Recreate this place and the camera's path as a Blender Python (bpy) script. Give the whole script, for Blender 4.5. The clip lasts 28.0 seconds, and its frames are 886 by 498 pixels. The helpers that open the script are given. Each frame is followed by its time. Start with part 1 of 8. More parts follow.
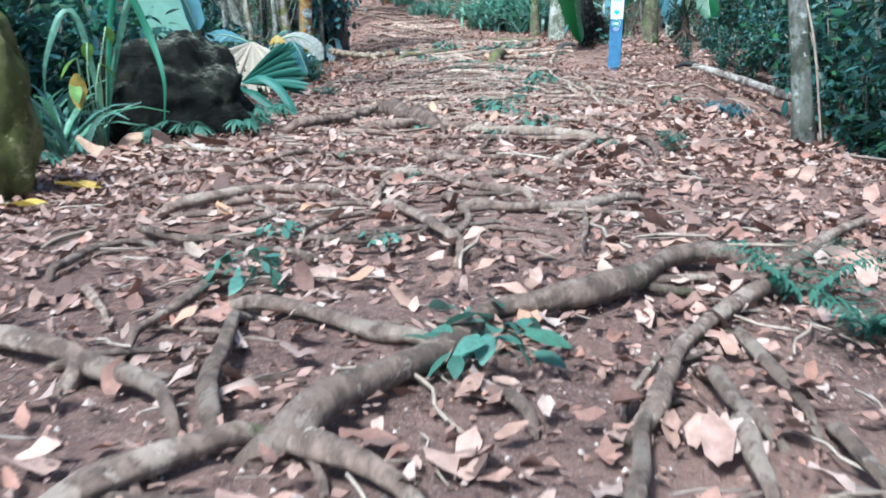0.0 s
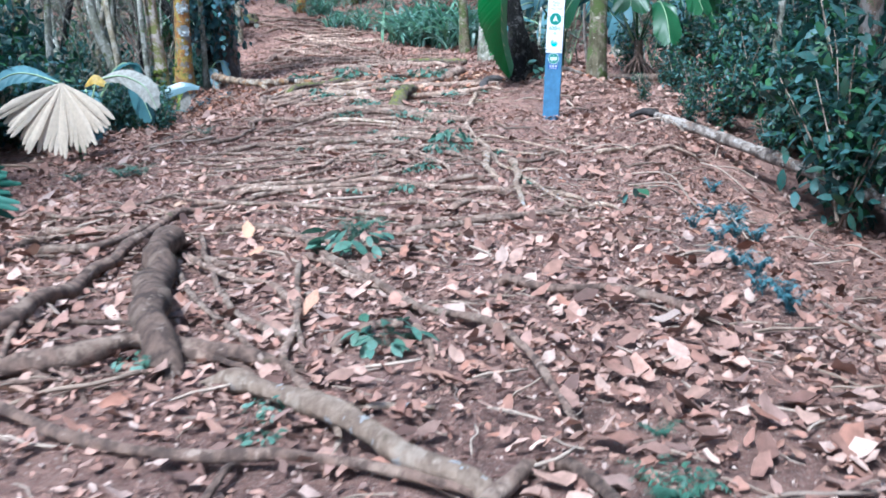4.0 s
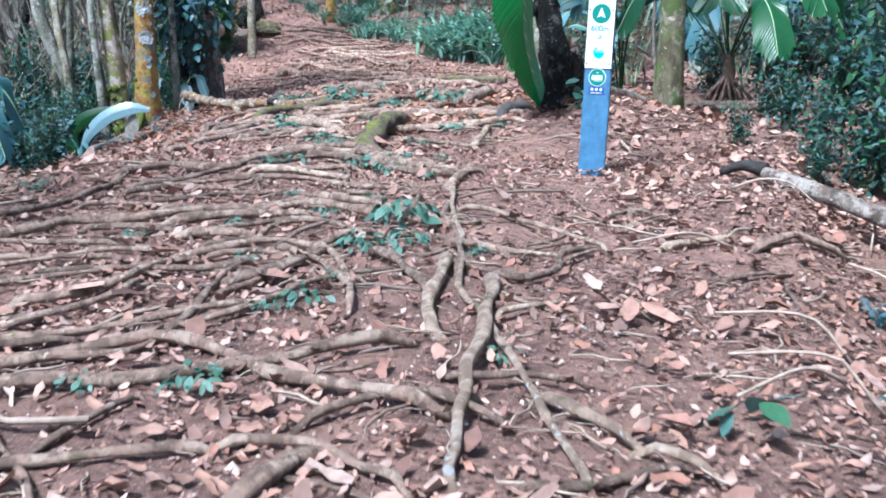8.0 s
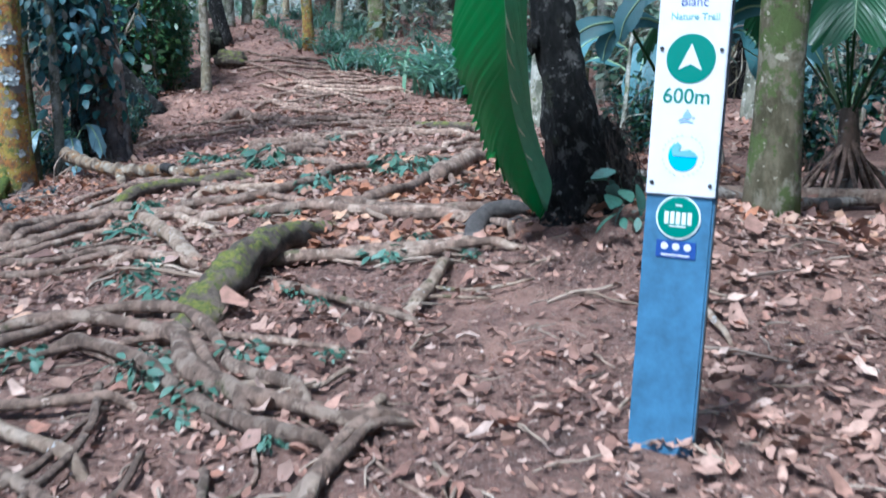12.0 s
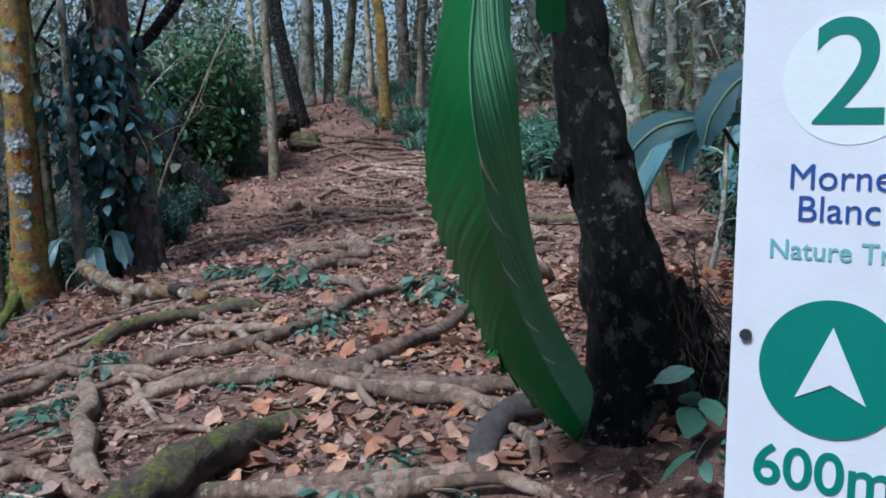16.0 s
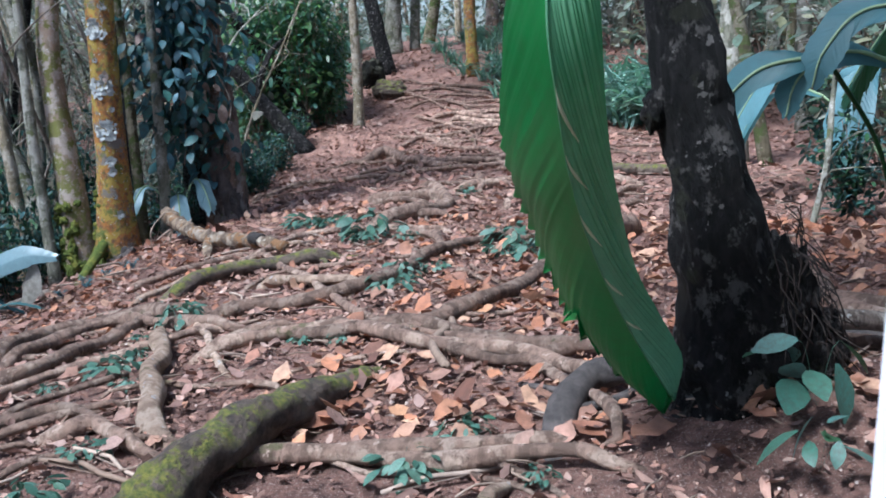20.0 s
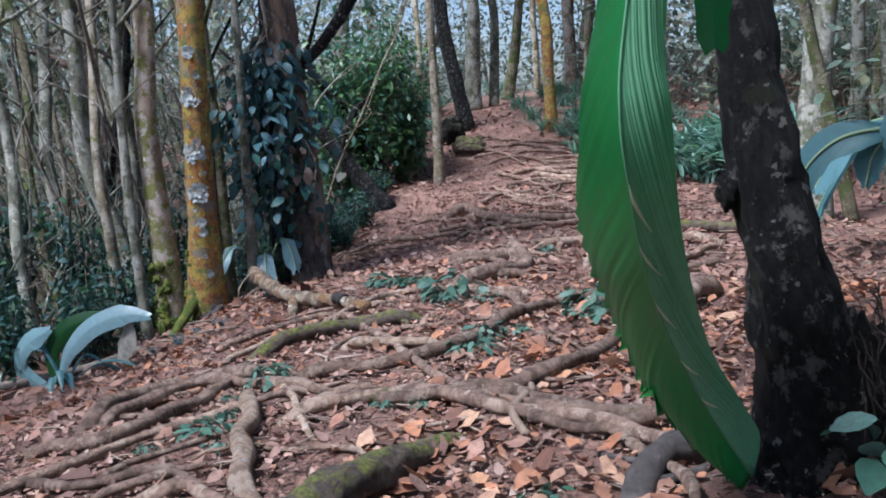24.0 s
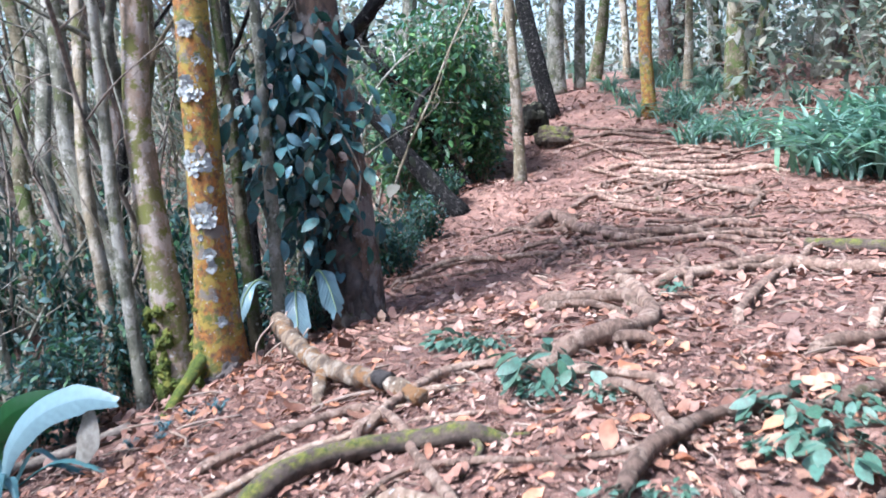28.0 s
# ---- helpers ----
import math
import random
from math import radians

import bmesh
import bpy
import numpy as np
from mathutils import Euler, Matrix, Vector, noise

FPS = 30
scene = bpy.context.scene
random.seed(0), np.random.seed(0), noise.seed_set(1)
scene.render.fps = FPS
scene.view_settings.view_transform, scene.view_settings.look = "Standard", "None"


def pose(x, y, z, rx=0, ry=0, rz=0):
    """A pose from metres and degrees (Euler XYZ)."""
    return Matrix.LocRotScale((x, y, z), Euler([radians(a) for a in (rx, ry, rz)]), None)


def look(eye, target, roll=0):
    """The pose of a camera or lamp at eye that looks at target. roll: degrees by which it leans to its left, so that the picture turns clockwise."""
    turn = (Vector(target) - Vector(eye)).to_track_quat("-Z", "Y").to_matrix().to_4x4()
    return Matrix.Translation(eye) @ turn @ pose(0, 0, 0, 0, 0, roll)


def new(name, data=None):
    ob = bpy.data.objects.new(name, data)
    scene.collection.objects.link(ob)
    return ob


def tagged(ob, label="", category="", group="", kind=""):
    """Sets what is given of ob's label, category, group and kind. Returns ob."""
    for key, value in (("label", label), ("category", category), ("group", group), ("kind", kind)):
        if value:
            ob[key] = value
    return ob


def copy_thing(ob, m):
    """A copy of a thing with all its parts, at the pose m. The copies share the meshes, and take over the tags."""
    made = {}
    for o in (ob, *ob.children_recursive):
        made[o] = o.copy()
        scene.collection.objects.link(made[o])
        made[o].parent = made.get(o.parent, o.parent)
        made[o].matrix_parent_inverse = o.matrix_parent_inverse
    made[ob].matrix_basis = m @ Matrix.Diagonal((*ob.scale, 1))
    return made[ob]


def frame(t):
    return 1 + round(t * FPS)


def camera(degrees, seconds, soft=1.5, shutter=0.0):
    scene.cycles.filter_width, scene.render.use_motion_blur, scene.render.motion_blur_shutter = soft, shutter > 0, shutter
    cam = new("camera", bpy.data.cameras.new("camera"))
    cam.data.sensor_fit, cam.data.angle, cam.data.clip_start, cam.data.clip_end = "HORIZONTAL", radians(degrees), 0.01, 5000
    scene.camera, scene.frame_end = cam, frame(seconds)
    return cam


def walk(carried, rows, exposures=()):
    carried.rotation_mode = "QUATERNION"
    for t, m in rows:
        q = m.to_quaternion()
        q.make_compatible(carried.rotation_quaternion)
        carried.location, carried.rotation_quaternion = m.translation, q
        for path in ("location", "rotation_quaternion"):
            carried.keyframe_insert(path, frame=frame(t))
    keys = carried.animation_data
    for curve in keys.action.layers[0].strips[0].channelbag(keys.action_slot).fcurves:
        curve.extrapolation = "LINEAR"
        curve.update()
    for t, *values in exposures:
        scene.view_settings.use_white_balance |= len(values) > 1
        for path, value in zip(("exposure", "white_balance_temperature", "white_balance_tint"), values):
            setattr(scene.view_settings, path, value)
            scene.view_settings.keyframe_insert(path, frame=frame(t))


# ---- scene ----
cam = camera(49.6, 28.0, soft=1.75, shutter=0.4)
PATH = [
    (0, (0.404, 0.589, 0.974), (0.363, 2.53, 0.492), -1.3),
    (0.5, (0.436, 1.074, 1.036), (0.416, 3.016, 0.555), -1.1),
    (1, (0.494, 1.538, 1.166), (0.466, 3.475, 0.668), -1.1),
    (1.5, (0.541, 2.05, 1.194), (0.504, 3.99, 0.706), -1.2),
    (2, (0.587, 2.554, 1.216), (0.551, 4.494, 0.731), -1.2),
    (2.5, (0.683, 3.067, 1.292), (0.647, 5.005, 0.801), -1.3),
    (3, (0.746, 3.559, 1.338), (0.747, 5.498, 0.85), -1.1),
    (3.5, (0.874, 4.107, 1.328), (0.934, 6.047, 0.846), -1.0),
    (4, (1.102, 4.643, 1.315), (1.175, 6.582, 0.831), -1.1),
    (4.5, (1.312, 5.205, 1.276), (1.385, 7.144, 0.794), -0.9),
    (6.5, (2.038, 7.508, 1.043), (2.022, 9.456, 0.591), -0.5),
    (7, (2.059, 8.064, 1.06), (2.022, 10.012, 0.607), -0.5),
    (7.5, (2.038, 8.577, 1.064), (1.984, 10.525, 0.615), -0.5),
    (8, (2.01, 9.054, 1.088), (1.942, 11.001, 0.64), -0.6),
    (8.5, (1.953, 9.534, 1.112), (1.881, 11.482, 0.661), -0.6),
    (9, (1.922, 10.025, 1.129), (1.852, 11.971, 0.671), -0.5),
    (9.5, (1.996, 10.587, 1.066), (1.921, 12.535, 0.619), -0.7),
    (10, (2.087, 11.186, 1.072), (2.002, 13.131, 0.613), -0.7),
    (10.5, (2.153, 11.826, 1.033), (2.067, 13.772, 0.579), -0.6),
    (11, (2.194, 12.492, 1.022), (2.124, 14.44, 0.573), -0.3),
    (11.5, (2.328, 13.043, 1.099), (2.236, 14.991, 0.654), -0.9),
    (12, (2.363, 13.509, 1.208), (2.264, 15.466, 0.807), -0.7),
    (12.5, (2.387, 13.937, 1.278), (2.284, 15.906, 0.939), -0.7),
    (13, (2.482, 14.36, 1.344), (2.351, 16.333, 1.044), -1.2),
    (13.5, (2.484, 14.733, 1.367), (2.353, 16.712, 1.107), -0.9),
    (15.5, (2.689, 15.373, 1.447), (2.424, 17.338, 1.189), -2.1),
    (16, (2.713, 15.377, 1.447), (2.396, 17.334, 1.183), -2.6),
    (16.5, (2.738, 15.371, 1.429), (2.399, 17.323, 1.163), -2.3),
    (17, (2.766, 15.428, 1.423), (2.403, 17.375, 1.145), -2.6),
    (17.5, (2.76, 15.432, 1.418), (2.388, 17.376, 1.132), -2.5),
    (18, (2.753, 15.479, 1.419), (2.362, 17.419, 1.125), -2.6),
    (18.5, (2.737, 15.524, 1.416), (2.330, 17.459, 1.119), -2.7),
    (19, (2.694, 15.586, 1.41), (2.277, 17.517, 1.105), -2.6),
    (19.5, (2.660, 15.644, 1.455), (2.223, 17.563, 1.109), -3.0),
    (20, (2.708, 15.644, 1.42), (2.212, 17.547, 1.06), -2.9),
    (20.5, (2.837, 15.591, 1.393), (2.288, 17.475, 1.009), -3.5),
    (21, (2.894, 15.644, 1.368), (2.312, 17.516, 0.975), -2.8),
    (21.5, (2.944, 15.625, 1.472), (2.356, 17.496, 1.083), -3.3),
    (23.5, (2.778, 15.479, 1.478), (2.160, 17.363, 1.234), -3.5),
    (24, (2.742, 15.534, 1.524), (2.089, 17.408, 1.278), -3.6),
    (24.5, (2.700, 15.601, 1.533), (2.010, 17.462, 1.286), -4.0),
    (25, (2.610, 15.625, 1.551), (1.902, 17.479, 1.303), -4.2),
    (25.5, (2.440, 15.755, 1.578), (1.722, 17.605, 1.329), -4.0),
    (26, (2.333, 15.997, 1.589), (1.593, 17.838, 1.342), -4.3),
    (26.5, (2.231, 16.451, 1.596), (1.469, 18.282, 1.335), -4.4),
    (27, (2.088, 17.066, 1.484), (1.3, 18.887, 1.235), -4.5),
    (27.5, (1.896, 17.593, 1.533), (1.103, 19.41, 1.272), -4.5),
    (28, (1.762, 18.207, 1.629), (0.957, 20.019, 1.363), -4.7),
]
EXPOSURES = ((0, 1.15, 4980, -3), (1, 1.2, 5020, 3), (3, 1.03, 4980, 4), (4, 1.15, 5000, 5), (8, 1.3, 5080, 6), (10, 1.2, 5080, 6), (12, 0.9, 4980, 3), (13.5, 0.4, 4980, 6), (17, 0.1, 5300, 8), (18.7, -0.05, 5250, 8), (19.1, 0.05, 5250, 8), (20, 0.85, 5320, 10), (20.6, 0.45, 5300, 9), (21.5, 0.1, 5120, 8), (23.5, 0.5, 5400, 12), (24.2, 0.75, 5450, 13), (25, 1.7, 5480, 15), (28, 1.65, 5450, 15))
walk(cam, [(t, look(eye, target, roll)) for t, eye, target, roll in PATH], EXPOSURES)

# ---- world, sun, exposure ----
SUN_EL, SUN_AZ = 58.0, 215.0
world = bpy.data.worlds.new("world")
scene.world = world
world.use_nodes = True
wn = world.node_tree.nodes
sky = wn.new("ShaderNodeTexSky")
sky.sky_type = "NISHITA"
sky.sun_disc = False
sky.sun_elevation, sky.sun_rotation = radians(SUN_EL), radians(SUN_AZ)
sky.air_density, sky.dust_density, sky.ozone_density = 1.0, 3.0, 1.0
wn["Background"].inputs["Strength"].default_value = 0.125
world.node_tree.links.new(sky.outputs[0], wn["Background"].inputs["Color"])
sun = new("sun", bpy.data.lights.new("sun", "SUN"))
sun.data.energy, sun.data.angle, sun.data.color = 4.2, radians(11), (1.0, 0.96, 0.9)
sun.matrix_world = look((0, 0, 40), (-40 * math.cos(radians(SUN_EL)) * math.sin(radians(SUN_AZ)),
                                     -40 * math.cos(radians(SUN_EL)) * math.cos(radians(SUN_AZ)),
                                     40 - 40 * math.sin(radians(SUN_EL))))


# ---- the lie of the land ----
def _knots(v, ks):
    xs, ys = ks[::2], ks[1::2]
    return (np.interp(v - 0.8, xs, ys) + 2 * np.interp(v, xs, ys) + np.interp(v + 0.8, xs, ys)) / 4


def path_x(y): return _knots(y, (-9, 0, 0, .3, 7, .5, 13, 1.5, 18, 2, 22, .6, 25, -.2, 30, -1.4, 38, -3.4, 46, -6))
def left_x(y): return _knots(y, (-9, -2.6, 4, -2, 8, -1.7, 13, -1.4, 18, -1.3, 22, -1.6, 24.5, -2.9, 30, -3.8, 38, -5.8, 50, -9))
def right_x(y): return _knots(y, (-9, 2.6, 5, 2.4, 8, 2.7, 11, 3.1, 14, 3.7, 17, 4.6, 20, 7, 30, 9))
def height(x, y):
    z = _knots(y, (-9, -.1, 0, 0, 3, .12, 5, .14, 7.5, .1, 9.5, 0, 11.5, -.08, 13, -.05, 14.5, -.06, 16.5, -.05, 18.2, .06, 19, .14, 21, .12, 23, .1, 25.5, .06, 29, .07, 32.5, .14, 34.5, .38, 36.2, .82, 38.5, 1.35, 41, 1.8, 46, 2.4, 60, 3.2, 80, 4))
    z = z - .12 * np.interp(y, (17, 21), (0, 1)) * np.clip(path_x(y) - x, 0, 4) * np.interp(y, (30, 40), (1, .2))
    d = np.maximum(left_x(y) - x, 0)
    z = z - np.interp(y, (0, 8, 12, 20, 30, 42), (.2, .2, .6, .35, .7, .3)) * (1 - np.exp(-d / 1.5)) - .05 * d * np.interp(d, (2, 12, 13), (0, 1, 1))
    d = np.maximum(x - right_x(y), 0)
    z = z - np.interp(y, (0, 6, 10, 14, 17, 19.5), (.3, .4, .85, .85, .6, .05)) * (1 - np.exp(-d / 1.1))
    z = z - .13 * np.clip(x - 1.9, 0, 2) * np.interp(y, (10, 11.5, 14, 15.5), (0, 1, 1, 0))
    for bx, by, r, h in ((3.3, 18.8, .9, .28), (-1, 8.4, .7, .1), (.6, 4.4, 1, .05), (-4.4, 33.5, 1.3, .3), (2.9, 16.2, .5, .055)):
        z = z + h * np.exp(-((x - bx) ** 2 + (y - by) ** 2) / r ** 2)
    return z


def hz(x, y):
    return float(height(np.float64(x), np.float64(y)))


# ---- materials ----
def shade(name, build):
    m = bpy.data.materials.new(name)
    m.use_nodes = True
    nt = m.node_tree
    p = nt.nodes["Principled BSDF"]
    build(nt, p)
    return m


def nd(nt, kind, **ins):
    n = nt.nodes.new(kind)
    for k, v in ins.items():
        n.inputs[k].default_value = v
    return n


def mixc(nt, fac, a, b, blend="MIX"):
    n = nt.nodes.new("ShaderNodeMix")
    n.data_type, n.blend_type = "RGBA", blend
    for sock, val in ((n.inputs[0], fac), (n.inputs[6], a), (n.inputs[7], b)):
        if hasattr(val, "is_linked"):
            nt.links.new(val, sock)
        elif isinstance(val, (int, float)):
            sock.default_value = val
        else:
            sock.default_value = (*val, 1)
    return n.outputs[2]


def noisef(nt, scale, detail=5.0, rough=0.6, lo=0.35, hi=0.65, stretch=None):
    co = nt.nodes.new("ShaderNodeTexCoord")
    src = co.outputs["Object"]
    if stretch:
        mp = nt.nodes.new("ShaderNodeMapping")
        mp.inputs["Scale"].default_value = stretch
        nt.links.new(src, mp.inputs[0])
        src = mp.outputs[0]
    n = nd(nt, "ShaderNodeTexNoise", Scale=scale, Detail=detail, Roughness=rough)
    nt.links.new(src, n.inputs["Vector"])
    r = nd(nt, "ShaderNodeMapRange", **{"From Min": lo, "From Max": hi})
    nt.links.new(n.outputs[0], r.inputs[0])
    return r.outputs[0]


def bumped(nt, p, fac, strength, dist=0.01):
    b = nd(nt, "ShaderNodeBump", Strength=strength, Distance=dist)
    nt.links.new(fac, b.inputs["Height"])
    nt.links.new(b.outputs[0], p.inputs["Normal"])


def ramp(nt, fac, cols):
    r = nt.nodes.new("ShaderNodeValToRGB")
    e = r.color_ramp.elements
    while len(e) < len(cols):
        e.new(0.5)
    for i, c in enumerate(cols):
        e[i].position = i / max(1, len(cols) - 1)
        e[i].color = (*c, 1)
    nt.links.new(fac, r.inputs[0])
    return r.outputs[0]


def rough_mat(name, a, b, c, s1, s2, rough=0.9, bump=0.5, bs=60.0, stretch=None, moss=None, objrand=0.0, dist=0.01, patch=(0.48, 0.68)):
    """Two-scale mottled surface: a and b in fine grain, c in large patches, moss on what faces up."""
    def build(nt, p):
        col = mixc(nt, noisef(nt, s1, stretch=stretch), a, b)
        col = mixc(nt, noisef(nt, s2, 4, 0.65, patch[0], patch[1], stretch=stretch), col, c)
        if moss:
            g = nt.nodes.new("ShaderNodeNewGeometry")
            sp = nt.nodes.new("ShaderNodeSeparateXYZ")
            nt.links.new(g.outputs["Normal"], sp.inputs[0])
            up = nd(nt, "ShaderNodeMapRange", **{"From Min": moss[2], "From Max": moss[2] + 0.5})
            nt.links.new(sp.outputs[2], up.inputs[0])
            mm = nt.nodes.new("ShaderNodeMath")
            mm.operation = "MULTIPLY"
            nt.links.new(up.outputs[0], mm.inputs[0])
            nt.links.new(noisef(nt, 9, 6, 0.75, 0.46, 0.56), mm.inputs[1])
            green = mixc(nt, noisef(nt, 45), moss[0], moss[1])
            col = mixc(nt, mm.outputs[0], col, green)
        if objrand:
            oi = nt.nodes.new("ShaderNodeObjectInfo")
            hs = nd(nt, "ShaderNodeHueSaturation")
            r = nd(nt, "ShaderNodeMapRange", **{"To Min": 1 - objrand, "To Max": 1 + objrand})
            nt.links.new(oi.outputs["Random"], r.inputs[0])
            nt.links.new(r.outputs[0], hs.inputs["Value"])
            nt.links.new(col, hs.inputs["Color"])
            col = hs.outputs[0]
        nt.links.new(col, p.inputs["Base Color"])
        p.inputs["Roughness"].default_value = rough
        bumped(nt, p, noisef(nt, bs, 8, 0.7, 0.2, 0.8, stretch=stretch), bump, dist)
    return shade(name, build)


def leaf_mat(name, cols, rough=0.45, through_light=0.3, vein=0.0, spec=0.5, objrand=False, blot=0.45, grain=0.25):
    """Thin leaf: colour by piece, light passing through, gloss."""
    def build(nt, p):
        g = nt.nodes.new("ShaderNodeNewGeometry")
        src = g.outputs["Random Per Island"]
        if objrand:
            src = nt.nodes.new("ShaderNodeObjectInfo").outputs["Random"]
        col = ramp(nt, src, cols)
        col = mixc(nt, noisef(nt, 22, 5, 0.6), col, mixc(nt, blot, col, (0.05, 0.03, 0.02)), "MIX")
        nt.links.new(col, p.inputs["Base Color"])
        p.inputs["Roughness"].default_value = rough
        p.inputs["Specular IOR Level"].default_value = spec
        bumped(nt, p, noisef(nt, 90, 4), grain, 0.004)
        if through_light:
            tr = nt.nodes.new("ShaderNodeBsdfTranslucent")
            nt.links.new(col, tr.inputs[0])
            mx = nd(nt, "ShaderNodeMixShader", Fac=through_light)
            out = nt.nodes["Material Output"]
            nt.links.new(p.outputs[0], mx.inputs[1])
            nt.links.new(tr.outputs[0], mx.inputs[2])
            nt.links.new(mx.outputs[0], out.inputs[0])
    return shade(name, build)


def paint(name, c, rough=0.45, grime=0.15, spec=0.4):
    def build(nt, p):
        d = tuple(v * (1 - grime) for v in c)
        col = mixc(nt, noisef(nt, 9, 6, 0.7), c, d)
        nt.links.new(col, p.inputs["Base Color"])
        p.inputs["Roughness"].default_value = rough
        p.inputs["Specular IOR Level"].default_value = spec
        bumped(nt, p, noisef(nt, 160, 3), 0.06, 0.002)
    return shade(name, build)


def soil(nt, p):
    """Trodden red-brown earth: lighter patches, dark ones that stand in for missing shade, crumbs, pale grit and dark
    fibre.
    """
    col = mixc(nt, noisef(nt, 30, 6, 0.7), (0.40, 0.225, 0.175), (0.17, 0.098, 0.08))
    col = mixc(nt, noisef(nt, 1.4, 5, 0.65, 0.47, 0.66), col, (0.50, 0.29, 0.22))
    col = mixc(nt, noisef(nt, 3.7, 5, 0.7, 0.55, 0.70), col, (0.13, 0.08, 0.066))
    col = mixc(nt, noisef(nt, 85, 3, 0.6, 0.60, 0.66), col, (0.56, 0.41, 0.34))
    col = mixc(nt, noisef(nt, 150, 3, 0.6, 0.62, 0.68), col, (0.66, 0.54, 0.47))
    col = mixc(nt, noisef(nt, 65, 4, 0.7, 0.60, 0.68), col, (0.06, 0.036, 0.03))
    nt.links.new(col, p.inputs["Base Color"])
    p.inputs["Roughness"].default_value = 0.95
    p.inputs["Specular IOR Level"].default_value = 0.25
    bumped(nt, p, noisef(nt, 40, 9, 0.75, 0.2, 0.8), 1.0, 0.05)


M_SOIL = shade("soil", soil)
M_ROOTM = rough_mat("mossy_root", (0.12, 0.09, 0.07), (0.045, 0.035, 0.028), (0.19, 0.145, 0.11), 22, 5, 0.95, 1.0, 50, moss=((0.21, 0.205, 0.035), (0.06, 0.085, 0.018), 0.2), dist=0.02)
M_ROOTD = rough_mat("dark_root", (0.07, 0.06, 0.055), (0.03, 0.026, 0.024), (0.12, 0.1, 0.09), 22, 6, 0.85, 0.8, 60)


def bark(name, base, dark, pale, moss, moss_at, rnd=0.25, spec=0.3, pale_at=0.49, fine=1.0, rough=0.85, fleck=1.5):
    """Mottled bark: large blotches, small flecks of lichen, moss in patches, vertical grain."""
    def build(nt, p):
        col = mixc(nt, noisef(nt, 7 * fine, 5, 0.65, 0.42, 0.58, stretch=(1, 1, 0.45)), base, dark)
        col = mixc(nt, noisef(nt, 3.1 * fine, 5, 0.7, pale_at, pale_at + 0.07, stretch=(1, 1, 0.8)), col, pale)
        col = mixc(nt, noisef(nt, 4.7, 6, 0.7, moss_at, moss_at + 0.05), col, moss)
        col = mixc(nt, noisef(nt, 17, 3, 0.6, 0.645, 0.67), col, tuple(min(0.7, fleck * v + 0.05) for v in pale))
        col = mixc(nt, noisef(nt, 30, 5, 0.7, 0.35, 0.75, stretch=(1, 1, 0.3)), col, mixc(nt, 0.5, col, dark))
        oi = nt.nodes.new("ShaderNodeObjectInfo")
        hs = nd(nt, "ShaderNodeHueSaturation")
        r = nd(nt, "ShaderNodeMapRange", **{"To Min": 1 - rnd, "To Max": 1 + rnd})
        nt.links.new(oi.outputs["Random"], r.inputs[0])
        nt.links.new(r.outputs[0], hs.inputs["Value"])
        nt.links.new(col, hs.inputs["Color"])
        nt.links.new(hs.outputs[0], p.inputs["Base Color"])
        p.inputs["Roughness"].default_value = rough
        p.inputs["Specular IOR Level"].default_value = spec
        bumped(nt, p, noisef(nt, 22 * fine, 8, 0.75, 0.2, 0.8, stretch=(1, 1, 0.5)), 1.0, 0.03)
    return shade(name, build)


M_BARK = bark("grey_bark", (0.29, 0.285, 0.225), (0.10, 0.105, 0.075), (0.45, 0.44, 0.385), (0.13, 0.15, 0.06), 0.57)
M_BARKT = bark("tan_bark", (0.36, 0.30, 0.20), (0.14, 0.12, 0.08), (0.48, 0.43, 0.35), (0.15, 0.16, 0.055), 0.57)
M_BARKI = bark("brown_bark", (0.23, 0.15, 0.11), (0.07, 0.055, 0.045), (0.28, 0.25, 0.23), (0.10, 0.12, 0.05), 0.58)
M_BARKM = bark("mossy_bark", (0.20, 0.17, 0.11), (0.075, 0.065, 0.035), (0.30, 0.27, 0.2), (0.10, 0.14, 0.04), 0.50)
M_PALEB = bark("pinkish_bark", (0.46, 0.34, 0.26), (0.22, 0.18, 0.12), (0.54, 0.47, 0.42), (0.20, 0.21, 0.055), 0.50, 0.1)
M_STUMP = bark("olive_bark", (0.27, 0.24, 0.06), (0.10, 0.09, 0.03), (0.30, 0.27, 0.1), (0.14, 0.15, 0.03), 0.5)
M_LOGT = bark("lichened_log", (0.38, 0.29, 0.20), (0.13, 0.095, 0.07), (0.50, 0.43, 0.34), (0.32, 0.17, 0.07), 0.53, 0.1, 0.3, 0.53, 1.2)
M_BARKB = bark("black_bark", (0.016, 0.015, 0.015), (0.004, 0.004, 0.004), (0.125, 0.117, 0.11), (0.03, 0.032, 0.02), 0.58, 0.2, 0.2, 0.55, 4.5, 0.6)
M_ROOT = bark("root_bark", (0.42, 0.285, 0.215), (0.18, 0.122, 0.092), (0.53, 0.40, 0.31), (0.156, 0.147, 0.075), 0.62, 0.3, 0.3, 0.52, 2.2, fleck=1.05)
M_ROOTK = bark("brown_root_bark", (0.365, 0.24, 0.18), (0.135, 0.09, 0.07), (0.46, 0.33, 0.25), (0.135, 0.124, 0.0625), 0.62, 0.3, 0.3, 0.54, 2.2, fleck=1.05)
M_ROOTP = bark("pale_root", (0.62, 0.46, 0.34), (0.34, 0.24, 0.175), (0.70, 0.56, 0.44), (0.17, 0.15, 0.07), 0.58, 0.2, 0.3, 0.52, 2.2)


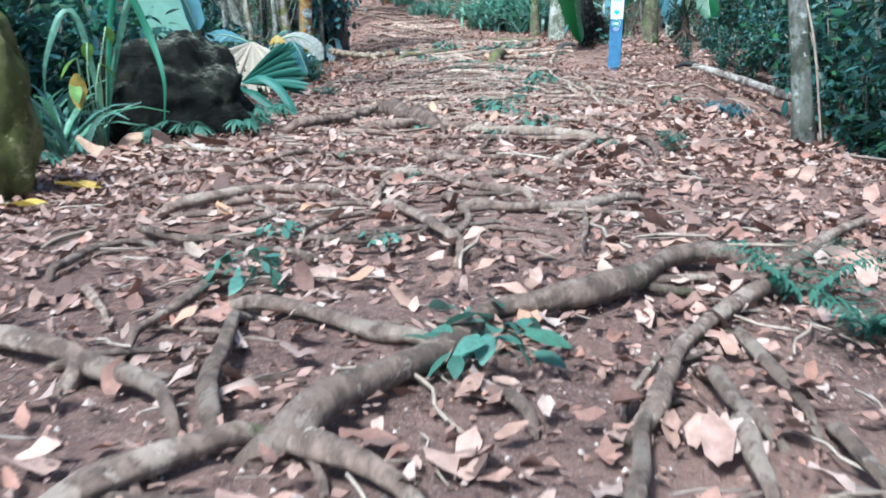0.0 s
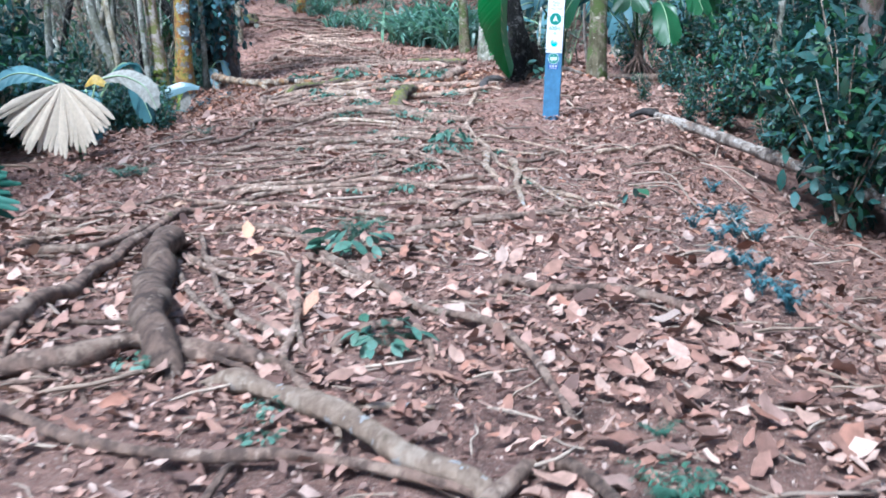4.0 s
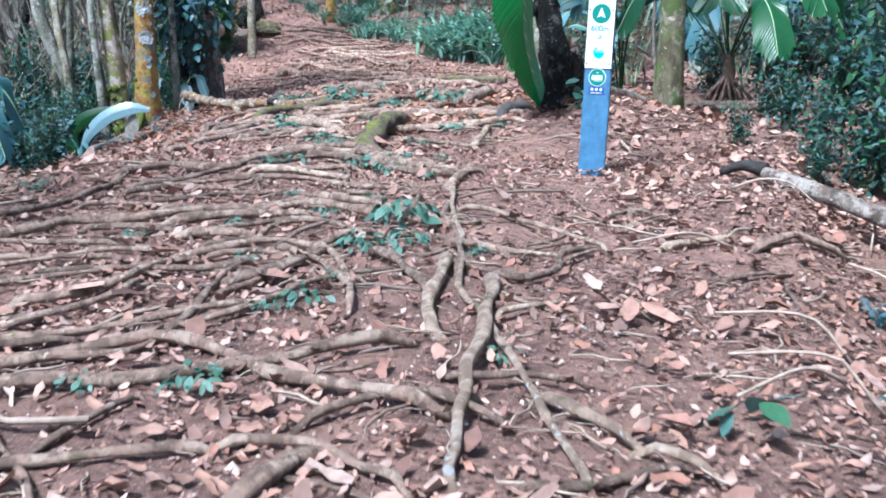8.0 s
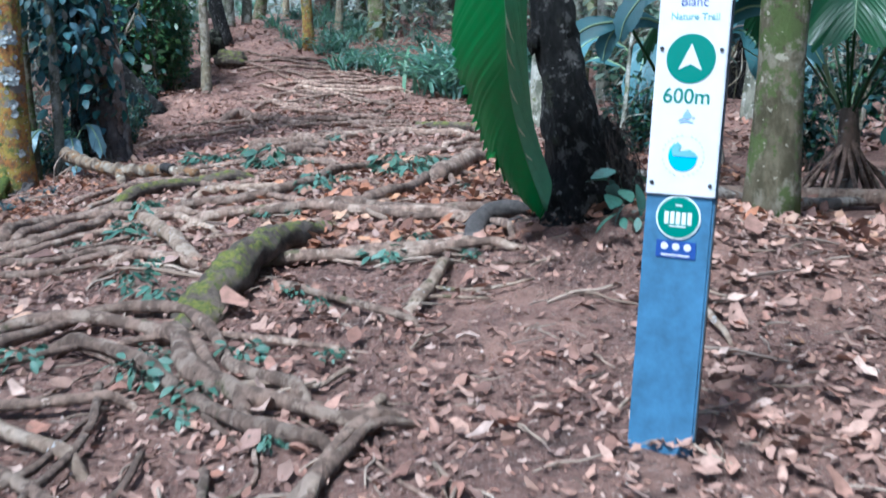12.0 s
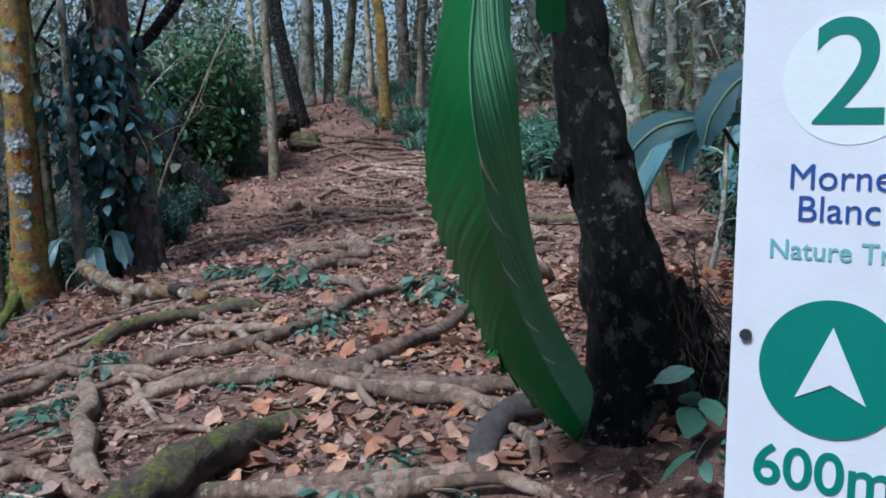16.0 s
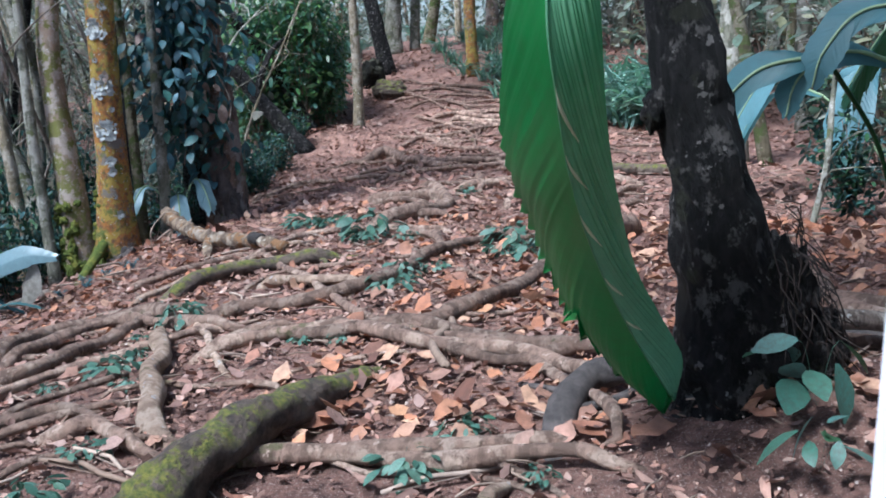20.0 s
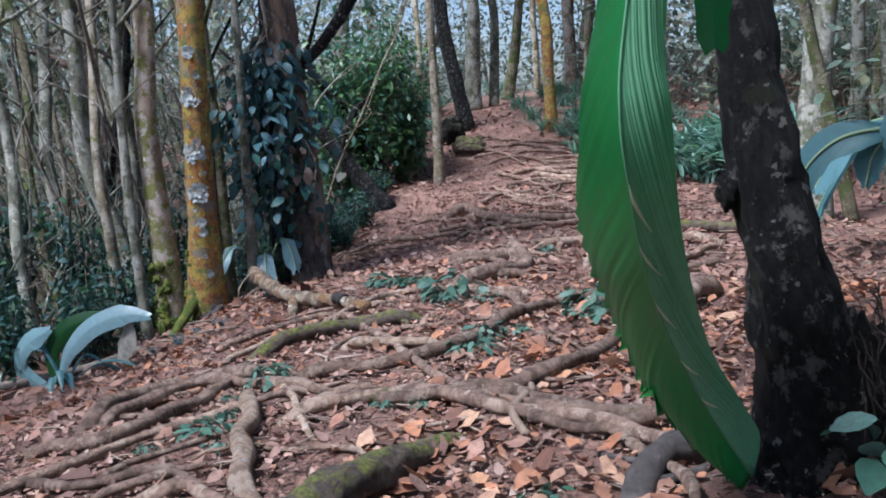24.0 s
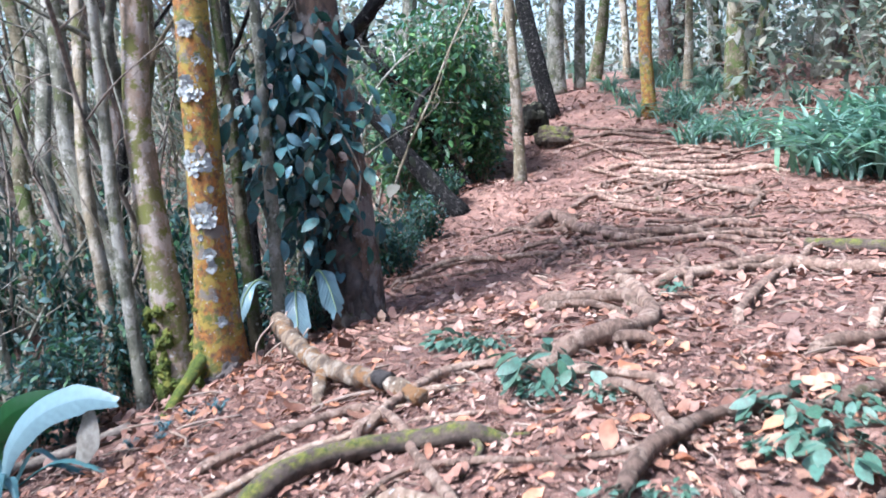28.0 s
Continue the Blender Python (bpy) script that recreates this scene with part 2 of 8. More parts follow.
def lichen_bark(nt, p):
    col = mixc(nt, noisef(nt, 20, 6, 0.7, 0.4, 0.6), (0.40, 0.165, 0.035), (0.13, 0.075, 0.04))
    col = mixc(nt, noisef(nt, 6, 5, 0.7, 0.47, 0.55), col, (0.36, 0.26, 0.05))
    col = mixc(nt, noisef(nt, 4.3, 6, 0.7, 0.54, 0.6), col, (0.20, 0.175, 0.15))
    col = mixc(nt, noisef(nt, 5.5, 6, 0.75, 0.54, 0.60), col, (0.13, 0.15, 0.035))
    col = mixc(nt, noisef(nt, 33, 3, 0.6, 0.66, 0.69), col, (0.62, 0.62, 0.57))
    nt.links.new(col, p.inputs["Base Color"])
    p.inputs["Roughness"].default_value = 0.95
    bumped(nt, p, noisef(nt, 40, 8, 0.7, 0.2, 0.8), 1.0, 0.02)


M_BARKO = shade("orange_lichen_bark", lichen_bark)
M_LICHEN = rough_mat("lichen", (0.46, 0.49, 0.48), (0.28, 0.31, 0.30), (0.54, 0.57, 0.56), 50, 20, 0.95, 0.8, 120)
M_MOSS = rough_mat("moss", (0.11, 0.145, 0.02), (0.04, 0.065, 0.012), (0.19, 0.19, 0.03), 40, 8, 1.0, 1.0, 140)
# near-black rock with paler patches on the faces turned up
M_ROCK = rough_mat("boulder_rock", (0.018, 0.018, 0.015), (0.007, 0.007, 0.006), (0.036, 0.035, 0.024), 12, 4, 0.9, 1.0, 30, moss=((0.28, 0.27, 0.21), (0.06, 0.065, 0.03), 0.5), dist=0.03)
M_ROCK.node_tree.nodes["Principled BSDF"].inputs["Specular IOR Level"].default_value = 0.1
M_LOG = rough_mat("weathered_log", (0.216, 0.182, 0.149), (0.0936, 0.077, 0.0627), (0.274, 0.238, 0.198), 18, 4, 0.9, 0.8, 40, stretch=(1, 1, 1))
M_LOGP = bark("pale_log_bark", (0.34, 0.28, 0.235), (0.11, 0.085, 0.07), (0.52, 0.46, 0.40), (0.22, 0.14, 0.10), 0.56, 0.1, 0.3, 0.5, 2.2)
M_CHAR = rough_mat("charred_wood", (0.03, 0.026, 0.024), (0.015, 0.013, 0.012), (0.06, 0.05, 0.045), 18, 5, 0.9, 0.9, 40)
# leaf tones vary; the darkest also stand in for shaded gaps in the carpet
M_LITTER = leaf_mat("leaf_litter", ((0.085, 0.05, 0.042), (0.30, 0.155, 0.115), (0.42, 0.245, 0.185), (0.20, 0.105, 0.08), (0.50, 0.325, 0.255), (0.11, 0.065, 0.055), (0.36, 0.175, 0.12), (0.28, 0.18, 0.15), (0.46, 0.34, 0.285), (0.38, 0.22, 0.16), (0.14, 0.085, 0.07), (0.31, 0.175, 0.13)), 0.7, 0.08, spec=0.25)
M_DRYLEAF = leaf_mat("large_dry_leaf", ((0.562, 0.264, 0.115), (0.60, 0.40, 0.28), (0.42, 0.20, 0.12), (0.525, 0.38, 0.29), (0.50, 0.27, 0.16), (0.55, 0.46, 0.39), (0.36, 0.24, 0.20)), 0.6, 0.12, objrand=True, spec=0.3)
M_LITTERB = leaf_mat("bright_litter", ((0.40, 0.235, 0.18), (0.50, 0.325, 0.255), (0.30, 0.165, 0.125), (0.58, 0.42, 0.345), (0.43, 0.265, 0.205), (0.18, 0.105, 0.085), (0.46, 0.28, 0.20)), 0.65, 0.1, spec=0.25)
M_LITTERO = leaf_mat("fresh_litter", ((0.12, 0.06, 0.045), (0.45, 0.19, 0.10), (0.58, 0.28, 0.155), (0.10, 0.058, 0.05), (0.47, 0.22, 0.13), (0.22, 0.115, 0.08), (0.60, 0.37, 0.24), (0.13, 0.072, 0.058)), 0.55, 0.12, spec=0.35)
M_TWIG = leaf_mat("twigs", ((0.20, 0.14, 0.10), (0.32, 0.24, 0.18), (0.42, 0.33, 0.26), (0.14, 0.1, 0.08)), 0.85, 0.0)
M_CRUMB = leaf_mat("soil_crumbs", ((0.10, 0.05, 0.035), (0.22, 0.12, 0.085), (0.32, 0.19, 0.14), (0.16, 0.085, 0.06), (0.42, 0.31, 0.26), (0.62, 0.5, 0.43)), 0.95, 0.0)
# leaf greens lean blue for the sky's reflection; palest tones paint lit leaves
M_HERB = leaf_mat("herb_leaf", ((0.04, 0.12, 0.08), (0.07, 0.18, 0.13), (0.11, 0.24, 0.18), (0.055, 0.15, 0.09), (0.16, 0.28, 0.22)), 0.4, 0.25)
M_BROAD = leaf_mat("seedling_leaf", ((0.04, 0.13, 0.09), (0.09, 0.20, 0.18), (0.035, 0.13, 0.05)), 0.35, 0.2)
M_FERN = leaf_mat("fern_leaf", ((0.035, 0.115, 0.07), (0.08, 0.20, 0.14), (0.04, 0.14, 0.085)), 0.45, 0.3)
M_BLUE = leaf_mat("blue_spikemoss", ((0.05, 0.15, 0.175), (0.11, 0.26, 0.30), (0.07, 0.20, 0.22)), 0.45, 0.25, spec=0.3)
M_STRAP = leaf_mat("strap_leaf", ((0.11, 0.25, 0.18), (0.22, 0.42, 0.36), (0.14, 0.33, 0.18), (0.34, 0.50, 0.45), (0.08, 0.2, 0.13)), 0.38, 0.35)
M_BUSH = leaf_mat("bush_leaf", ((0.03, 0.10, 0.05), (0.06, 0.18, 0.07), (0.12, 0.26, 0.07), (0.05, 0.16, 0.10), (0.10, 0.25, 0.2)), 0.35, 0.25)
M_SHRUB = leaf_mat("shrub_leaf", ((0.010, 0.045, 0.038), (0.022, 0.09, 0.075), (0.04, 0.13, 0.12), (0.014, 0.06, 0.035), (0.08, 0.20, 0.21), (0.012, 0.05, 0.028), (0.03, 0.12, 0.05), (0.05, 0.16, 0.06)), 0.46, 0.25, spec=0.3)
M_IVY = leaf_mat("climber_leaf", ((0.014, 0.065, 0.075), (0.035, 0.115, 0.135), (0.02, 0.085, 0.08), (0.10, 0.21, 0.26), (0.025, 0.095, 0.10), (0.045, 0.14, 0.13), (0.016, 0.075, 0.05), (0.30, 0.22, 0.19)), 0.5, 0.15, spec=0.3)
M_CROWN = leaf_mat("crown_leaf", ((0.03, 0.09, 0.03), (0.06, 0.14, 0.045), (0.10, 0.2, 0.07), (0.05, 0.12, 0.06)), 0.45, 0.4)
# far foliage is coloured pale: bright light between the trunks put into the leaves
M_FAR = leaf_mat("lit_far_leaf", ((0.08, 0.15, 0.10), (0.17, 0.26, 0.19), (0.30, 0.38, 0.29), (0.11, 0.19, 0.15), (0.48, 0.52, 0.44), (0.26, 0.24, 0.2), (0.36, 0.40, 0.22)), 0.5, 0.45)
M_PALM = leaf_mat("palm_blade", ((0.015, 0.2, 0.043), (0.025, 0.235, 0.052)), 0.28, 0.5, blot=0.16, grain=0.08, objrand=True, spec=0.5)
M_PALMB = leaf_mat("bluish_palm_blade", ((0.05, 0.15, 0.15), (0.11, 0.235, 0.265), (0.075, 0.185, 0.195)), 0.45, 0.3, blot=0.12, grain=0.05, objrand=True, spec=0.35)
# paler copy of the palm green: the sky's sheen put into the colour
M_PALMR = leaf_mat("sky_sheen_palm_blade", ((0.14, 0.36, 0.19), (0.155, 0.38, 0.205)), 0.24, 0.5, blot=0.12, grain=0.03, objrand=True, spec=0.7)
M_PALMG = leaf_mat("young_palm_blade", ((0.022, 0.12, 0.06), (0.045, 0.18, 0.10), (0.065, 0.22, 0.13)), 0.45, 0.3, blot=0.12, grain=0.03, objrand=True)
# darker copy of the young palm green, with shade worked into the colour
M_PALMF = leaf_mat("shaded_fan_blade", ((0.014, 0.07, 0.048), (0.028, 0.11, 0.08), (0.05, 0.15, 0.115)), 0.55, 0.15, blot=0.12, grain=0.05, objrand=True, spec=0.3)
M_MINT = leaf_mat("mint_palm_blade", ((0.26, 0.44, 0.33), (0.30, 0.48, 0.36)), 0.35, 0.3, blot=0.12, grain=0.03, objrand=True)
M_PALEBLADE = leaf_mat("bleached_palm_blade", ((0.36, 0.36, 0.31), (0.40, 0.38, 0.33)), 0.6, 0.2, objrand=True)
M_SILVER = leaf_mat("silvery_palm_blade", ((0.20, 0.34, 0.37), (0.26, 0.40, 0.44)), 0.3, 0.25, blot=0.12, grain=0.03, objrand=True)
M_LIME = leaf_mat("pale_seedling_leaf", ((0.22, 0.36, 0.06), (0.16, 0.30, 0.06)), 0.45, 0.35)
M_DEEP = leaf_mat("deep_palm_blade", ((0.016, 0.085, 0.03), (0.03, 0.13, 0.045)), 0.35, 0.25, blot=0.12, grain=0.05, objrand=True)
M_DARKP = leaf_mat("dark_palm_blade", ((0.012, 0.06, 0.02), (0.015, 0.08, 0.02)), 0.35, 0.3, blot=0.12, grain=0.03, objrand=True)
M_FIBRE = leaf_mat("root_fibre", ((0.035, 0.026, 0.022), (0.06, 0.045, 0.037), (0.02, 0.016, 0.014), (0.09, 0.07, 0.058)), 0.9, 0.0)
M_SCAR = paint("leaf_scar", (0.50, 0.58, 0.36), 0.5, 0.25)
M_RIB = paint("leaf_midrib", (0.30, 0.42, 0.24), 0.5, 0.2)
M_DEAD = leaf_mat("dead_palm_blade", ((0.66, 0.56, 0.44), (0.58, 0.48, 0.36)), 0.7, 0.4, blot=0.15, objrand=True)
M_YELLOW = leaf_mat("yellow_leaf", ((0.6, 0.5, 0.08), (0.62, 0.36, 0.08)), 0.55, 0.25, objrand=True)
M_BLUEPOST = paint("blue_post", (0.062, 0.165, 0.29), 0.5, 0.4)
M_SIDE = paint("post_side_shade", (0.05, 0.07, 0.09), 0.6, 0.3)
M_WHITE = paint("sign_white", (0.585, 0.605, 0.645), 0.4, 0.06)
M_WHITE2 = paint("sign_pale", (0.62, 0.67, 0.67), 0.4, 0.05)
M_GREEN = paint("sign_green", (0.012, 0.165, 0.125), 0.4, 0.08)
M_NAVY = paint("sign_navy", (0.02, 0.06, 0.24), 0.4, 0.05)
M_TEAL = paint("sign_teal", (0.15, 0.36, 0.38), 0.4, 0.05)
M_SKYB = paint("sign_sky_blue", (0.03, 0.36, 0.66), 0.4, 0.05)
M_SLATE = paint("sign_slate_blue", (0.22, 0.36, 0.52), 0.4, 0.05)
M_FAINT = paint("sign_faint_grey", (0.42, 0.47, 0.45), 0.4, 0.05)
M_STEEL = paint("dark_screw", (0.03, 0.03, 0.035), 0.4, 0.2)


# ---- mesh helpers ----
def rot(yaw, pitch=0.0, roll=0.0):
    """Stacked turns: roll about y, then pitch about x, then yaw about z."""
    yaw, pitch, roll = np.broadcast_arrays(np.asarray(yaw, float), pitch, roll)
    cy, sy, cp, sp, cr, sr = np.cos(yaw), np.sin(yaw), np.cos(pitch), np.sin(pitch), np.cos(roll), np.sin(roll)
    o, l = np.zeros_like(cy), np.ones_like(cy)
    st = lambda *r: np.stack([np.stack(q, -1) for q in r], -2)
    return st((cy, -sy, o), (sy, cy, o), (o, o, l)) @ st((l, o, o), (o, cp, -sp), (o, sp, cp)) @ st((cr, o, sr), (o, l, o), (-sr, o, cr))


def mesh_from(name, verts, faces, mat, smooth=True):
    """A mesh from an (N,3) array and an (F,k) array of corners."""
    me = bpy.data.meshes.new(name)
    verts, faces = np.asarray(verts, np.float32), np.asarray(faces, np.int32)
    f, k = faces.shape
    me.vertices.add(len(verts))
    me.vertices.foreach_set("co", verts.ravel())
    me.loops.add(f * k)
    me.loops.foreach_set("vertex_index", faces.ravel())
    me.polygons.add(f)
    me.polygons.foreach_set("loop_start", np.arange(0, f * k, k, dtype=np.int32))
    me.polygons.foreach_set("use_smooth", np.full(f, smooth))
    me.update(calc_edges=True)
    me.materials.append(mat)
    return me


def many(tv, tf, R, T):
    """Copies of one small shape, turned by R and set at T, as one soup of corners."""
    n, v = len(T), len(tv)
    verts = np.einsum("nij,vj->nvi", R, tv) + np.asarray(T)[:, None]
    faces = np.asarray(tf)[None] + (np.arange(n) * v)[:, None, None]
    return verts.reshape(-1, 3), faces.reshape(-1, np.asarray(tf).shape[1])


def blade(n, length, width, shape=lambda s: np.sin(np.pi * np.clip(s, 0.03, 0.985)) ** 0.7, droop=0.0, fold=0.0, wave=0.0):
    """A leaf along +y from the origin: n steps, three corners across."""
    s = np.linspace(0, 1, n + 1)
    w = width / 2 * shape(s)
    y = length * s
    z = -droop * s ** 2
    rows = []
    for k in (-1, 0, 1):
        rows.append(np.stack([k * w, y, z + abs(k) * fold * w + k * wave * np.sin(7 * s)], -1))
    v = np.stack(rows, 1).reshape(-1, 3)
    f = [(3 * i + k, 3 * i + k + 1, 3 * i + k + 4, 3 * i + k + 3) for i in range(n) for k in (0, 1)]
    return v, f


def spline(pts, step=0.07):
    """A smooth line through the points, cut into steps."""
    p = np.asarray(pts, float)
    p = np.vstack([2 * p[0] - p[1], p, 2 * p[-1] - p[-2]])
    out = []
    for i in range(1, len(p) - 2):
        k = max(2, int(np.linalg.norm(p[i + 1] - p[i]) / step))
        for u in np.arange(k) / k:
            out.append(0.5 * (2 * p[i] + (p[i + 1] - p[i - 1]) * u + (2 * p[i - 1] - 5 * p[i] + 4 * p[i + 1] - p[i + 2]) * u * u
                              + (3 * p[i] - p[i - 1] - 3 * p[i + 1] + p[i + 2]) * u ** 3))
    return np.vstack([out, p[-2]])


def tube(line, radii, sides=8, knob=0.15, seed=0, flat=1.0):
    """Corners and faces of a limb along a line, knobbly, closed at the ends."""
    line, n = np.asarray(line, float), len(line)
    radii = np.broadcast_to(radii, n)
    d = np.gradient(line, axis=0)
    d /= np.linalg.norm(d, axis=1)[:, None] + 1e-9
    ref = np.where(np.abs(d[:, 2:]) > 0.9, [[1.0, 0, 0]], [[0, 0, 1.0]])
    u = np.cross(d, ref)
    u /= np.linalg.norm(u, axis=1)[:, None] + 1e-9
    w = np.cross(u, d)
    a = np.arange(sides) * 2 * np.pi / sides
    rs = np.random.RandomState(seed)
    lump = 1 + knob * (np.sin(np.arange(n)[:, None] * rs.uniform(0.25, 0.7) + a * 2 + rs.uniform(0, 6)) * 0.5 + rs.uniform(-1, 1, (n, sides)) * 0.45)
    rr = radii[:, None] * lump
    v = line[:, None] + u[:, None] * (np.cos(a)[None, :, None] * rr[..., None]) + w[:, None] * (np.sin(a)[None, :, None] * rr[..., None] * flat)
    f = [(i * sides + j, i * sides + (j + 1) % sides, (i + 1) * sides + (j + 1) % sides, (i + 1) * sides + j) for i in range(n - 1) for j in range(sides)]
    v = np.vstack([v.reshape(-1, 3), line[0], line[-1]])
    e0, e1 = n * sides, n * sides + 1
    for j in range(0, sides, 2):
        f.append((e0, (j + 2) % sides, j + 1, j))
        f.append((e1, (n - 1) * sides + j, (n - 1) * sides + j + 1, (n - 1) * sides + (j + 2) % sides))
    return v, f


def soup(*bits):
    """Several (verts, faces) joined."""
    vs, fs, k = [], [], 0
    for v, f in bits:
        vs.append(v)
        fs.append(np.asarray(f) + k)
        k += len(v)
    return np.vstack(vs), np.vstack(fs)


def place(name, vf, mat, parent=None, label="", smooth=True):
    """One mesh object from corners and faces, under a parent or alone."""
    ob = new(name, mesh_from(name, vf[0], vf[1], mat, smooth))
    if parent is not None:
        ob.parent = parent
    return tagged(ob, label)


def part(name, bm, material, parent, label=""):
    me = bpy.data.meshes.new(name)
    bm.to_mesh(me)
    bm.free()
    me.materials.append(material)
    ob = new(name, me)
    ob.parent = parent
    return tagged(ob, label)


def thing(name, m, label, category, group=""):
    ob = new(name)
    ob.empty_display_size = 0.1
    ob.matrix_world = m
    return tagged(ob, label, category, group)


def box(sx, sy, sz, at=(0, 0, 0), bevel=0.004):
    bm = bmesh.new()
    bmesh.ops.create_cube(bm, size=1, matrix=Matrix.LocRotScale(at, None, (sx, sy, sz)))
    if bevel:
        bmesh.ops.bevel(bm, geom=bm.edges[:], offset=bevel, segments=2, affect="EDGES")
    return bm


def disc(r, y, x=0, z=0, thick=0.0015, seg=48):
    """A thin round plate that faces -y."""
    bm = bmesh.new()
    bmesh.ops.create_cone(bm, cap_ends=True, segments=seg, radius1=r, radius2=r, depth=thick,
                          matrix=pose(x, y, z, 90, 0, 0))
    return bm


def outline(pts, y, thick=0.0015):
    """A thin flat shape in the x-z plane that faces -y."""
    bm = bmesh.new()
    a = [bm.verts.new((px, y - thick / 2, pz)) for px, pz in pts]
    fc = bm.faces.new(a)
    ex = bmesh.ops.extrude_face_region(bm, geom=[fc])
    bmesh.ops.translate(bm, vec=(0, thick, 0), verts=[g for g in ex["geom"] if isinstance(g, bmesh.types.BMVert)])
    bmesh.ops.recalc_face_normals(bm, faces=bm.faces[:])
    return bm


rng = np.random.RandomState(7)



# ---- the ground, one sheet ----
def stretch_axis(lo, hi, step, far):
    out = 1.28 ** np.arange(0, 24) * 0.3
    out = np.cumsum(out)
    out = out[out < far]
    return np.concatenate([lo - out[::-1], np.arange(lo, hi, step), hi + out])


gx, gy = stretch_axis(-4.6, 6.0, 0.065, 300), stretch_axis(-1.0, 31.0, 0.07, 300)
GX, GY = np.meshgrid(gx, gy)
GZ = height(GX, np.minimum(GY, 90))
fine = np.array([[noise.fractal(Vector((x * 1.7, y * 1.7, 0)), 0.8, 2.1, 5) for x in gx] for y in gy])
GZ = GZ + fine * np.interp(np.abs(GX), (6, 12), (0.03, 0.12)) - 0.016
gi = np.arange(len(gx) * len(gy)).reshape(len(gy), len(gx))
gf = np.stack([gi[:-1, :-1], gi[:-1, 1:], gi[1:, 1:], gi[1:, :-1]], -1).reshape(-1, 4)
ground = place("ground", (np.stack([GX, GY, GZ], -1).reshape(-1, 3), gf), M_SOIL)
tagged(ground, "reddish-brown trodden forest soil of a hill trail", "ground", kind="structure")


# ---- roots over the trail ----
ROOT_MATS = {"": (M_ROOT, "grey-brown exposed tree root lying across the trail soil"),
             "k": (M_ROOTK, "dark brown exposed tree root lying across the trail soil"),
             "p": (M_ROOTP, "pale worn piece of root or stick on the trail soil"),
             "m": (M_ROOTM, "thick root with yellow-green moss on the trail soil"),
             "d": (M_ROOTD, "dark knotted root beside the trail")}


def root(*args, twigs=True, heap=None):
    """An exposed root through ground points: points, radius, kind; its ends dive into the soil and thin rootlets leave it."""
    *pts, r, kind = args
    seed = int(abs(pts[0][0] * 131 + pts[0][1] * 977)) % 9999
    rs = np.random.RandomState(seed)
    p = np.array(pts, float)
    ends = [(p[0] - p[1]) / np.linalg.norm(p[0] - p[1]), (p[-1] - p[-2]) / np.linalg.norm(p[-1] - p[-2])]
    ext = min(0.3, 5 * r)
    turn = [rot(q)[:2, :2] for q in rs.normal(0, 0.35, 2)]
    p = np.vstack([p[0] + turn[0] @ ends[0] * ext, p, p[-1] + turn[1] @ ends[1] * ext])
    line = spline(p, max(0.045, r * 1.2))
    n = len(line)
    s = np.linspace(0, 1, n)
    far = np.concatenate([[0], np.cumsum(np.linalg.norm(np.diff(line, axis=0), axis=1))])
    sway = np.cumsum(rs.normal(0, 0.0022, (n, 2)), 0)
    line = line + sway - sway.mean(0) + 0.3 * r * np.stack([np.sin(far * 9 + seed), np.cos(far * 7 + seed)], -1)
    dip = np.clip(np.minimum(far, far[-1] - far) / (ext * 1.1), 0, 1)
    lift = (r * 0.85 + 0.014) * dip - r * 1.1 * (1 - dip) + r * 0.3 * np.sin(far * rs.uniform(4, 8) + rs.uniform(0, 6))
    z = height(line[:, 0], line[:, 1]) + lift
    rad = r * (1.03 + 0.12 * np.sin(far * rs.uniform(6, 14))) * (0.72 + 0.28 * dip) * np.interp(s, (0, 1), (1.08, 0.85))
    if kind == "" and 6.0 < pts[0][1] < 9.5:
        kind = "k"
    mat, label = ROOT_MATS[kind]
    if heap is not None:
        heap.append(tube(np.column_stack([line, z]), rad, 10, 0.2, seed))
        return None
    ob = place("root", tube(np.column_stack([line, z]), rad, 10, 0.2, seed), mat)
    tagged(ob, label, "root", "roots over the trail")
    if twigs and r > 0.02 and n > 8:
        for _ in range(1 + (r > 0.03)):
            i = rs.randint(2, n - 3)
            d = line[i + 1] - line[i - 1]
            a = math.atan2(d[1], d[0]) + rs.choice((-1, 1)) * rs.uniform(0.4, 1.0)
            q, l, bits = line[i], rs.uniform(0.1, 0.22), []
            for _ in range(4):
                bits.append((q[0], q[1]))
                a += rs.normal(0, 0.35)
                q = q + l * np.array([math.cos(a), math.sin(a)])
            ln = spline(bits, 0.05)
            u = np.linspace(0, 1, len(ln))
            zz = height(ln[:, 0], ln[:, 1]) + 0.006 - 0.02 * u ** 4 + r * 0.5 * (1 - u) ** 3
            place("rootlet", tube(np.column_stack([ln, zz]), np.linspace(r * 0.42, r * 0.2, len(ln)), 6, 0.2, seed), mat, ob)
    return ob


root((0.07, 2.52), (0.14, 2.61), (0.22, 2.70), (0.33, 2.83), (0.41, 2.99), (0.51, 3.12), (0.64, 3.17), (0.78, 3.25), (0.92, 3.37), (1.03, 3.52), (1.14, 3.65), (1.27, 3.70), 0.038, '')
root((0.80, 2.51), (0.85, 2.65), (0.92, 2.82), (1.02, 2.99), (1.17, 3.19), (1.32, 3.35), (1.49, 3.63), (1.72, 3.92), (1.92, 4.14), 0.022, '')
root((1.12, 2.99), (1.13, 2.82), (1.14, 2.67), (1.14, 2.51), 0.016, '')
root((0.99, 2.71), (0.99, 2.58), (1.02, 2.51), 0.020, '')
root((0.76, 2.59), (0.89, 2.83), 0.009, '')
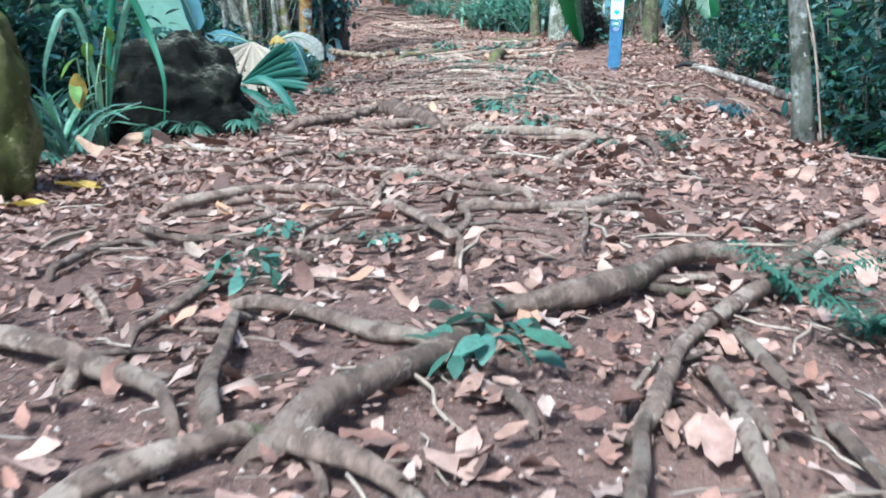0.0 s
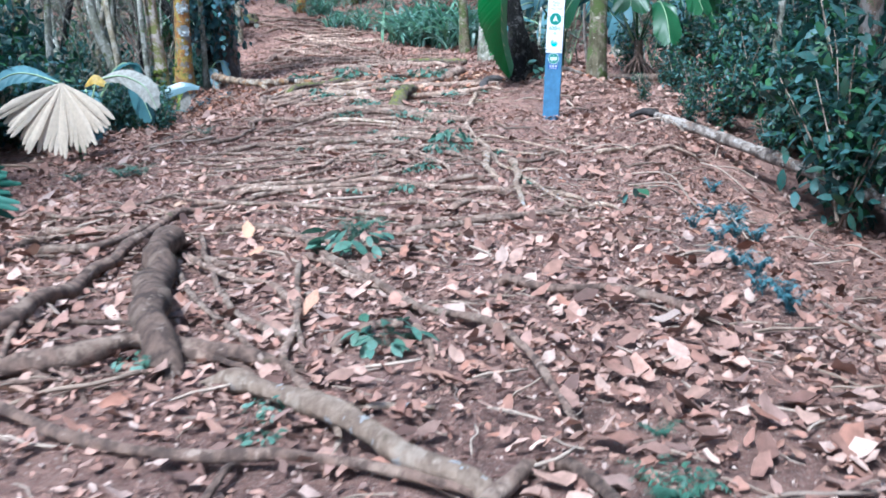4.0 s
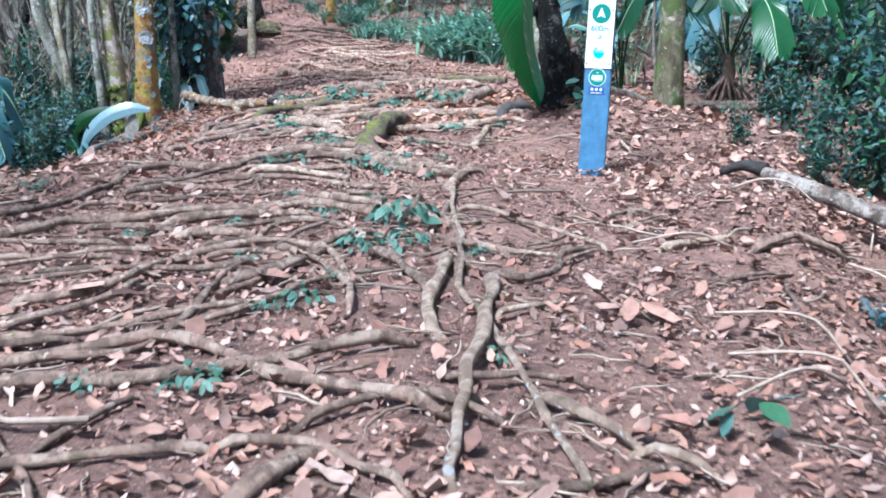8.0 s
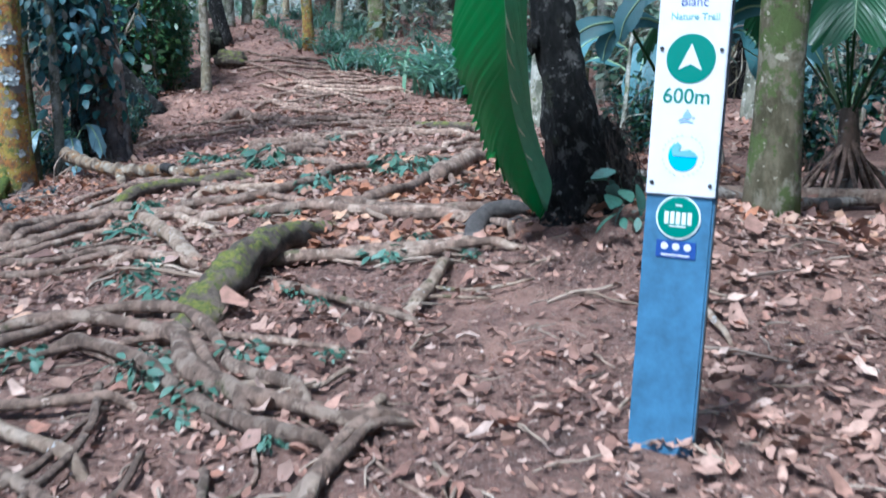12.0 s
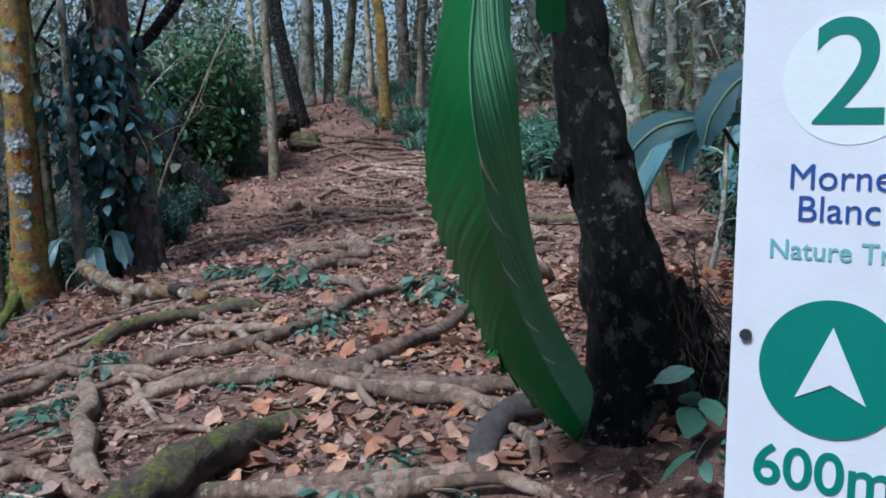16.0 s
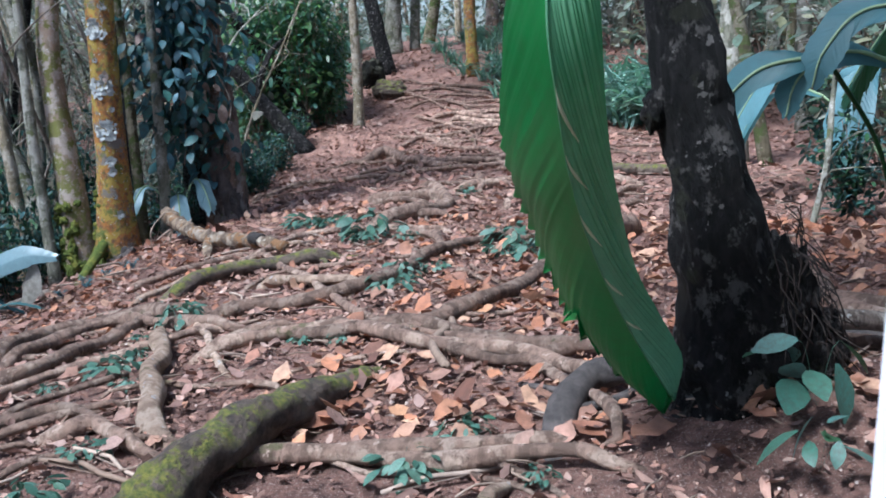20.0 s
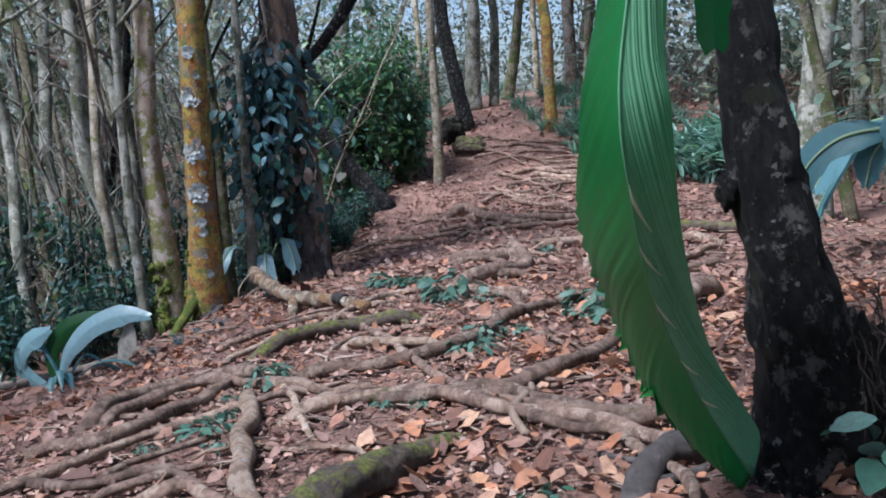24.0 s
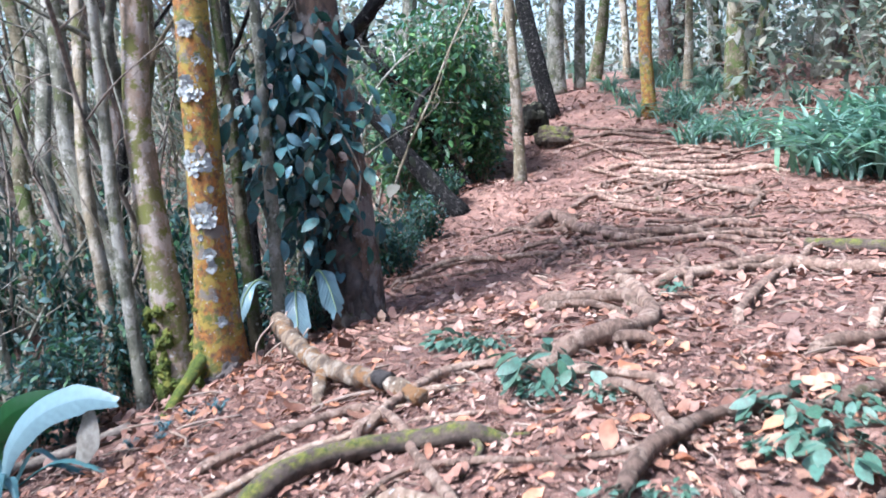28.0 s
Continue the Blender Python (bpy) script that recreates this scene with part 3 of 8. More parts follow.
root((-0.16, 2.54), (-0.20, 2.72), (-0.22, 2.94), (-0.23, 3.16), 0.022, '')
root((-0.60, 2.87), (-0.50, 2.79), (-0.40, 2.73), (-0.29, 2.64), 0.026, '')
root((-0.22, 3.27), (-0.10, 3.21), (0.05, 3.11), (0.17, 3.02), (0.30, 2.98), 0.023, '')
root((-0.40, 3.49), (-0.44, 3.27), (-0.50, 3.06), 0.017, '')
root((-0.98, 3.68), (-0.95, 3.95), (-0.86, 4.07), (-0.75, 4.03), 0.015, '')
root((-0.87, 4.26), (-0.65, 4.08), (-0.50, 4.06), (-0.33, 3.90), (-0.17, 3.82), 0.015, '')
root((-0.79, 3.47), (-0.65, 3.25), 0.013, '')
root((0.50, 2.62), (0.54, 2.53), 0.015, '')
root((-0.16, 4.01), (0.04, 3.91), (0.18, 4.01), 0.012, '')
root((-0.86, 4.64), (-0.79, 4.73), (-0.71, 4.82), (-0.65, 4.92), (-0.56, 5.03), (-0.39, 5.04), (-0.23, 5.05), 0.025, '')
root((-0.63, 4.72), (-0.54, 4.81), (-0.34, 4.81), 0.016, '')
root((-0.57, 4.20), (-0.50, 4.24), (-0.44, 4.33), (-0.35, 4.45), (-0.32, 4.55), 0.011, '')
root((-0.20, 4.13), (-0.15, 4.24), (-0.07, 4.31), (0.03, 4.38), 0.014, '')
root((-0.12, 3.96), (-0.07, 4.09), (-0.02, 4.24), 0.008, '')
root((0.08, 4.53), (0.20, 4.31), (0.28, 4.13), (0.34, 3.96), (0.39, 3.81), 0.021, '')
root((0.33, 4.64), (0.40, 4.41), (0.43, 4.22), (0.41, 4.07), (0.37, 3.94), 0.016, '')
root((0.46, 4.44), (0.58, 4.35), (0.70, 4.35), (0.81, 4.35), (0.90, 4.35), (0.95, 4.41), (1.12, 4.55), 0.021, '')
root((0.87, 4.22), (0.85, 4.01), (0.82, 3.81), 0.010, '')
root((0.07, 5.39), (0.25, 5.37), (0.39, 5.04), (0.50, 4.84), (0.67, 4.61), 0.021, '')
root((0.04, 4.68), (0.03, 5.10), (0.10, 5.31), 0.018, '')
root((-0.14, 5.64), (0.05, 5.58), 0.016, '')
root((0.46, 5.23), (0.58, 5.27), (0.69, 5.34), (0.78, 5.14), (0.87, 4.96), 0.018, '')
root((0.72, 5.53), (0.85, 5.57), (0.99, 5.63), 0.015, '')
root((-0.27, 6.45), (-0.06, 6.54), (0.17, 6.42), (0.34, 6.11), (0.47, 5.93), 0.018, '')
root((-0.59, 6.18), (-0.39, 5.95), (-0.24, 5.84), 0.016, '')
root((-0.98, 5.95), (-0.81, 6.04), (-0.69, 6.25), 0.014, '')
root((-1.59, 6.91), (-1.25, 6.73), (-0.99, 6.64), 0.016, 'p')
root((0.51, 4.04), (0.64, 3.99), (0.74, 3.92), 0.009, '')
root((-0.80, 4.52), (-0.67, 4.55), (-0.53, 4.58), (-0.33, 4.60), (-0.16, 4.60), (0.01, 4.55), 0.012, '')
root((-1.26, 5.49), (-1.16, 5.68), (-0.96, 5.76), (-0.67, 5.74), 0.014, '')
root((-0.86, 7.84), (-0.69, 7.97), (-0.56, 8.19), (-0.48, 8.58), (-0.48, 9.34), (-0.51, 10.29), (-0.47, 11.08), (-0.33, 11.36), 0.036, '')
root((-0.30, 7.90), (-0.09, 7.93), (0.07, 8.11), (0.30, 8.05), (0.52, 7.98), 0.037, '')
root((-0.33, 10.39), (-0.10, 9.11), (0.04, 8.41), (0.16, 8.03), 0.077, 'k')
root((0.50, 7.71), (0.73, 7.50), (0.92, 7.27), (1.10, 7.00), (1.26, 6.83), 0.037, 'p')
root((-0.71, 7.75), (-0.39, 7.61), (-0.04, 7.36), (0.24, 7.19), (0.51, 7.07), (0.78, 7.09), (1.03, 7.00), (1.25, 6.85), 0.019, '')
root((0.92, 5.73), (1.00, 5.99), (1.12, 6.31), (1.24, 6.66), (1.39, 6.96), 0.028, '')
root((0.51, 6.39), (0.56, 6.66), (0.60, 7.04), 0.013, '')
root((1.30, 6.47), (1.53, 6.79), 0.010, '')
root((1.52, 6.97), (1.60, 6.77), (1.57, 6.45), (1.54, 6.14), (1.49, 5.91), 0.017, '')
root((-0.34, 6.28), (-0.23, 6.30), (-0.12, 6.36), (0.03, 6.33), 0.023, '')
root((0.23, 6.30), (0.35, 6.28), (0.50, 6.34), (0.62, 6.38), 0.017, '')
root((0.25, 6.08), (0.39, 5.96), (0.50, 5.82), 0.017, '')
root((0.54, 6.10), (0.70, 6.08), 0.016, '')
root((0.82, 8.11), (0.94, 8.30), (1.11, 8.28), (1.17, 8.02), 0.020, '')
root((-0.03, 10.67), (0.32, 10.62), (0.58, 9.96), (0.81, 9.39), (0.97, 9.00), (1.16, 8.56), (1.40, 8.32), 0.021, '')
root((-0.17, 10.43), (0.09, 9.48), (0.30, 8.73), (0.56, 8.27), 0.016, '')
root((0.52, 9.54), (0.61, 8.71), (0.68, 8.14), 0.016, '')
root((-0.02, 9.82), (0.24, 9.47), (0.46, 9.35), 0.014, '')
root((1.58, 9.11), (1.76, 8.82), (2.07, 8.79), (2.29, 8.45), 0.022, '')
root((-0.67, 6.39), (-0.58, 6.45), (-0.53, 6.50), 0.020, '')
root((-0.48, 8.46), (-0.36, 7.88), 0.016, '')
root((-2.17, 12.41), (-1.32, 11.24), (-0.88, 11.33), 0.018, '')
root((-1.24, 10.43), (-0.88, 10.65), (-0.55, 10.74), 0.017, '')
root((-0.17, 12.09), (0.33, 12.19), (0.85, 12.44), (1.35, 12.07), (1.83, 11.86), 0.024, '')
root((1.12, 10.53), (1.46, 10.62), (1.83, 10.85), (2.19, 11.13), 0.020, '')
root((-0.31, 10.20), (-0.06, 9.39), (0.17, 8.77), (0.36, 8.38), (0.54, 8.00), 0.015, '')
root((-0.28, 10.19), (0.02, 9.62), (0.26, 9.25), (0.47, 9.08), (0.61, 8.58), (0.63, 8.22), (0.62, 7.99), (0.72, 7.68), (0.79, 7.47), 0.016, '')
root((0.55, 9.81), (0.80, 9.30), (1.03, 8.87), (1.17, 8.56), (1.35, 8.43), (1.48, 8.21), 0.016, '')
root((1.48, 8.18), (1.53, 7.86), (1.57, 7.52), (1.59, 7.33), 0.015, '')
root((-0.98, 10.11), (-0.73, 10.07), (-0.64, 10.36), (-0.60, 10.77), 0.029, '')
root((-1.22, 10.70), (-0.94, 10.75), (-0.71, 10.89), 0.021, '')
root((-0.41, 11.71), (0.05, 11.59), (0.46, 11.40), (0.94, 11.04), (1.37, 10.80), (1.80, 10.89), (2.26, 11.03), 0.018, '')
root((0.27, 10.44), (0.69, 10.15), (1.02, 9.89), (1.23, 10.00), 0.015, '')
root((-0.69, 14.30), (-0.55, 14.42), (-0.40, 14.70), (-0.05, 14.78), (0.25, 14.96), (0.58, 15.10), (0.87, 15.34), 0.028, '')
root((-0.24, 14.47), (0.03, 14.55), (0.35, 14.38), (0.68, 14.54), (0.98, 14.70), (1.20, 14.61), 0.020, '')
root((0.07, 12.93), (0.23, 13.02), (0.36, 13.20), (0.44, 13.52), (0.55, 13.81), (0.74, 14.00), (0.96, 14.11), (1.16, 14.00), 0.022, '')
root((0.15, 12.57), (0.22, 12.71), (0.35, 12.86), (0.43, 13.03), (0.45, 13.26), 0.017, '')
root((0.82, 12.57), (0.85, 12.78), (0.83, 13.11), (0.83, 13.41), (0.87, 13.69), 0.018, '')
root((0.90, 13.03), (0.98, 13.21), (1.08, 13.52), (1.19, 13.81), (1.27, 14.08), 0.017, '')
root((0.63, 12.37), (0.73, 12.50), (0.87, 12.64), (1.03, 12.82), (1.17, 13.02), (1.28, 13.31), (1.42, 13.41), 0.016, '')
root((0.45, 11.97), (0.61, 12.02), (0.80, 12.02), (0.98, 12.08), (1.15, 12.16), (1.33, 12.22), (1.51, 12.37), (1.67, 12.46), 0.024, '')
root((0.78, 11.48), (0.81, 11.63), (0.86, 11.78), (0.92, 11.89), 0.012, '')
root((0.41, 12.26), (0.60, 12.29), (0.74, 12.32), (0.84, 12.50), 0.014, '')
root((0.91, 15.56), (1.17, 15.34), (1.50, 15.03), (1.76, 14.75), 0.027, '')
root((1.19, 14.01), (1.38, 13.52), (1.48, 12.94), 0.016, '')
root((1.53, 13.94), (1.68, 13.51), (1.79, 13.11), 0.018, '')
root((1.87, 13.66), (1.83, 13.09), (1.82, 12.65), 0.030, 'p')
root((2.08, 13.37), (2.06, 12.83), (2.02, 12.40), (1.98, 12.13), 0.029, 'p')
root((1.97, 12.01), (1.96, 11.78), (1.96, 11.54), (1.94, 11.39), 0.019, 'p')
root((1.98, 16.72), (1.85, 16.24), (1.86, 15.15), (1.93, 14.30), (1.93, 13.42), (1.96, 13.05), (2.05, 12.84), (2.11, 12.52), (2.16, 12.24), (2.22, 11.95), (2.27, 11.67), (2.31, 11.48), 0.016, 'p')
root((2.24, 12.00), (2.34, 11.90), (2.45, 11.78), 0.020, 'p')
root((2.54, 11.71), (2.66, 11.63), 0.016, 'p')
root((2.12, 12.88), (2.38, 13.16), 0.013, 'p')
root((2.11, 13.51), (2.22, 13.46), (2.40, 13.71), (2.49, 14.10), (2.70, 14.29), 0.017, '')
root((1.88, 14.14), (2.07, 14.09), (2.15, 14.00), 0.018, '')
root((1.52, 11.72), (1.62, 11.83), (1.74, 11.92), (1.86, 11.94), (1.99, 11.86), (2.07, 11.80), 0.015, '')
root((1.44, 11.23), (1.50, 11.37), (1.56, 11.46), 0.026, '')
root((1.33, 11.56), (1.47, 11.54), (1.58, 11.52), (1.67, 11.42), (1.80, 11.35), 0.014, '')
root((0.74, 11.38), (0.85, 11.40), (0.96, 11.44), (1.08, 11.48), (1.23, 11.52), 0.017, '')
root((1.95, 12.11), (2.06, 12.13), (2.18, 12.20), (2.36, 12.20), 0.012, '')
root((2.15, 11.35), (2.30, 11.39), (2.44, 11.50), (2.59, 11.61), 0.014, '')
root((-0.78, 16.53), (-0.52, 16.88), (-0.02, 16.74), (0.22, 17.15), (0.56, 17.77), (0.98, 17.70), (1.34, 17.08), (1.64, 16.81), 0.031, '')
root((-0.85, 17.91), (-0.65, 18.76), (-0.34, 19.75), (0.05, 20.47), 0.029, '')
root((0.16, 16.76), (0.65, 16.63), (1.00, 16.73), 0.023, '')
root((-0.45, 15.72), (-0.14, 16.05), (0.23, 16.28), (0.71, 16.27), (1.19, 15.90), (1.52, 15.78), 0.020, '')
root((-0.99, 14.91), (-0.80, 15.29), (-0.70, 16.06), (-0.78, 16.79), 0.021, '')
root((-1.50, 22.20), (-0.96, 23.02), (0.05, 21.81), (1.07, 20.35), (1.94, 19.78), (2.46, 18.73), 0.027, '')
root((3.71, 14.63), (3.97, 14.83), (4.26, 14.95), 0.024, '')
root((3.11, 14.46), (3.50, 14.69), 0.020, 'p')
root((3.35, 14.01), (3.67, 14.18), (3.61, 13.80), (3.53, 13.38), 0.012, '')
root((-0.45, 15.99), (-0.26, 16.24), (-0.11, 16.51), (0.02, 16.78), (0.24, 17.00), (0.46, 17.09), (0.64, 17.27), 0.021, '')
root((0.07, 17.17), (0.26, 17.56), (0.59, 17.62), (0.89, 17.50), (1.16, 17.21), (1.42, 16.80), (1.64, 16.66), (1.87, 16.52), (1.97, 16.59), 0.033, '')
root((1.97, 16.60), (1.88, 16.33), (1.83, 15.79), 0.025, '')
root((0.26, 16.70), (0.53, 16.58), (0.77, 16.42), (1.02, 16.28), 0.027, 'p')
root((0.90, 16.85), (1.02, 16.44), (1.04, 15.87), 0.016, '')
root((-0.01, 15.93), (0.23, 15.93), (0.34, 16.24), (0.42, 16.38), 0.016, '')
root((-0.15, 15.39), (0.02, 15.49), (0.17, 15.65), (0.40, 15.70), (0.64, 15.65), (0.87, 15.54), 0.017, '')
root((0.06, 14.96), (0.29, 15.00), (0.51, 15.05), (0.73, 15.13), (0.89, 15.27), (1.10, 15.13), (1.31, 14.92), (1.51, 14.80), (1.71, 14.66), (1.80, 14.63), 0.027, '')
root((0.20, 14.69), (0.35, 14.76), (0.54, 14.84), (0.76, 14.88), (0.96, 14.92), 0.028, '')
root((0.81, 14.26), (0.81, 14.47), (0.88, 14.67), (0.97, 14.82), 0.018, '')
root((0.39, 14.30), (0.54, 14.33), (0.73, 14.30), 0.026, '')
root((0.93, 13.95), (0.97, 14.15), (1.02, 14.41), (1.11, 14.61), (1.20, 14.79), 0.014, '')
root((0.55, 13.99), (0.65, 14.10), (0.80, 14.15), (0.94, 14.13), 0.015, '')
root((0.66, 13.77), (0.75, 13.86), (0.88, 13.88), (1.02, 13.84), 0.014, '')
root((1.00, 13.95), (1.12, 13.79), (1.22, 13.69), (1.32, 13.48), (1.42, 13.29), 0.018, '')
root((0.90, 13.28), (0.99, 13.34), (1.05, 13.47), (1.09, 13.61), (1.16, 13.73), 0.024, '')
root((0.77, 13.54), (0.83, 13.61), (0.85, 13.69), 0.017, '')
root((1.49, 13.89), (1.60, 13.70), (1.69, 13.49), (1.78, 13.30), 0.018, '')
root((1.61, 13.75), (1.73, 13.77), (1.82, 13.86), (1.90, 14.02), 0.010, '')
root((1.82, 15.29), (1.81, 14.90), (1.88, 14.51), (1.92, 14.07), (1.92, 13.72), (1.93, 13.31), 0.014, '')
root((1.94, 13.89), (1.98, 13.59), (2.06, 13.54), (2.15, 13.47), (2.27, 13.54), (2.38, 13.70), (2.47, 13.95), (2.55, 14.12), (2.69, 14.29), 0.011, '')
root((1.95, 15.16), (2.12, 15.05), (2.27, 14.79), (2.40, 14.69), (2.51, 14.59), (2.64, 14.46), (2.73, 14.38), 0.015, 'p')
root((2.25, 13.93), (2.35, 14.16), (2.57, 14.38), 0.009, '')
root((1.39, 13.44), (1.50, 13.46), (1.61, 13.51), 0.012, '')
root((1.75, 14.61), (1.97, 14.63), (2.03, 14.73), 0.014, 'p')
root((1.54, 14.24), (1.69, 14.27), (1.83, 14.21), 0.017, '')
root((1.98, 14.13), (2.13, 14.04), (2.27, 14.04), (2.45, 14.05), 0.016, 'p')
root((1.16, 13.97), (1.21, 14.09), (1.28, 14.25), (1.42, 14.34), 0.023, '')
root((1.10, 15.70), (1.34, 15.64), (1.55, 15.70), 0.018, '')
root((1.50, 16.17), (1.60, 15.70), (1.62, 15.29), 0.014, '')
root((1.18, 15.87), (1.28, 15.99), (1.26, 16.30), 0.013, '')
root((1.19, 15.16), (1.47, 15.11), (1.71, 15.11), 0.012, '')
root((3.14, 14.47), (3.45, 14.65), 0.019, 'p')
root((3.53, 14.81), (3.44, 14.57), 0.012, '')
root((2.95, 14.79), (3.23, 15.08), 0.008, '')
root((-0.94, 19.52), (-0.59, 19.71), (-0.60, 21.09), (-0.28, 21.01), 0.039, '')
root((0.86, 20.37), (1.38, 20.00), (1.96, 19.61), (2.47, 19.91), (2.66, 19.09), 0.030, '')
root((2.62, 15.48), (2.71, 15.26), (2.77, 15.00), 0.009, '')
root((2.89, 15.04), (3.02, 15.00), 0.007, '')
root((-1.04, 20.20), (-0.95, 20.88), (-0.46, 20.79), (0.07, 20.55), 0.041, '')
root((0.36, 20.01), (0.68, 20.18), (0.95, 20.26), (1.33, 19.95), (1.73, 19.80), (2.12, 19.59), (2.47, 19.16), 0.037, '')
root((1.12, 18.64), (1.40, 18.64), (1.69, 18.62), (1.97, 18.65), (2.25, 18.67), 0.034, '')
root((0.80, 17.30), (0.93, 17.41), (1.07, 17.44), (1.22, 17.45), (1.44, 17.36), (1.74, 17.25), 0.017, '')
root((0.99, 17.40), (1.19, 17.05), (1.35, 16.83), (1.43, 16.75), 0.044, '')
root((0.60, 17.32), (0.89, 17.14), (1.13, 16.89), (1.32, 16.71), (1.51, 16.53), (1.68, 16.42), (1.84, 16.35), 0.031, '')
root((1.83, 16.04), (1.88, 16.22), (1.96, 16.47), (2.04, 16.54), 0.024, '')
root((1.42, 16.86), (1.58, 16.89), (1.72, 16.87), (1.80, 17.04), 0.013, 'p')
root((1.32, 18.16), (1.58, 17.95), (1.83, 17.72), (2.02, 17.57), 0.020, '')
root((-0.56, 18.96), (-0.21, 18.94), (0.07, 19.10), (0.53, 18.78), 0.024, '')
root((-0.37, 18.59), (-0.12, 18.60), (0.11, 18.75), 0.019, '')
root((0.92, 16.06), (0.97, 16.17), (0.97, 16.42), (0.99, 16.65), 0.013, '')
root((3.30, 17.63), (3.34, 17.37), 0.013, 'p')
root((2.02, 17.84), (2.14, 18.34), 0.032, 'p')
root((-1.14, 20.17), (-1.15, 20.59), (-1.01, 20.91), (-0.75, 21.02), (-0.53, 20.94), 0.056, '')
root((-0.04, 20.84), (0.12, 20.98), (0.36, 20.95), (0.63, 21.05), (0.84, 21.30), (0.88, 21.95), (0.99, 22.51), (1.22, 22.88), (1.40, 23.15), 0.042, '')
root((0.54, 20.23), (0.85, 20.10), (1.08, 20.14), (1.36, 20.21), (1.64, 20.06), (1.95, 19.87), (2.17, 19.76), (2.33, 19.73), 0.037, '')
root((1.37, 20.20), (1.49, 20.44), (1.62, 20.71), (1.73, 21.15), (1.84, 21.84), 0.045, '')
root((0.31, 20.14), (0.38, 20.35), (0.52, 20.42), 0.027, '')
root((0.55, 19.00), (0.32, 19.37), (0.10, 19.83), (-0.19, 20.36), 0.050, 'p')
root((-0.13, 20.65), (0.27, 20.06), (0.52, 19.67), 0.021, 'p')
root((-0.20, 19.01), (-0.20, 19.23), (-0.09, 19.42), (0.03, 19.62), 0.019, '')
root((-0.07, 18.85), (0.07, 19.03), (0.24, 19.20), 0.022, '')
root((0.23, 18.88), (0.33, 18.94), (0.61, 18.74), 0.036, '')
root((1.10, 18.58), (1.27, 18.60), (1.48, 18.60), (1.73, 18.59), (2.00, 18.55), (2.23, 18.54), (2.42, 18.51), 0.033, '')
root((-0.83, 21.85), (-0.69, 22.13), (-0.43, 22.37), (-0.05, 22.37), 0.058, 'm')
root((-0.11, 21.66), (0.29, 21.51), (0.58, 21.43), 0.035, 'p')
root((-0.79, 22.62), (-0.79, 23.41), (-0.63, 23.84), (-0.11, 23.62), (0.36, 23.45), (0.70, 23.31), 0.031, '')
root((-1.83, 30.34), (-0.85, 29.41), (0.01, 29.37), 0.047, '')
root((2.28, 18.86), (2.34, 19.10), (2.42, 19.13), (2.53, 19.14), 0.055, 'd')
root((3.38, 21.67), (3.44, 20.78), (3.61, 20.41), 0.044, '')
root((3.18, 19.30), (3.42, 19.39), 0.032, 'k')
root((0.24, 18.46), (0.29, 18.59), (0.38, 18.64), 0.015, '')
root((1.22, 21.72), (1.48, 21.37), 0.016, '')
root((1.95, 21.78), (2.04, 22.23), (2.16, 22.91), (2.26, 23.40), 0.083, '')
root((1.85, 22.44), (1.99, 21.88), (2.05, 21.51), 0.030, '')
root((1.40, 22.74), (1.60, 22.98), (1.88, 23.33), (2.11, 23.91), 0.036, '')
root((0.95, 25.18), (1.04, 26.46), (1.33, 28.27), 0.038, '')
root((-1.91, 30.71), (-1.13, 29.36), (-0.50, 29.21), (0.10, 29.88), (0.44, 30.06), 0.044, '')
root((-0.22, 26.46), (0.39, 24.66), 0.032, '')
root((-0.58, 25.49), (0.02, 25.25), 0.035, '')
root((-0.09, 24.20), (0.44, 24.25), 0.040, '')
root((-0.38, 26.87), (0.25, 26.98), (0.86, 27.08), (1.40, 27.18), 0.029, '')
root((1.55, 24.24), (1.85, 24.47), (2.23, 24.96), 0.038, '')
root((2.00, 21.05), (2.09, 21.53), (2.20, 21.64), 0.020, '')
root((1.83, 25.12), (2.22, 26.46), 0.039, '')
root((-1.14, 21.64), (-1.04, 21.98), (-0.93, 22.37), (-0.78, 22.65), (-0.82, 23.11), (-0.61, 23.35), 0.027, 'p')
root((-0.27, 21.60), (-0.20, 21.99), (0.09, 22.08), (0.60, 22.09), (0.85, 22.24), 0.016, '')
root((1.28, 21.83), (1.59, 21.30), 0.011, '')
root((0.64, 23.14), (0.92, 22.52), 0.020, '')
root((-3.06, 27.79), (-2.87, 28.83), (-1.95, 28.51), (-1.12, 28.21), 0.036, '')
root((-1.83, 34.68), (-0.73, 34.25), (0.49, 34.39), 0.055, '')
root((2.86, 15.03), (3.01, 15.17), (3.12, 15.16), 0.013, '')
root((3.00, 15.28), (2.99, 15.01), 0.012, '')
root((2.93, 14.79), (3.14, 15.04), (3.25, 15.11), 0.011, '')
root((-0.01, 23.97), (0.21, 24.26), (0.37, 24.79), (0.16, 25.59), (-0.24, 26.57), 0.062, '')
root((0.50, 23.21), (0.74, 22.93), (0.93, 22.51), 0.037, '')
root((0.21, 26.55), (0.68, 27.07), (1.13, 27.48), 0.051, '')
root((1.11, 27.19), (1.92, 26.86), 0.059, '')
root((-0.58, 33.59), (0.19, 32.79), (0.44, 32.52), (0.41, 31.24), 0.041, '')
root((-0.58, 25.61), (-0.20, 25.59), (0.10, 25.49), 0.068, '')
root((-0.32, 2.21), (-0.19, 2.33), (-0.07, 2.45), 0.029, '')
root((0.08, 2.38), (0.18, 2.29), (0.27, 2.20), 0.027, '')
root((0.71, 2.19), (0.76, 2.37), (0.83, 2.59), 0.018, '')
root((0.98, 2.46), (0.96, 2.19), 0.020, '')
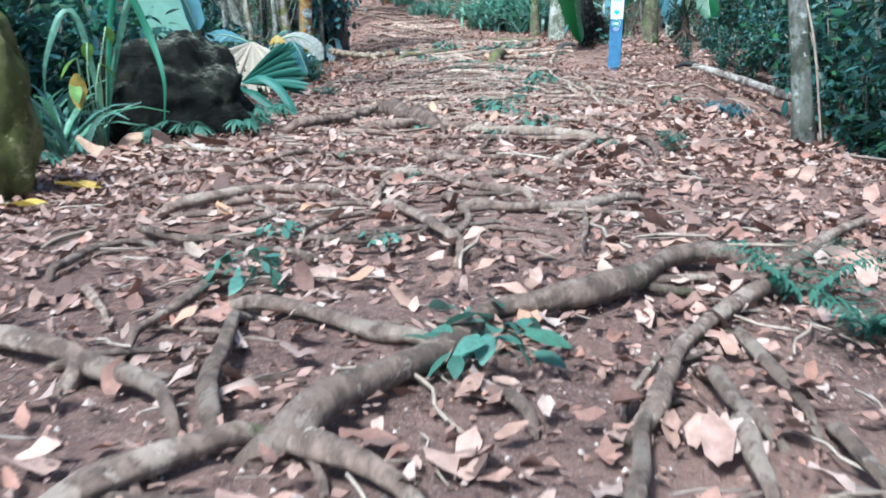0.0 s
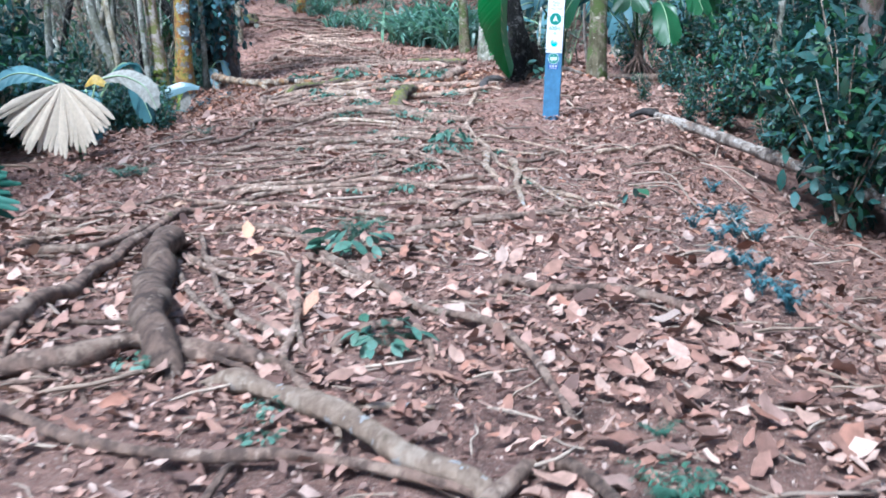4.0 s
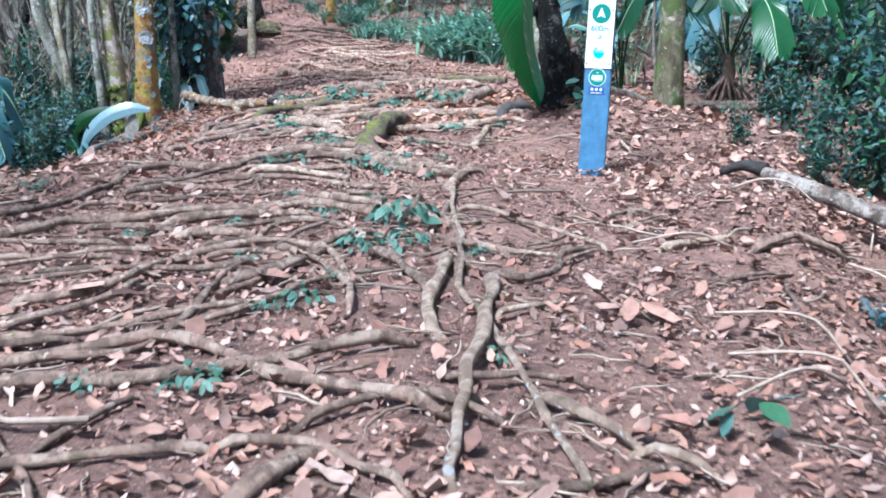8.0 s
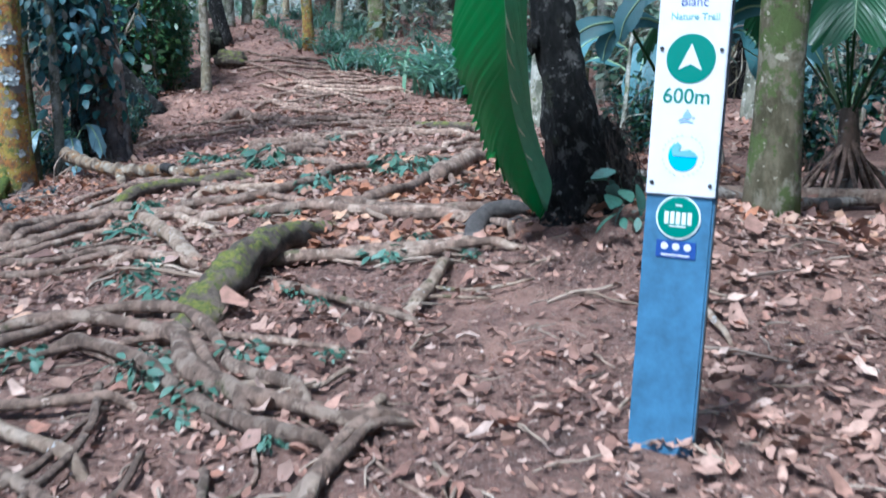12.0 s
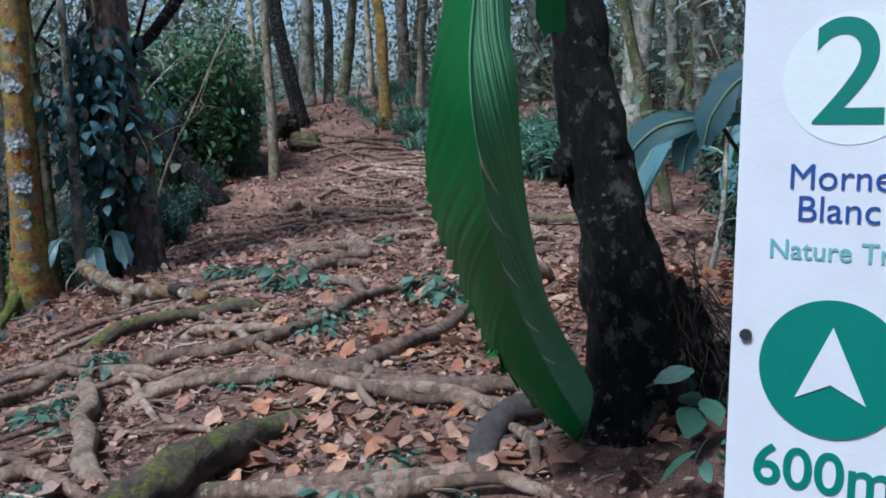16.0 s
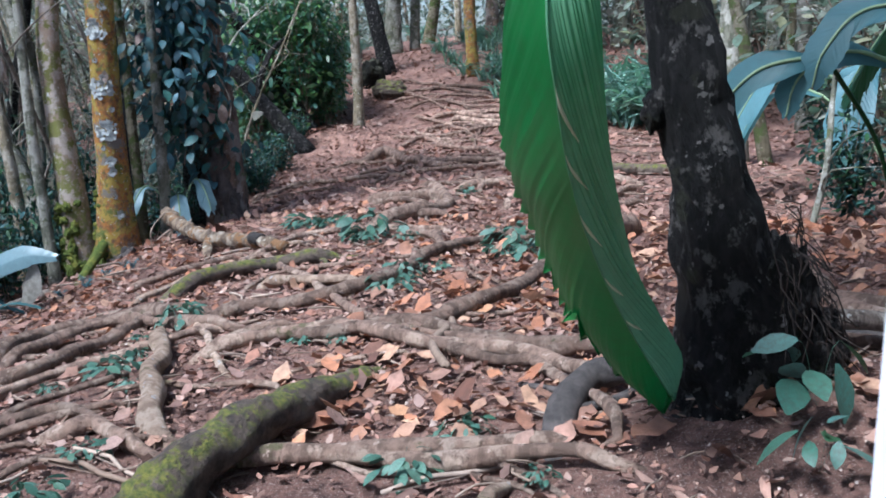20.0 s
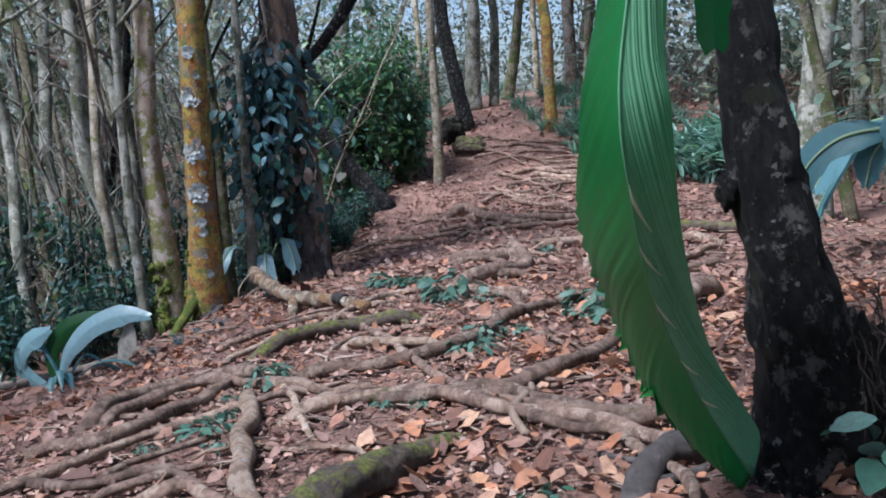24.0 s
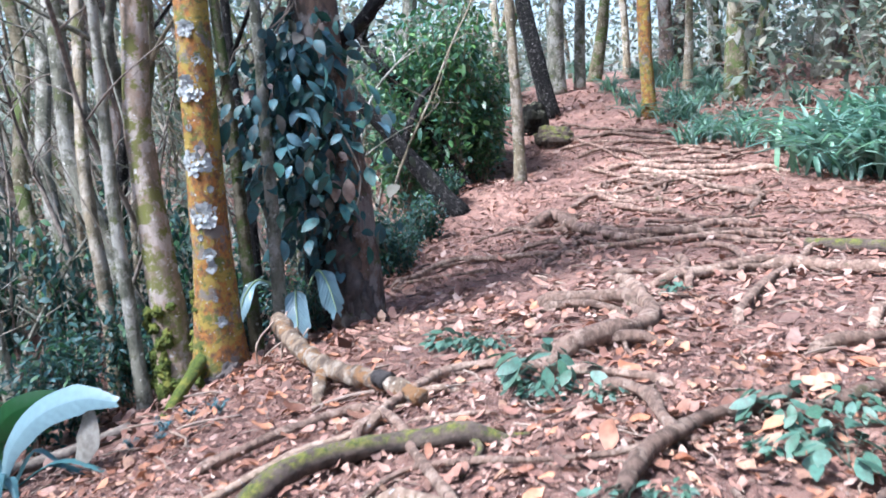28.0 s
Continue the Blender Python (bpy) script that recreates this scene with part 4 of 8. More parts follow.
root((1.17, 2.43), (1.18, 2.23), 0.017, '')
root((-0.84, 3.01), (-0.72, 2.94), (-0.57, 2.84), 0.030, '')
# the tangle over the upper trail
root((-2.06, 31.09), (-1.62, 30.08), (-1.15, 29.40), (-0.71, 29.24), (-0.32, 29.26), (-0.03, 29.46), 0.065, 'k')
root((-2.43, 30.94), (-2.33, 31.29), (-2.10, 31.20), 0.087, 'k')
root((-0.03, 29.46), (0.16, 29.95), (0.43, 29.98), 0.055, 'k')
root((-1.25, 28.99), (-0.68, 28.51), (-0.25, 28.84), 0.035, 'k')
root((0.48, 29.37), (0.76, 29.00), (1.05, 28.87), 0.035, 'k')
root((-0.14, 28.95), (0.21, 29.09), (0.61, 28.71), (1.02, 28.49), 0.029, 'k')
root((-2.32, 34.92), (-1.86, 35.11), (-1.18, 35.22), (-0.62, 35.28), (-0.27, 35.58), 0.043, 'k')
root((-2.24, 33.77), (-1.87, 34.21), (-1.42, 34.37), (-0.90, 34.03), (-0.38, 33.46), 0.036, 'k')
root((-2.27, 32.11), (-2.17, 32.75), (-1.81, 33.10), (-1.43, 33.47), (-0.98, 33.97), (-0.63, 34.63), 0.043, 'k')
root((-1.55, 31.98), (-1.05, 31.54), (-0.58, 31.09), (-0.24, 30.60), 0.043, 'k')
root((-3.59, 37.00), (-3.06, 37.19), (-2.41, 37.35), (-1.68, 37.01), (-0.95, 36.31), 0.036, 'k')
root((-3.09, 35.93), (-2.59, 36.14), (-1.91, 35.90), (-1.30, 35.98), (-0.59, 35.84), 0.032, 'k')
root((-1.30, 34.75), (-1.40, 35.10), (-1.18, 35.22), (-0.57, 34.94), 0.032, 'k')
root((-0.07, 32.96), (0.24, 33.10), (0.40, 32.64), (0.39, 31.90), (0.20, 31.32), 0.032, 'k')
root((-0.81, 34.01), (-0.48, 33.27), (-0.24, 33.00), 0.029, 'k')
root((-4.11, 38.44), (-3.45, 37.81), (-2.92, 37.57), (-1.96, 36.73), (-1.29, 36.58), (-0.32, 36.01), 0.029, 'k')
root((-1.55, 34.08), (-1.34, 33.45), (-1.12, 32.97), (-0.93, 32.24), 0.029, 'k')
root((-1.12, 32.76), (-1.11, 33.41), (-1.19, 34.01), 0.026, 'k')
root((-0.60, 32.16), (-0.43, 32.61), (-0.28, 33.01), 0.026, 'k')
root((0.06, 27.80), (0.27, 26.99), (0.41, 26.31), 0.043, 'k')
root((0.23, 28.50), (0.49, 28.28), (0.66, 27.73), (0.75, 26.96), (0.70, 26.69), (0.45, 26.98), (0.29, 26.85), 0.032, 'k')
root((-3.46, 36.95), (-2.85, 36.30), (-2.26, 35.58), (-1.68, 35.22), 0.029, 'k')
root((-2.68, 36.52), (-2.15, 36.59), (-1.44, 36.21), (-0.97, 35.72), (-0.34, 35.38), 0.032, 'k')
root((-2.74, 34.99), (-2.12, 34.49), (-1.61, 33.90), (-1.29, 33.65), 0.032, 'k')
root((-1.97, 35.20), (-1.50, 34.79), (-0.82, 34.73), (-0.25, 34.57), (0.46, 34.50), 0.051, 'k')
root((-2.68, 33.27), (-2.03, 32.91), (-1.47, 32.38), (-0.91, 32.51), 0.035, 'k')
root((-2.02, 29.20), (-1.70, 29.31), (-1.32, 28.52), (-1.35, 27.76), 0.029, 'k')
root((-2.98, 37.33), (-2.34, 37.01), (-1.70, 36.49), (-1.20, 36.66), 0.029, 'k')
root((-2.39, 36.20), (-1.76, 35.65), (-1.15, 35.63), (-0.79, 35.88), 0.029, 'k')
root((-3.59, 36.56), (-3.25, 36.58), (-2.72, 36.72), 0.026, 'k')


# thin roots between the large ones, crossing the trail
def fill_roots(n, x0, x1, y0, y1, r0, r1, long, seed, skew=0.0, spread=0.34, kink=0.28, heap=None):
    rs = np.random.RandomState(seed)
    for _ in range(n):
        x, y, a = rs.uniform(x0, x1), rs.uniform(y0, y1), rs.normal(skew, spread) + (np.pi if rs.rand() < 0.5 else 0)
        pts, l = [], rs.uniform(0.4, 1.0) * long / 4
        for _ in range(5):
            pts.append((x, y))
            a += rs.normal(0, kink)
            x, y = x + l * math.cos(a), y + l * math.sin(a)
        root(*pts, rs.uniform(r0, r1), "", heap=heap)


fill_roots(26, -1.6, 0.6, 11.0, 17.6, 0.008, 0.018, 1.6, 3, 0.25)
fill_roots(14, -0.9, 1.7, 7.5, 12.0, 0.005, 0.012, 1.2, 14, -0.1)
fill_roots(12, -1.0, 1.4, 2.0, 8.0, 0.006, 0.012, 0.8, 4, -0.2)
fill_roots(16, -1.6, 1.6, 19.0, 26.0, 0.006, 0.014, 1.0, 5, 0.2)
heap = []
fill_roots(60, -2.6, 2.4, 27.0, 36.5, 0.010, 0.022, 1.6, 6, -0.2, 0.7, 0.6, heap)
tagged(place("root_tangle", soup(*heap), ROOT_MATS["k"][0]), "tangle of grey-brown roots over the upper trail", "roots", kind="stuff")
fill_roots(6, -2.6, 2.2, 28.0, 37.0, 0.018, 0.04, 2.6, 16, -0.3, 0.5, 0.45)
fill_roots(7, 1.8, 3.2, 10.0, 16.0, 0.004, 0.008, 0.8, 8, 0.4)


# ---- trail sign post ----
def lettering(parent, name, text, size, x, z, y, mat, label="", bold=0.0):
    cu = bpy.data.curves.new(name, "FONT")
    cu.body, cu.size, cu.align_x, cu.align_y = text, size, "CENTER", "CENTER"
    cu.extrude, cu.offset = 0.0003, bold
    ob = bpy.data.objects.new(name, cu)
    scene.collection.objects.link(ob)
    me = bpy.data.meshes.new_from_object(ob.evaluated_get(bpy.context.evaluated_depsgraph_get()))
    bpy.data.objects.remove(ob)
    me.materials.clear()
    me.materials.append(mat)
    made = new(name, me)
    made.parent = parent
    made.matrix_local = pose(x, y, z, 90, 0, 0)
    return tagged(made, label)


def sign_post():
    post = thing("sign_post", pose(2.881, 16.32, -0.04, -2.2, 3.0, 0) @ pose(0, 0, 0, 0, 0, -22),
                 "blue trail marker post with a white sign plate", "sign")
    part("post", box(0.201, 0.032, 1.84, (0, 0.017, 0.78), 0.006), M_BLUEPOST, post, "faded blue painted post")
    # dark strip paints the shadowed edge onto the post's side
    part("side_strip", box(0.004, 0.022, 1.70, (0.1025, 0.017, 0.80), 0.001), M_SIDE, post, "side of the post with its shadow painted dark")
    plate = part("sign_plate", box(0.202, 0.008, 0.84, (0, -0.0045, 1.247), 0.003), M_WHITE, post, "white sign plate")
    y = -0.0095
    part("number_disc", disc(0.064, y + 0.0008, 0.004, 1.513, 0.0008), M_WHITE2, plate, "paler round field")
    lettering(plate, "number", "2", 0.146, 0.002, 1.514, y, M_GREEN, "green number 2", 0.0012)
    lettering(plate, "place_name", "Morne", 0.036, -0.002, 1.416, y, M_NAVY, "navy words", 0.0)
    lettering(plate, "place_name", "Blanc", 0.037, -0.002, 1.384, y, M_NAVY, "navy words", 0.0)
    lettering(plate, "trail_name", "Nature Trail", 0.0275, 0.003, 1.343, y, M_TEAL, "teal words", 0.0002)
    part("arrow_disc", disc(0.0705, y, 0, 1.225), M_GREEN, plate, "green disc")
    part("arrow", outline(((0, 1.268), (0.0335, 1.193), (0, 1.210), (-0.0335, 1.193)), y - 0.0012), M_WHITE, plate, "white arrow pointing ahead")
    lettering(plate, "distance", "600m", 0.061, -0.004, 1.116, y, M_GREEN, "green distance 600m", 0.0008)
    for pts in (((-0.024, 1.044), (-0.010, 1.050), (-0.006, 1.056), (-0.018, 1.052)), ((-0.010, 1.054), (0.004, 1.052), (0.018, 1.058), (0.012, 1.068), (0.0, 1.074), (-0.008, 1.066)),
                ((-0.018, 1.038), (0.0, 1.044), (0.022, 1.040), (0.020, 1.046), (0.0, 1.050), (-0.014, 1.045)), ((0.018, 1.052), (0.026, 1.056), (0.022, 1.062)), ((-0.006, 1.074), (0.002, 1.080), (0.010, 1.074), (0.002, 1.0765))):
        part("walker_mark", outline(pts, y), M_SLATE, plate, "small slate-blue mark")
    wave = [(0.043 * math.cos(q), 0.945 + 0.045 * math.sin(q)) for q in np.linspace(radians(128), radians(332), 24)]
    part("emblem_body", outline(wave + [(0.043, 0.945), (0.028, 0.957), (-0.004, 0.948)], y), M_SKYB, plate, "blue emblem shape")
    part("emblem_hill", outline(((-0.034, 0.966), (-0.018, 0.985), (-0.006, 0.975), (-0.012, 0.957), (0.016, 0.965), (0.036, 0.955), (0.04, 0.943), (-0.03, 0.943)), y - 0.0012), M_TEAL, plate, "green emblem shape")
    for q in range(26):
        if q in (6, 13, 19):
            continue
        t0 = 2 * math.pi * q / 26
        c, s = math.cos(t0), math.sin(t0)
        part("ring_bar", outline([(0.060 * c - u * s + v * c, 0.945 + 0.060 * s + u * c + v * s) for u, v in ((-0.0032, -0.0022), (0.0032, -0.0022), (0.0032, 0.0022), (-0.0032, 0.0022))], y, 0.001), M_FAINT, plate)
    for sx, sz in ((-0.085, 1.252), (0.085, 1.252), (-0.085, 0.862), (0.085, 0.862)):
        sc = part("screw", disc(0.0062, y - 0.001, sx, sz, 0.004, 16), M_STEEL, plate, "dark screw")
    part("badge_rim", disc(0.066, -0.003, 0.0, 0.762), M_WHITE2, post, "pale badge rim")
    part("badge", disc(0.061, -0.0045, 0.0, 0.762), M_GREEN, post, "green round badge")
    for k in range(5):
        part("badge_bar", box(0.012, 0.001, 0.036, (-0.034 + k * 0.017, -0.0062, 0.76), 0), M_WHITE2, post)
    for k, w in ((-0.022, 0.05), (0.03, 0.02)):
        part("badge_bar", box(w, 0.001, 0.004, (0, -0.0062, 0.762 + k * 1.2), 0), M_WHITE2, post)
    part("rule_panel", box(0.118, 0.002, 0.052, (0, -0.0015, 0.665), 0.0005), M_NAVY, post, "navy panel of small white marks")
    for k in range(3):
        part("rule_mark", disc(0.011, -0.0035, -0.034 + 0.034 * k, 0.674, 0.001, 14), M_WHITE, post)
    part("rule_bar", box(0.085, 0.001, 0.005, (0, -0.0035, 0.648), 0), M_WHITE, post)


sign_post()


# ---- trees ----
def log(pts, r0, r1, mat, label, name="log", sides=12):
    line = spline(pts, 0.06)
    z = height(line[:, 0], line[:, 1])
    line = np.column_stack([line[:, :2], z + line[:, 2]])
    ob = place(name, tube(line, np.linspace(r0, r1, len(line)), sides, 0.14, int(r0 * 1000)), mat)
    return tagged(ob, label, name)


def crown_cloud(n, radius, high, leaf, seed, clumps=14):
    rs = np.random.RandomState(seed)
    c = rs.normal(0, 1, (clumps, 3))
    c /= np.linalg.norm(c, axis=1)[:, None]
    c *= rs.uniform(0.35, 1.0, (clumps, 1)) * (radius, radius, high)
    T = c[rs.randint(0, clumps, n)] + rs.normal(0, 1, (n, 3)) * (radius * 0.22, radius * 0.22, high * 0.2)
    R = rot(rs.uniform(0, 6.28, n), rs.normal(0, 0.6, n), rs.normal(0, 0.6, n)) * rs.uniform(0.7, 1.4, n)[:, None, None]
    v, f = blade(2, leaf, leaf * 0.45, droop=leaf * 0.2)
    return many(v, f, R, T)


# crowns stay out of view; their density sets the shade on the trail
SPARSE = [mesh_from("crown", *crown_cloud(90, 1.6, 1.0, 0.2, s, 8), M_CROWN) for s in (5, 6)]
CROWNS = [mesh_from("crown", *crown_cloud(480, 2.2, 1.4, 0.26, s), M_CROWN) for s in (1, 2, 3, 4)]
tree_count = [0]


def trunk_line(x, y, lx, ly, tall, seed, bend=0.12):
    rs = np.random.RandomState(seed)
    k = 7
    s = np.linspace(0, 1, k)
    off = np.cumsum(rs.normal(0, bend, (k, 2)), 0) * s[:, None]
    return np.column_stack([lx * tall * s + off[:, 0], ly * tall * s + off[:, 1], tall * s - 0.15])


def tree(x, y, r, lx=0.0, ly=0.0, tall=8.0, mat=None, label="slim grey forest tree beside the trail", bend=0.12, flare=1.5, crown=True, seed=None, sides=12, limbs=3, sparse=False):
    """A tapered trunk with a root flare and limbs, and a leafy crown overhead."""
    tree_count[0] += 1
    seed = seed or 100 + tree_count[0]
    rs = np.random.RandomState(seed)
    t = thing("tree", pose(x, y, hz(x, y)), label, "tree", "forest trees")
    line = spline(trunk_line(0, 0, lx, ly, tall, seed, bend), 0.28)
    h = line[:, 2]
    rad = r * np.interp(h, (-0.2, tall), (1.05, 0.55)) * (1 + (flare - 1) * np.exp(-np.maximum(h, 0) / (2.2 * r + 0.05)))
    bits = [tube(line, rad, sides, 0.13, seed)]
    top = line[-1]
    for k in range(limbs):
        i = int(len(line) * rs.uniform(0.5, 0.9))
        a = rs.uniform(0, 6.28)
        e = line[i] + np.array([math.cos(a), math.sin(a), 0.8]) * rs.uniform(1.0, 2.0)
        m = (line[i] + e) / 2 + rs.normal(0, 0.15, 3)
        bits.append(tube(spline([line[i], m, e], 0.3), np.linspace(r * 0.45, r * 0.15, len(spline([line[i], m, e], 0.3))), 7, 0.1, seed + k))
    place("trunk", soup(*bits), mat or M_BARK, t)
    if crown:
        c = new("crown", (SPARSE if sparse else CROWNS)[tree_count[0] % (2 if sparse else 4)])
        c.parent = t
        c.matrix_local = Matrix.LocRotScale(Vector(top) + Vector((0, 0, 0.3)), Euler((0, 0, rs.uniform(0, 6))), Vector((1, 1, 1)) * rs.uniform(0.8, 1.2))
    return t


# the pair of trunks beside the trail, with lichen and a climber
def rosette(dz, rr, a, lean, r, parent, seed):
    """A flat crust of overlapping lobes pressed on a trunk."""
    q = np.random.RandomState(seed)
    bits = []
    for k in range(110):
        b, d = q.uniform(0, 6.28), rr * q.uniform(0, 1) ** 0.7 * 0.68
        v, f = blade(3, rr * q.uniform(0.26, 0.44), rr * q.uniform(0.26, 0.42), droop=-0.005, wave=0.003)
        bits.append((v @ rot(b + q.normal(0, 0.5), q.normal(0, 0.25)).T + (d * math.cos(b + 1.57), d * math.sin(b + 1.57) * 1.15, 0.004 + q.uniform(0, 0.008)), f))
    v, f = soup(*bits)
    w = a + v[:, 0] / r
    h = r + 0.004 + v[:, 2]
    v = np.stack([np.cos(w) * h + lean * dz, np.sin(w) * h, v[:, 1] + dz], -1)
    place("lichen_rosette", (v, f), M_LICHEN, parent, "pale grey-white lichen rosette")


def cushion(parent, at, size, seed, mat=None, label="yellow-green moss cushion", name="moss_cushion", rough=1.0):
    bm = bmesh.new()
    bmesh.ops.create_icosphere(bm, subdivisions=4, radius=1)
    for q in bm.verts:
        q.co *= 0.75 + rough * (0.45 * noise.noise(q.co * 2.2 + Vector((seed, 0, 0))) + 0.22 * noise.noise(q.co * 7))
        q.co = Vector((q.co.x * size[0], q.co.y * size[1], q.co.z * size[2])) + Vector(at)
    o = part(name, bm, mat or M_MOSS, parent, label)
    for q in o.data.polygons:
        q.use_smooth = True


lt = tree(-3.42, 24.9, 0.175, 0.035, 0.0, 8, M_BARKO, "tall trunk covered in orange lichen with pale grey rosettes", 0.05, 1.45, seed=41, sides=22, sparse=True)
for k, (dz, rr, side) in enumerate(((2.52, 0.12, -0.25), (1.92, 0.13, -0.2), (1.46, 0.12, -0.1), (1.13, 0.06, 0.0), (1.02, 0.055, 0.05), (0.75, 0.03, 0.1), (0.55, 0.05, 0.3), (2.2, 0.03, -0.4), (1.68, 0.03, 0.3), (1.28, 0.03, -0.3), (2.75, 0.05, 0.2), (3.0, 0.08, -0.2))):
    rosette(dz, rr, radians(-62) + side, 0.035, 0.18, lt, 5 + k)
rs = np.random.RandomState(5)
for k in range(34):
    a, zz = rs.uniform(-3.3, -1.5), abs(rs.normal(0, 0.42)) + 0.02
    q = 0.165 + 0.10 * math.exp(-zz / 0.3)
    cushion(lt, (math.cos(a) * q, math.sin(a) * q, zz), (rs.uniform(0.03, 0.075), 0.045, rs.uniform(0.035, 0.09)), k)
for k in range(4):
    cushion(lt, (-0.05 + 0.05 * k, -0.1, 0.02), (0.24, 0.19, 0.2), 30 + k, M_ROOTD, "dark collar round the foot of the trunk", "root_collar")
log(((-3.45, 24.75, 0.30), (-3.42, 24.45, 0.16), (-3.40, 24.15, 0.02), (-3.38, 23.95, -0.1)), 0.055, 0.045, M_MOSS, "mossy green buttress root below the lichened trunk", "root")
tree(-3.06, 25.35, 0.06, -0.004, 0.02, 8, M_BARK, "greenish-grey trunk grown against the lichened trunk", 0.08, 1.3, seed=47, sides=14, sparse=True)

pt = tree(-3.78, 24.75, 0.145, -0.10, 0.02, 7.5, M_PALEB, "tan trunk with pale lichen flecks and green moss", 0.16, 1.25, seed=42, sides=16, sparse=True)
for k in range(30):
    a, zz = rs.uniform(-3.0, -0.2), abs(rs.normal(0, 0.36)) + 0.02
    q = 0.125 + 0.08 * math.exp(-zz / 0.25)
    cushion(pt, (math.cos(a) * q - 0.12 * zz, math.sin(a) * q, zz), (rs.uniform(0.03, 0.08), 0.05, rs.uniform(0.04, 0.10)), 50 + k)
tree(-4.0, 24.55, 0.06, -0.05, 0.02, 6, M_BARK, "thin dark grey trunk with white lichen flecks", 0.06, 1.5, seed=43, sparse=True)
tree(-3.45, 25.5, 0.06, 0.0, 0.0, 7, M_BARKM, "slim mossy trunk behind the lichened tree", 0.05, 1.3, seed=48, sparse=True)
tree(-3.62, 25.35, 0.05, 0.01, 0.0, 7, M_BARK, "slim grey trunk behind the lichened tree", 0.05, 1.3, seed=49, sparse=True)
tree(-4.85, 25.6, 0.12, -0.16, 0.02, 7, M_BARK, "curved grey trunk on the slope", 0.3, seed=44, sparse=True)
tree(-5.0, 26.4, 0.09, -0.22, 0.0, 7, M_BARK, "curved grey trunk on the slope", 0.35, seed=144, sparse=True)
tree(-4.7, 25.0, 0.075, -0.05, 0.0, 7, M_BARKT, "slim tan trunk on the slope", 0.2, seed=145, sparse=True)
tree(-5.0, 27.8, 0.07, -0.01, 0.0, 7, M_BARKB, "thin black trunk on the slope", 0.12, seed=146, sparse=True)
tree(-5.6, 26.6, 0.07, -0.06, 0.0, 7, M_BARKT, "slim tan trunk on the slope", 0.3, seed=147, sparse=True)
iv = tree(-2.72, 26.15, 0.23, -0.012, 0.02, 8, M_BARKI, "reddish-brown trunk wrapped in a blue-green climber", 0.1, 1.2, seed=45, sides=20, sparse=True)
tree(-3.02, 26.1, 0.17, -0.02, 0.02, 7, M_BARKB, "dark trunk grown together with its neighbour", 0.12, 1.3, seed=46, sparse=True)
place("limb", tube(spline([(-0.1, 0.0, 2.3), (0.05, 0.05, 2.6), (0.35, 0.1, 2.85), (0.8, 0.2, 3.5), (1.0, 0.3, 4.4)], 0.08), 0.075, 10, 0.2, 3), M_BARKB, iv, "dark forking limb")

# dark lumps round the lower trunk
for k, (a, z) in enumerate(((-2.4, 0.3), (-1.8, 0.35), (-1.2, 0.3), (-0.7, 0.2), (-2.0, 0.7), (-1.4, 0.65))):
    cushion(iv, (math.cos(a) * 0.17, math.sin(a) * 0.17, z), (0.17, 0.15, 0.42), 90 + k, M_ROOTD, "dark lump of the collar at the foot", "root_collar", 0.7)
rs = np.random.RandomState(12)
n = 1300
hh = rs.beta(2.2, 2.0, n) * 2.35 + 0.55
aa = rs.normal(-2.05, 0.75, n)
out = 0.22 + np.abs(rs.normal(0, 0.30, n)) * np.interp(hh, (0.5, 1.2, 2.0, 3), (0.5, 1.1, 1.35, 0.5))
T = np.stack([np.cos(aa) * out - 0.03 * hh - 0.12, np.sin(aa) * out, hh + 0.12 * np.sin(aa * 5)], -1)
v, f = blade(5, 0.165, 0.095, droop=0.06, fold=0.2)
R = rot(aa - np.pi / 2 + rs.normal(0, 1.2, n), rs.normal(-0.75, 0.5, n), rs.normal(0, 0.5, n)) * rs.uniform(0.45, 1.25, n)[:, None, None]
cl = thing("climber", pose(-2.62, 26.15, hz(-2.62, 26.15)), "blue-green broad-leaved climber hanging on a trunk", "climber")
place("foliage", many(v, f, R, T), M_IVY, cl)
for k in range(12):
    a = rs.normal(-2.1, 0.5)
    z0 = rs.uniform(2.2, 3.6)
    pts = [(-0.25 + math.cos(a) * 0.25, math.sin(a) * 0.25, z0)]
    for q in range(6):
        pts.append((pts[-1][0] + rs.normal(-0.02, 0.11), pts[-1][1] + rs.normal(-0.03, 0.06), pts[-1][2] - rs.uniform(0.05, 0.4)))
    place("vine_stem", tube(spline(pts, 0.05), 0.010, 6, 0.3, k), M_LOG, cl, "bare pale vine stem")

# the dark trunk behind the sign, with its fibrous foot
dx, dy = 2.875, 18.92
dk = thing("tree", pose(dx, dy, hz(dx, dy)), "black knobbly trunk with pale lichen spots beside the sign", "tree", "forest trees")
line = spline([(0.03, 0.02, -0.2), (0.02, 0.01, 0.0), (-0.01, 0, 0.2), (-0.075, 0, 0.55), (-0.15, 0.01, 0.95), (-0.20, 0.02, 1.35), (-0.255, 0.03, 1.8), (-0.36, 0.05, 2.6), (-0.5, 0.1, 3.8), (-0.7, 0.2, 5.4)], 0.05)
rad = np.interp(line[:, 2], (-0.2, 0.02, 0.22, 0.5, 0.9, 1.3, 1.8, 2.6, 5.4), (0.28, 0.25, 0.195, 0.148, 0.118, 0.105, 0.098, 0.09, 0.06))
tv, tf = tube(line, rad, 30, 0.0, 50)
lump = np.array([noise.noise(Vector((p[0] * 9, p[1] * 9, p[2] * 5))) + 0.6 * noise.noise(Vector((p[0] * 24, p[1] * 24, p[2] * 13))) for p in tv])
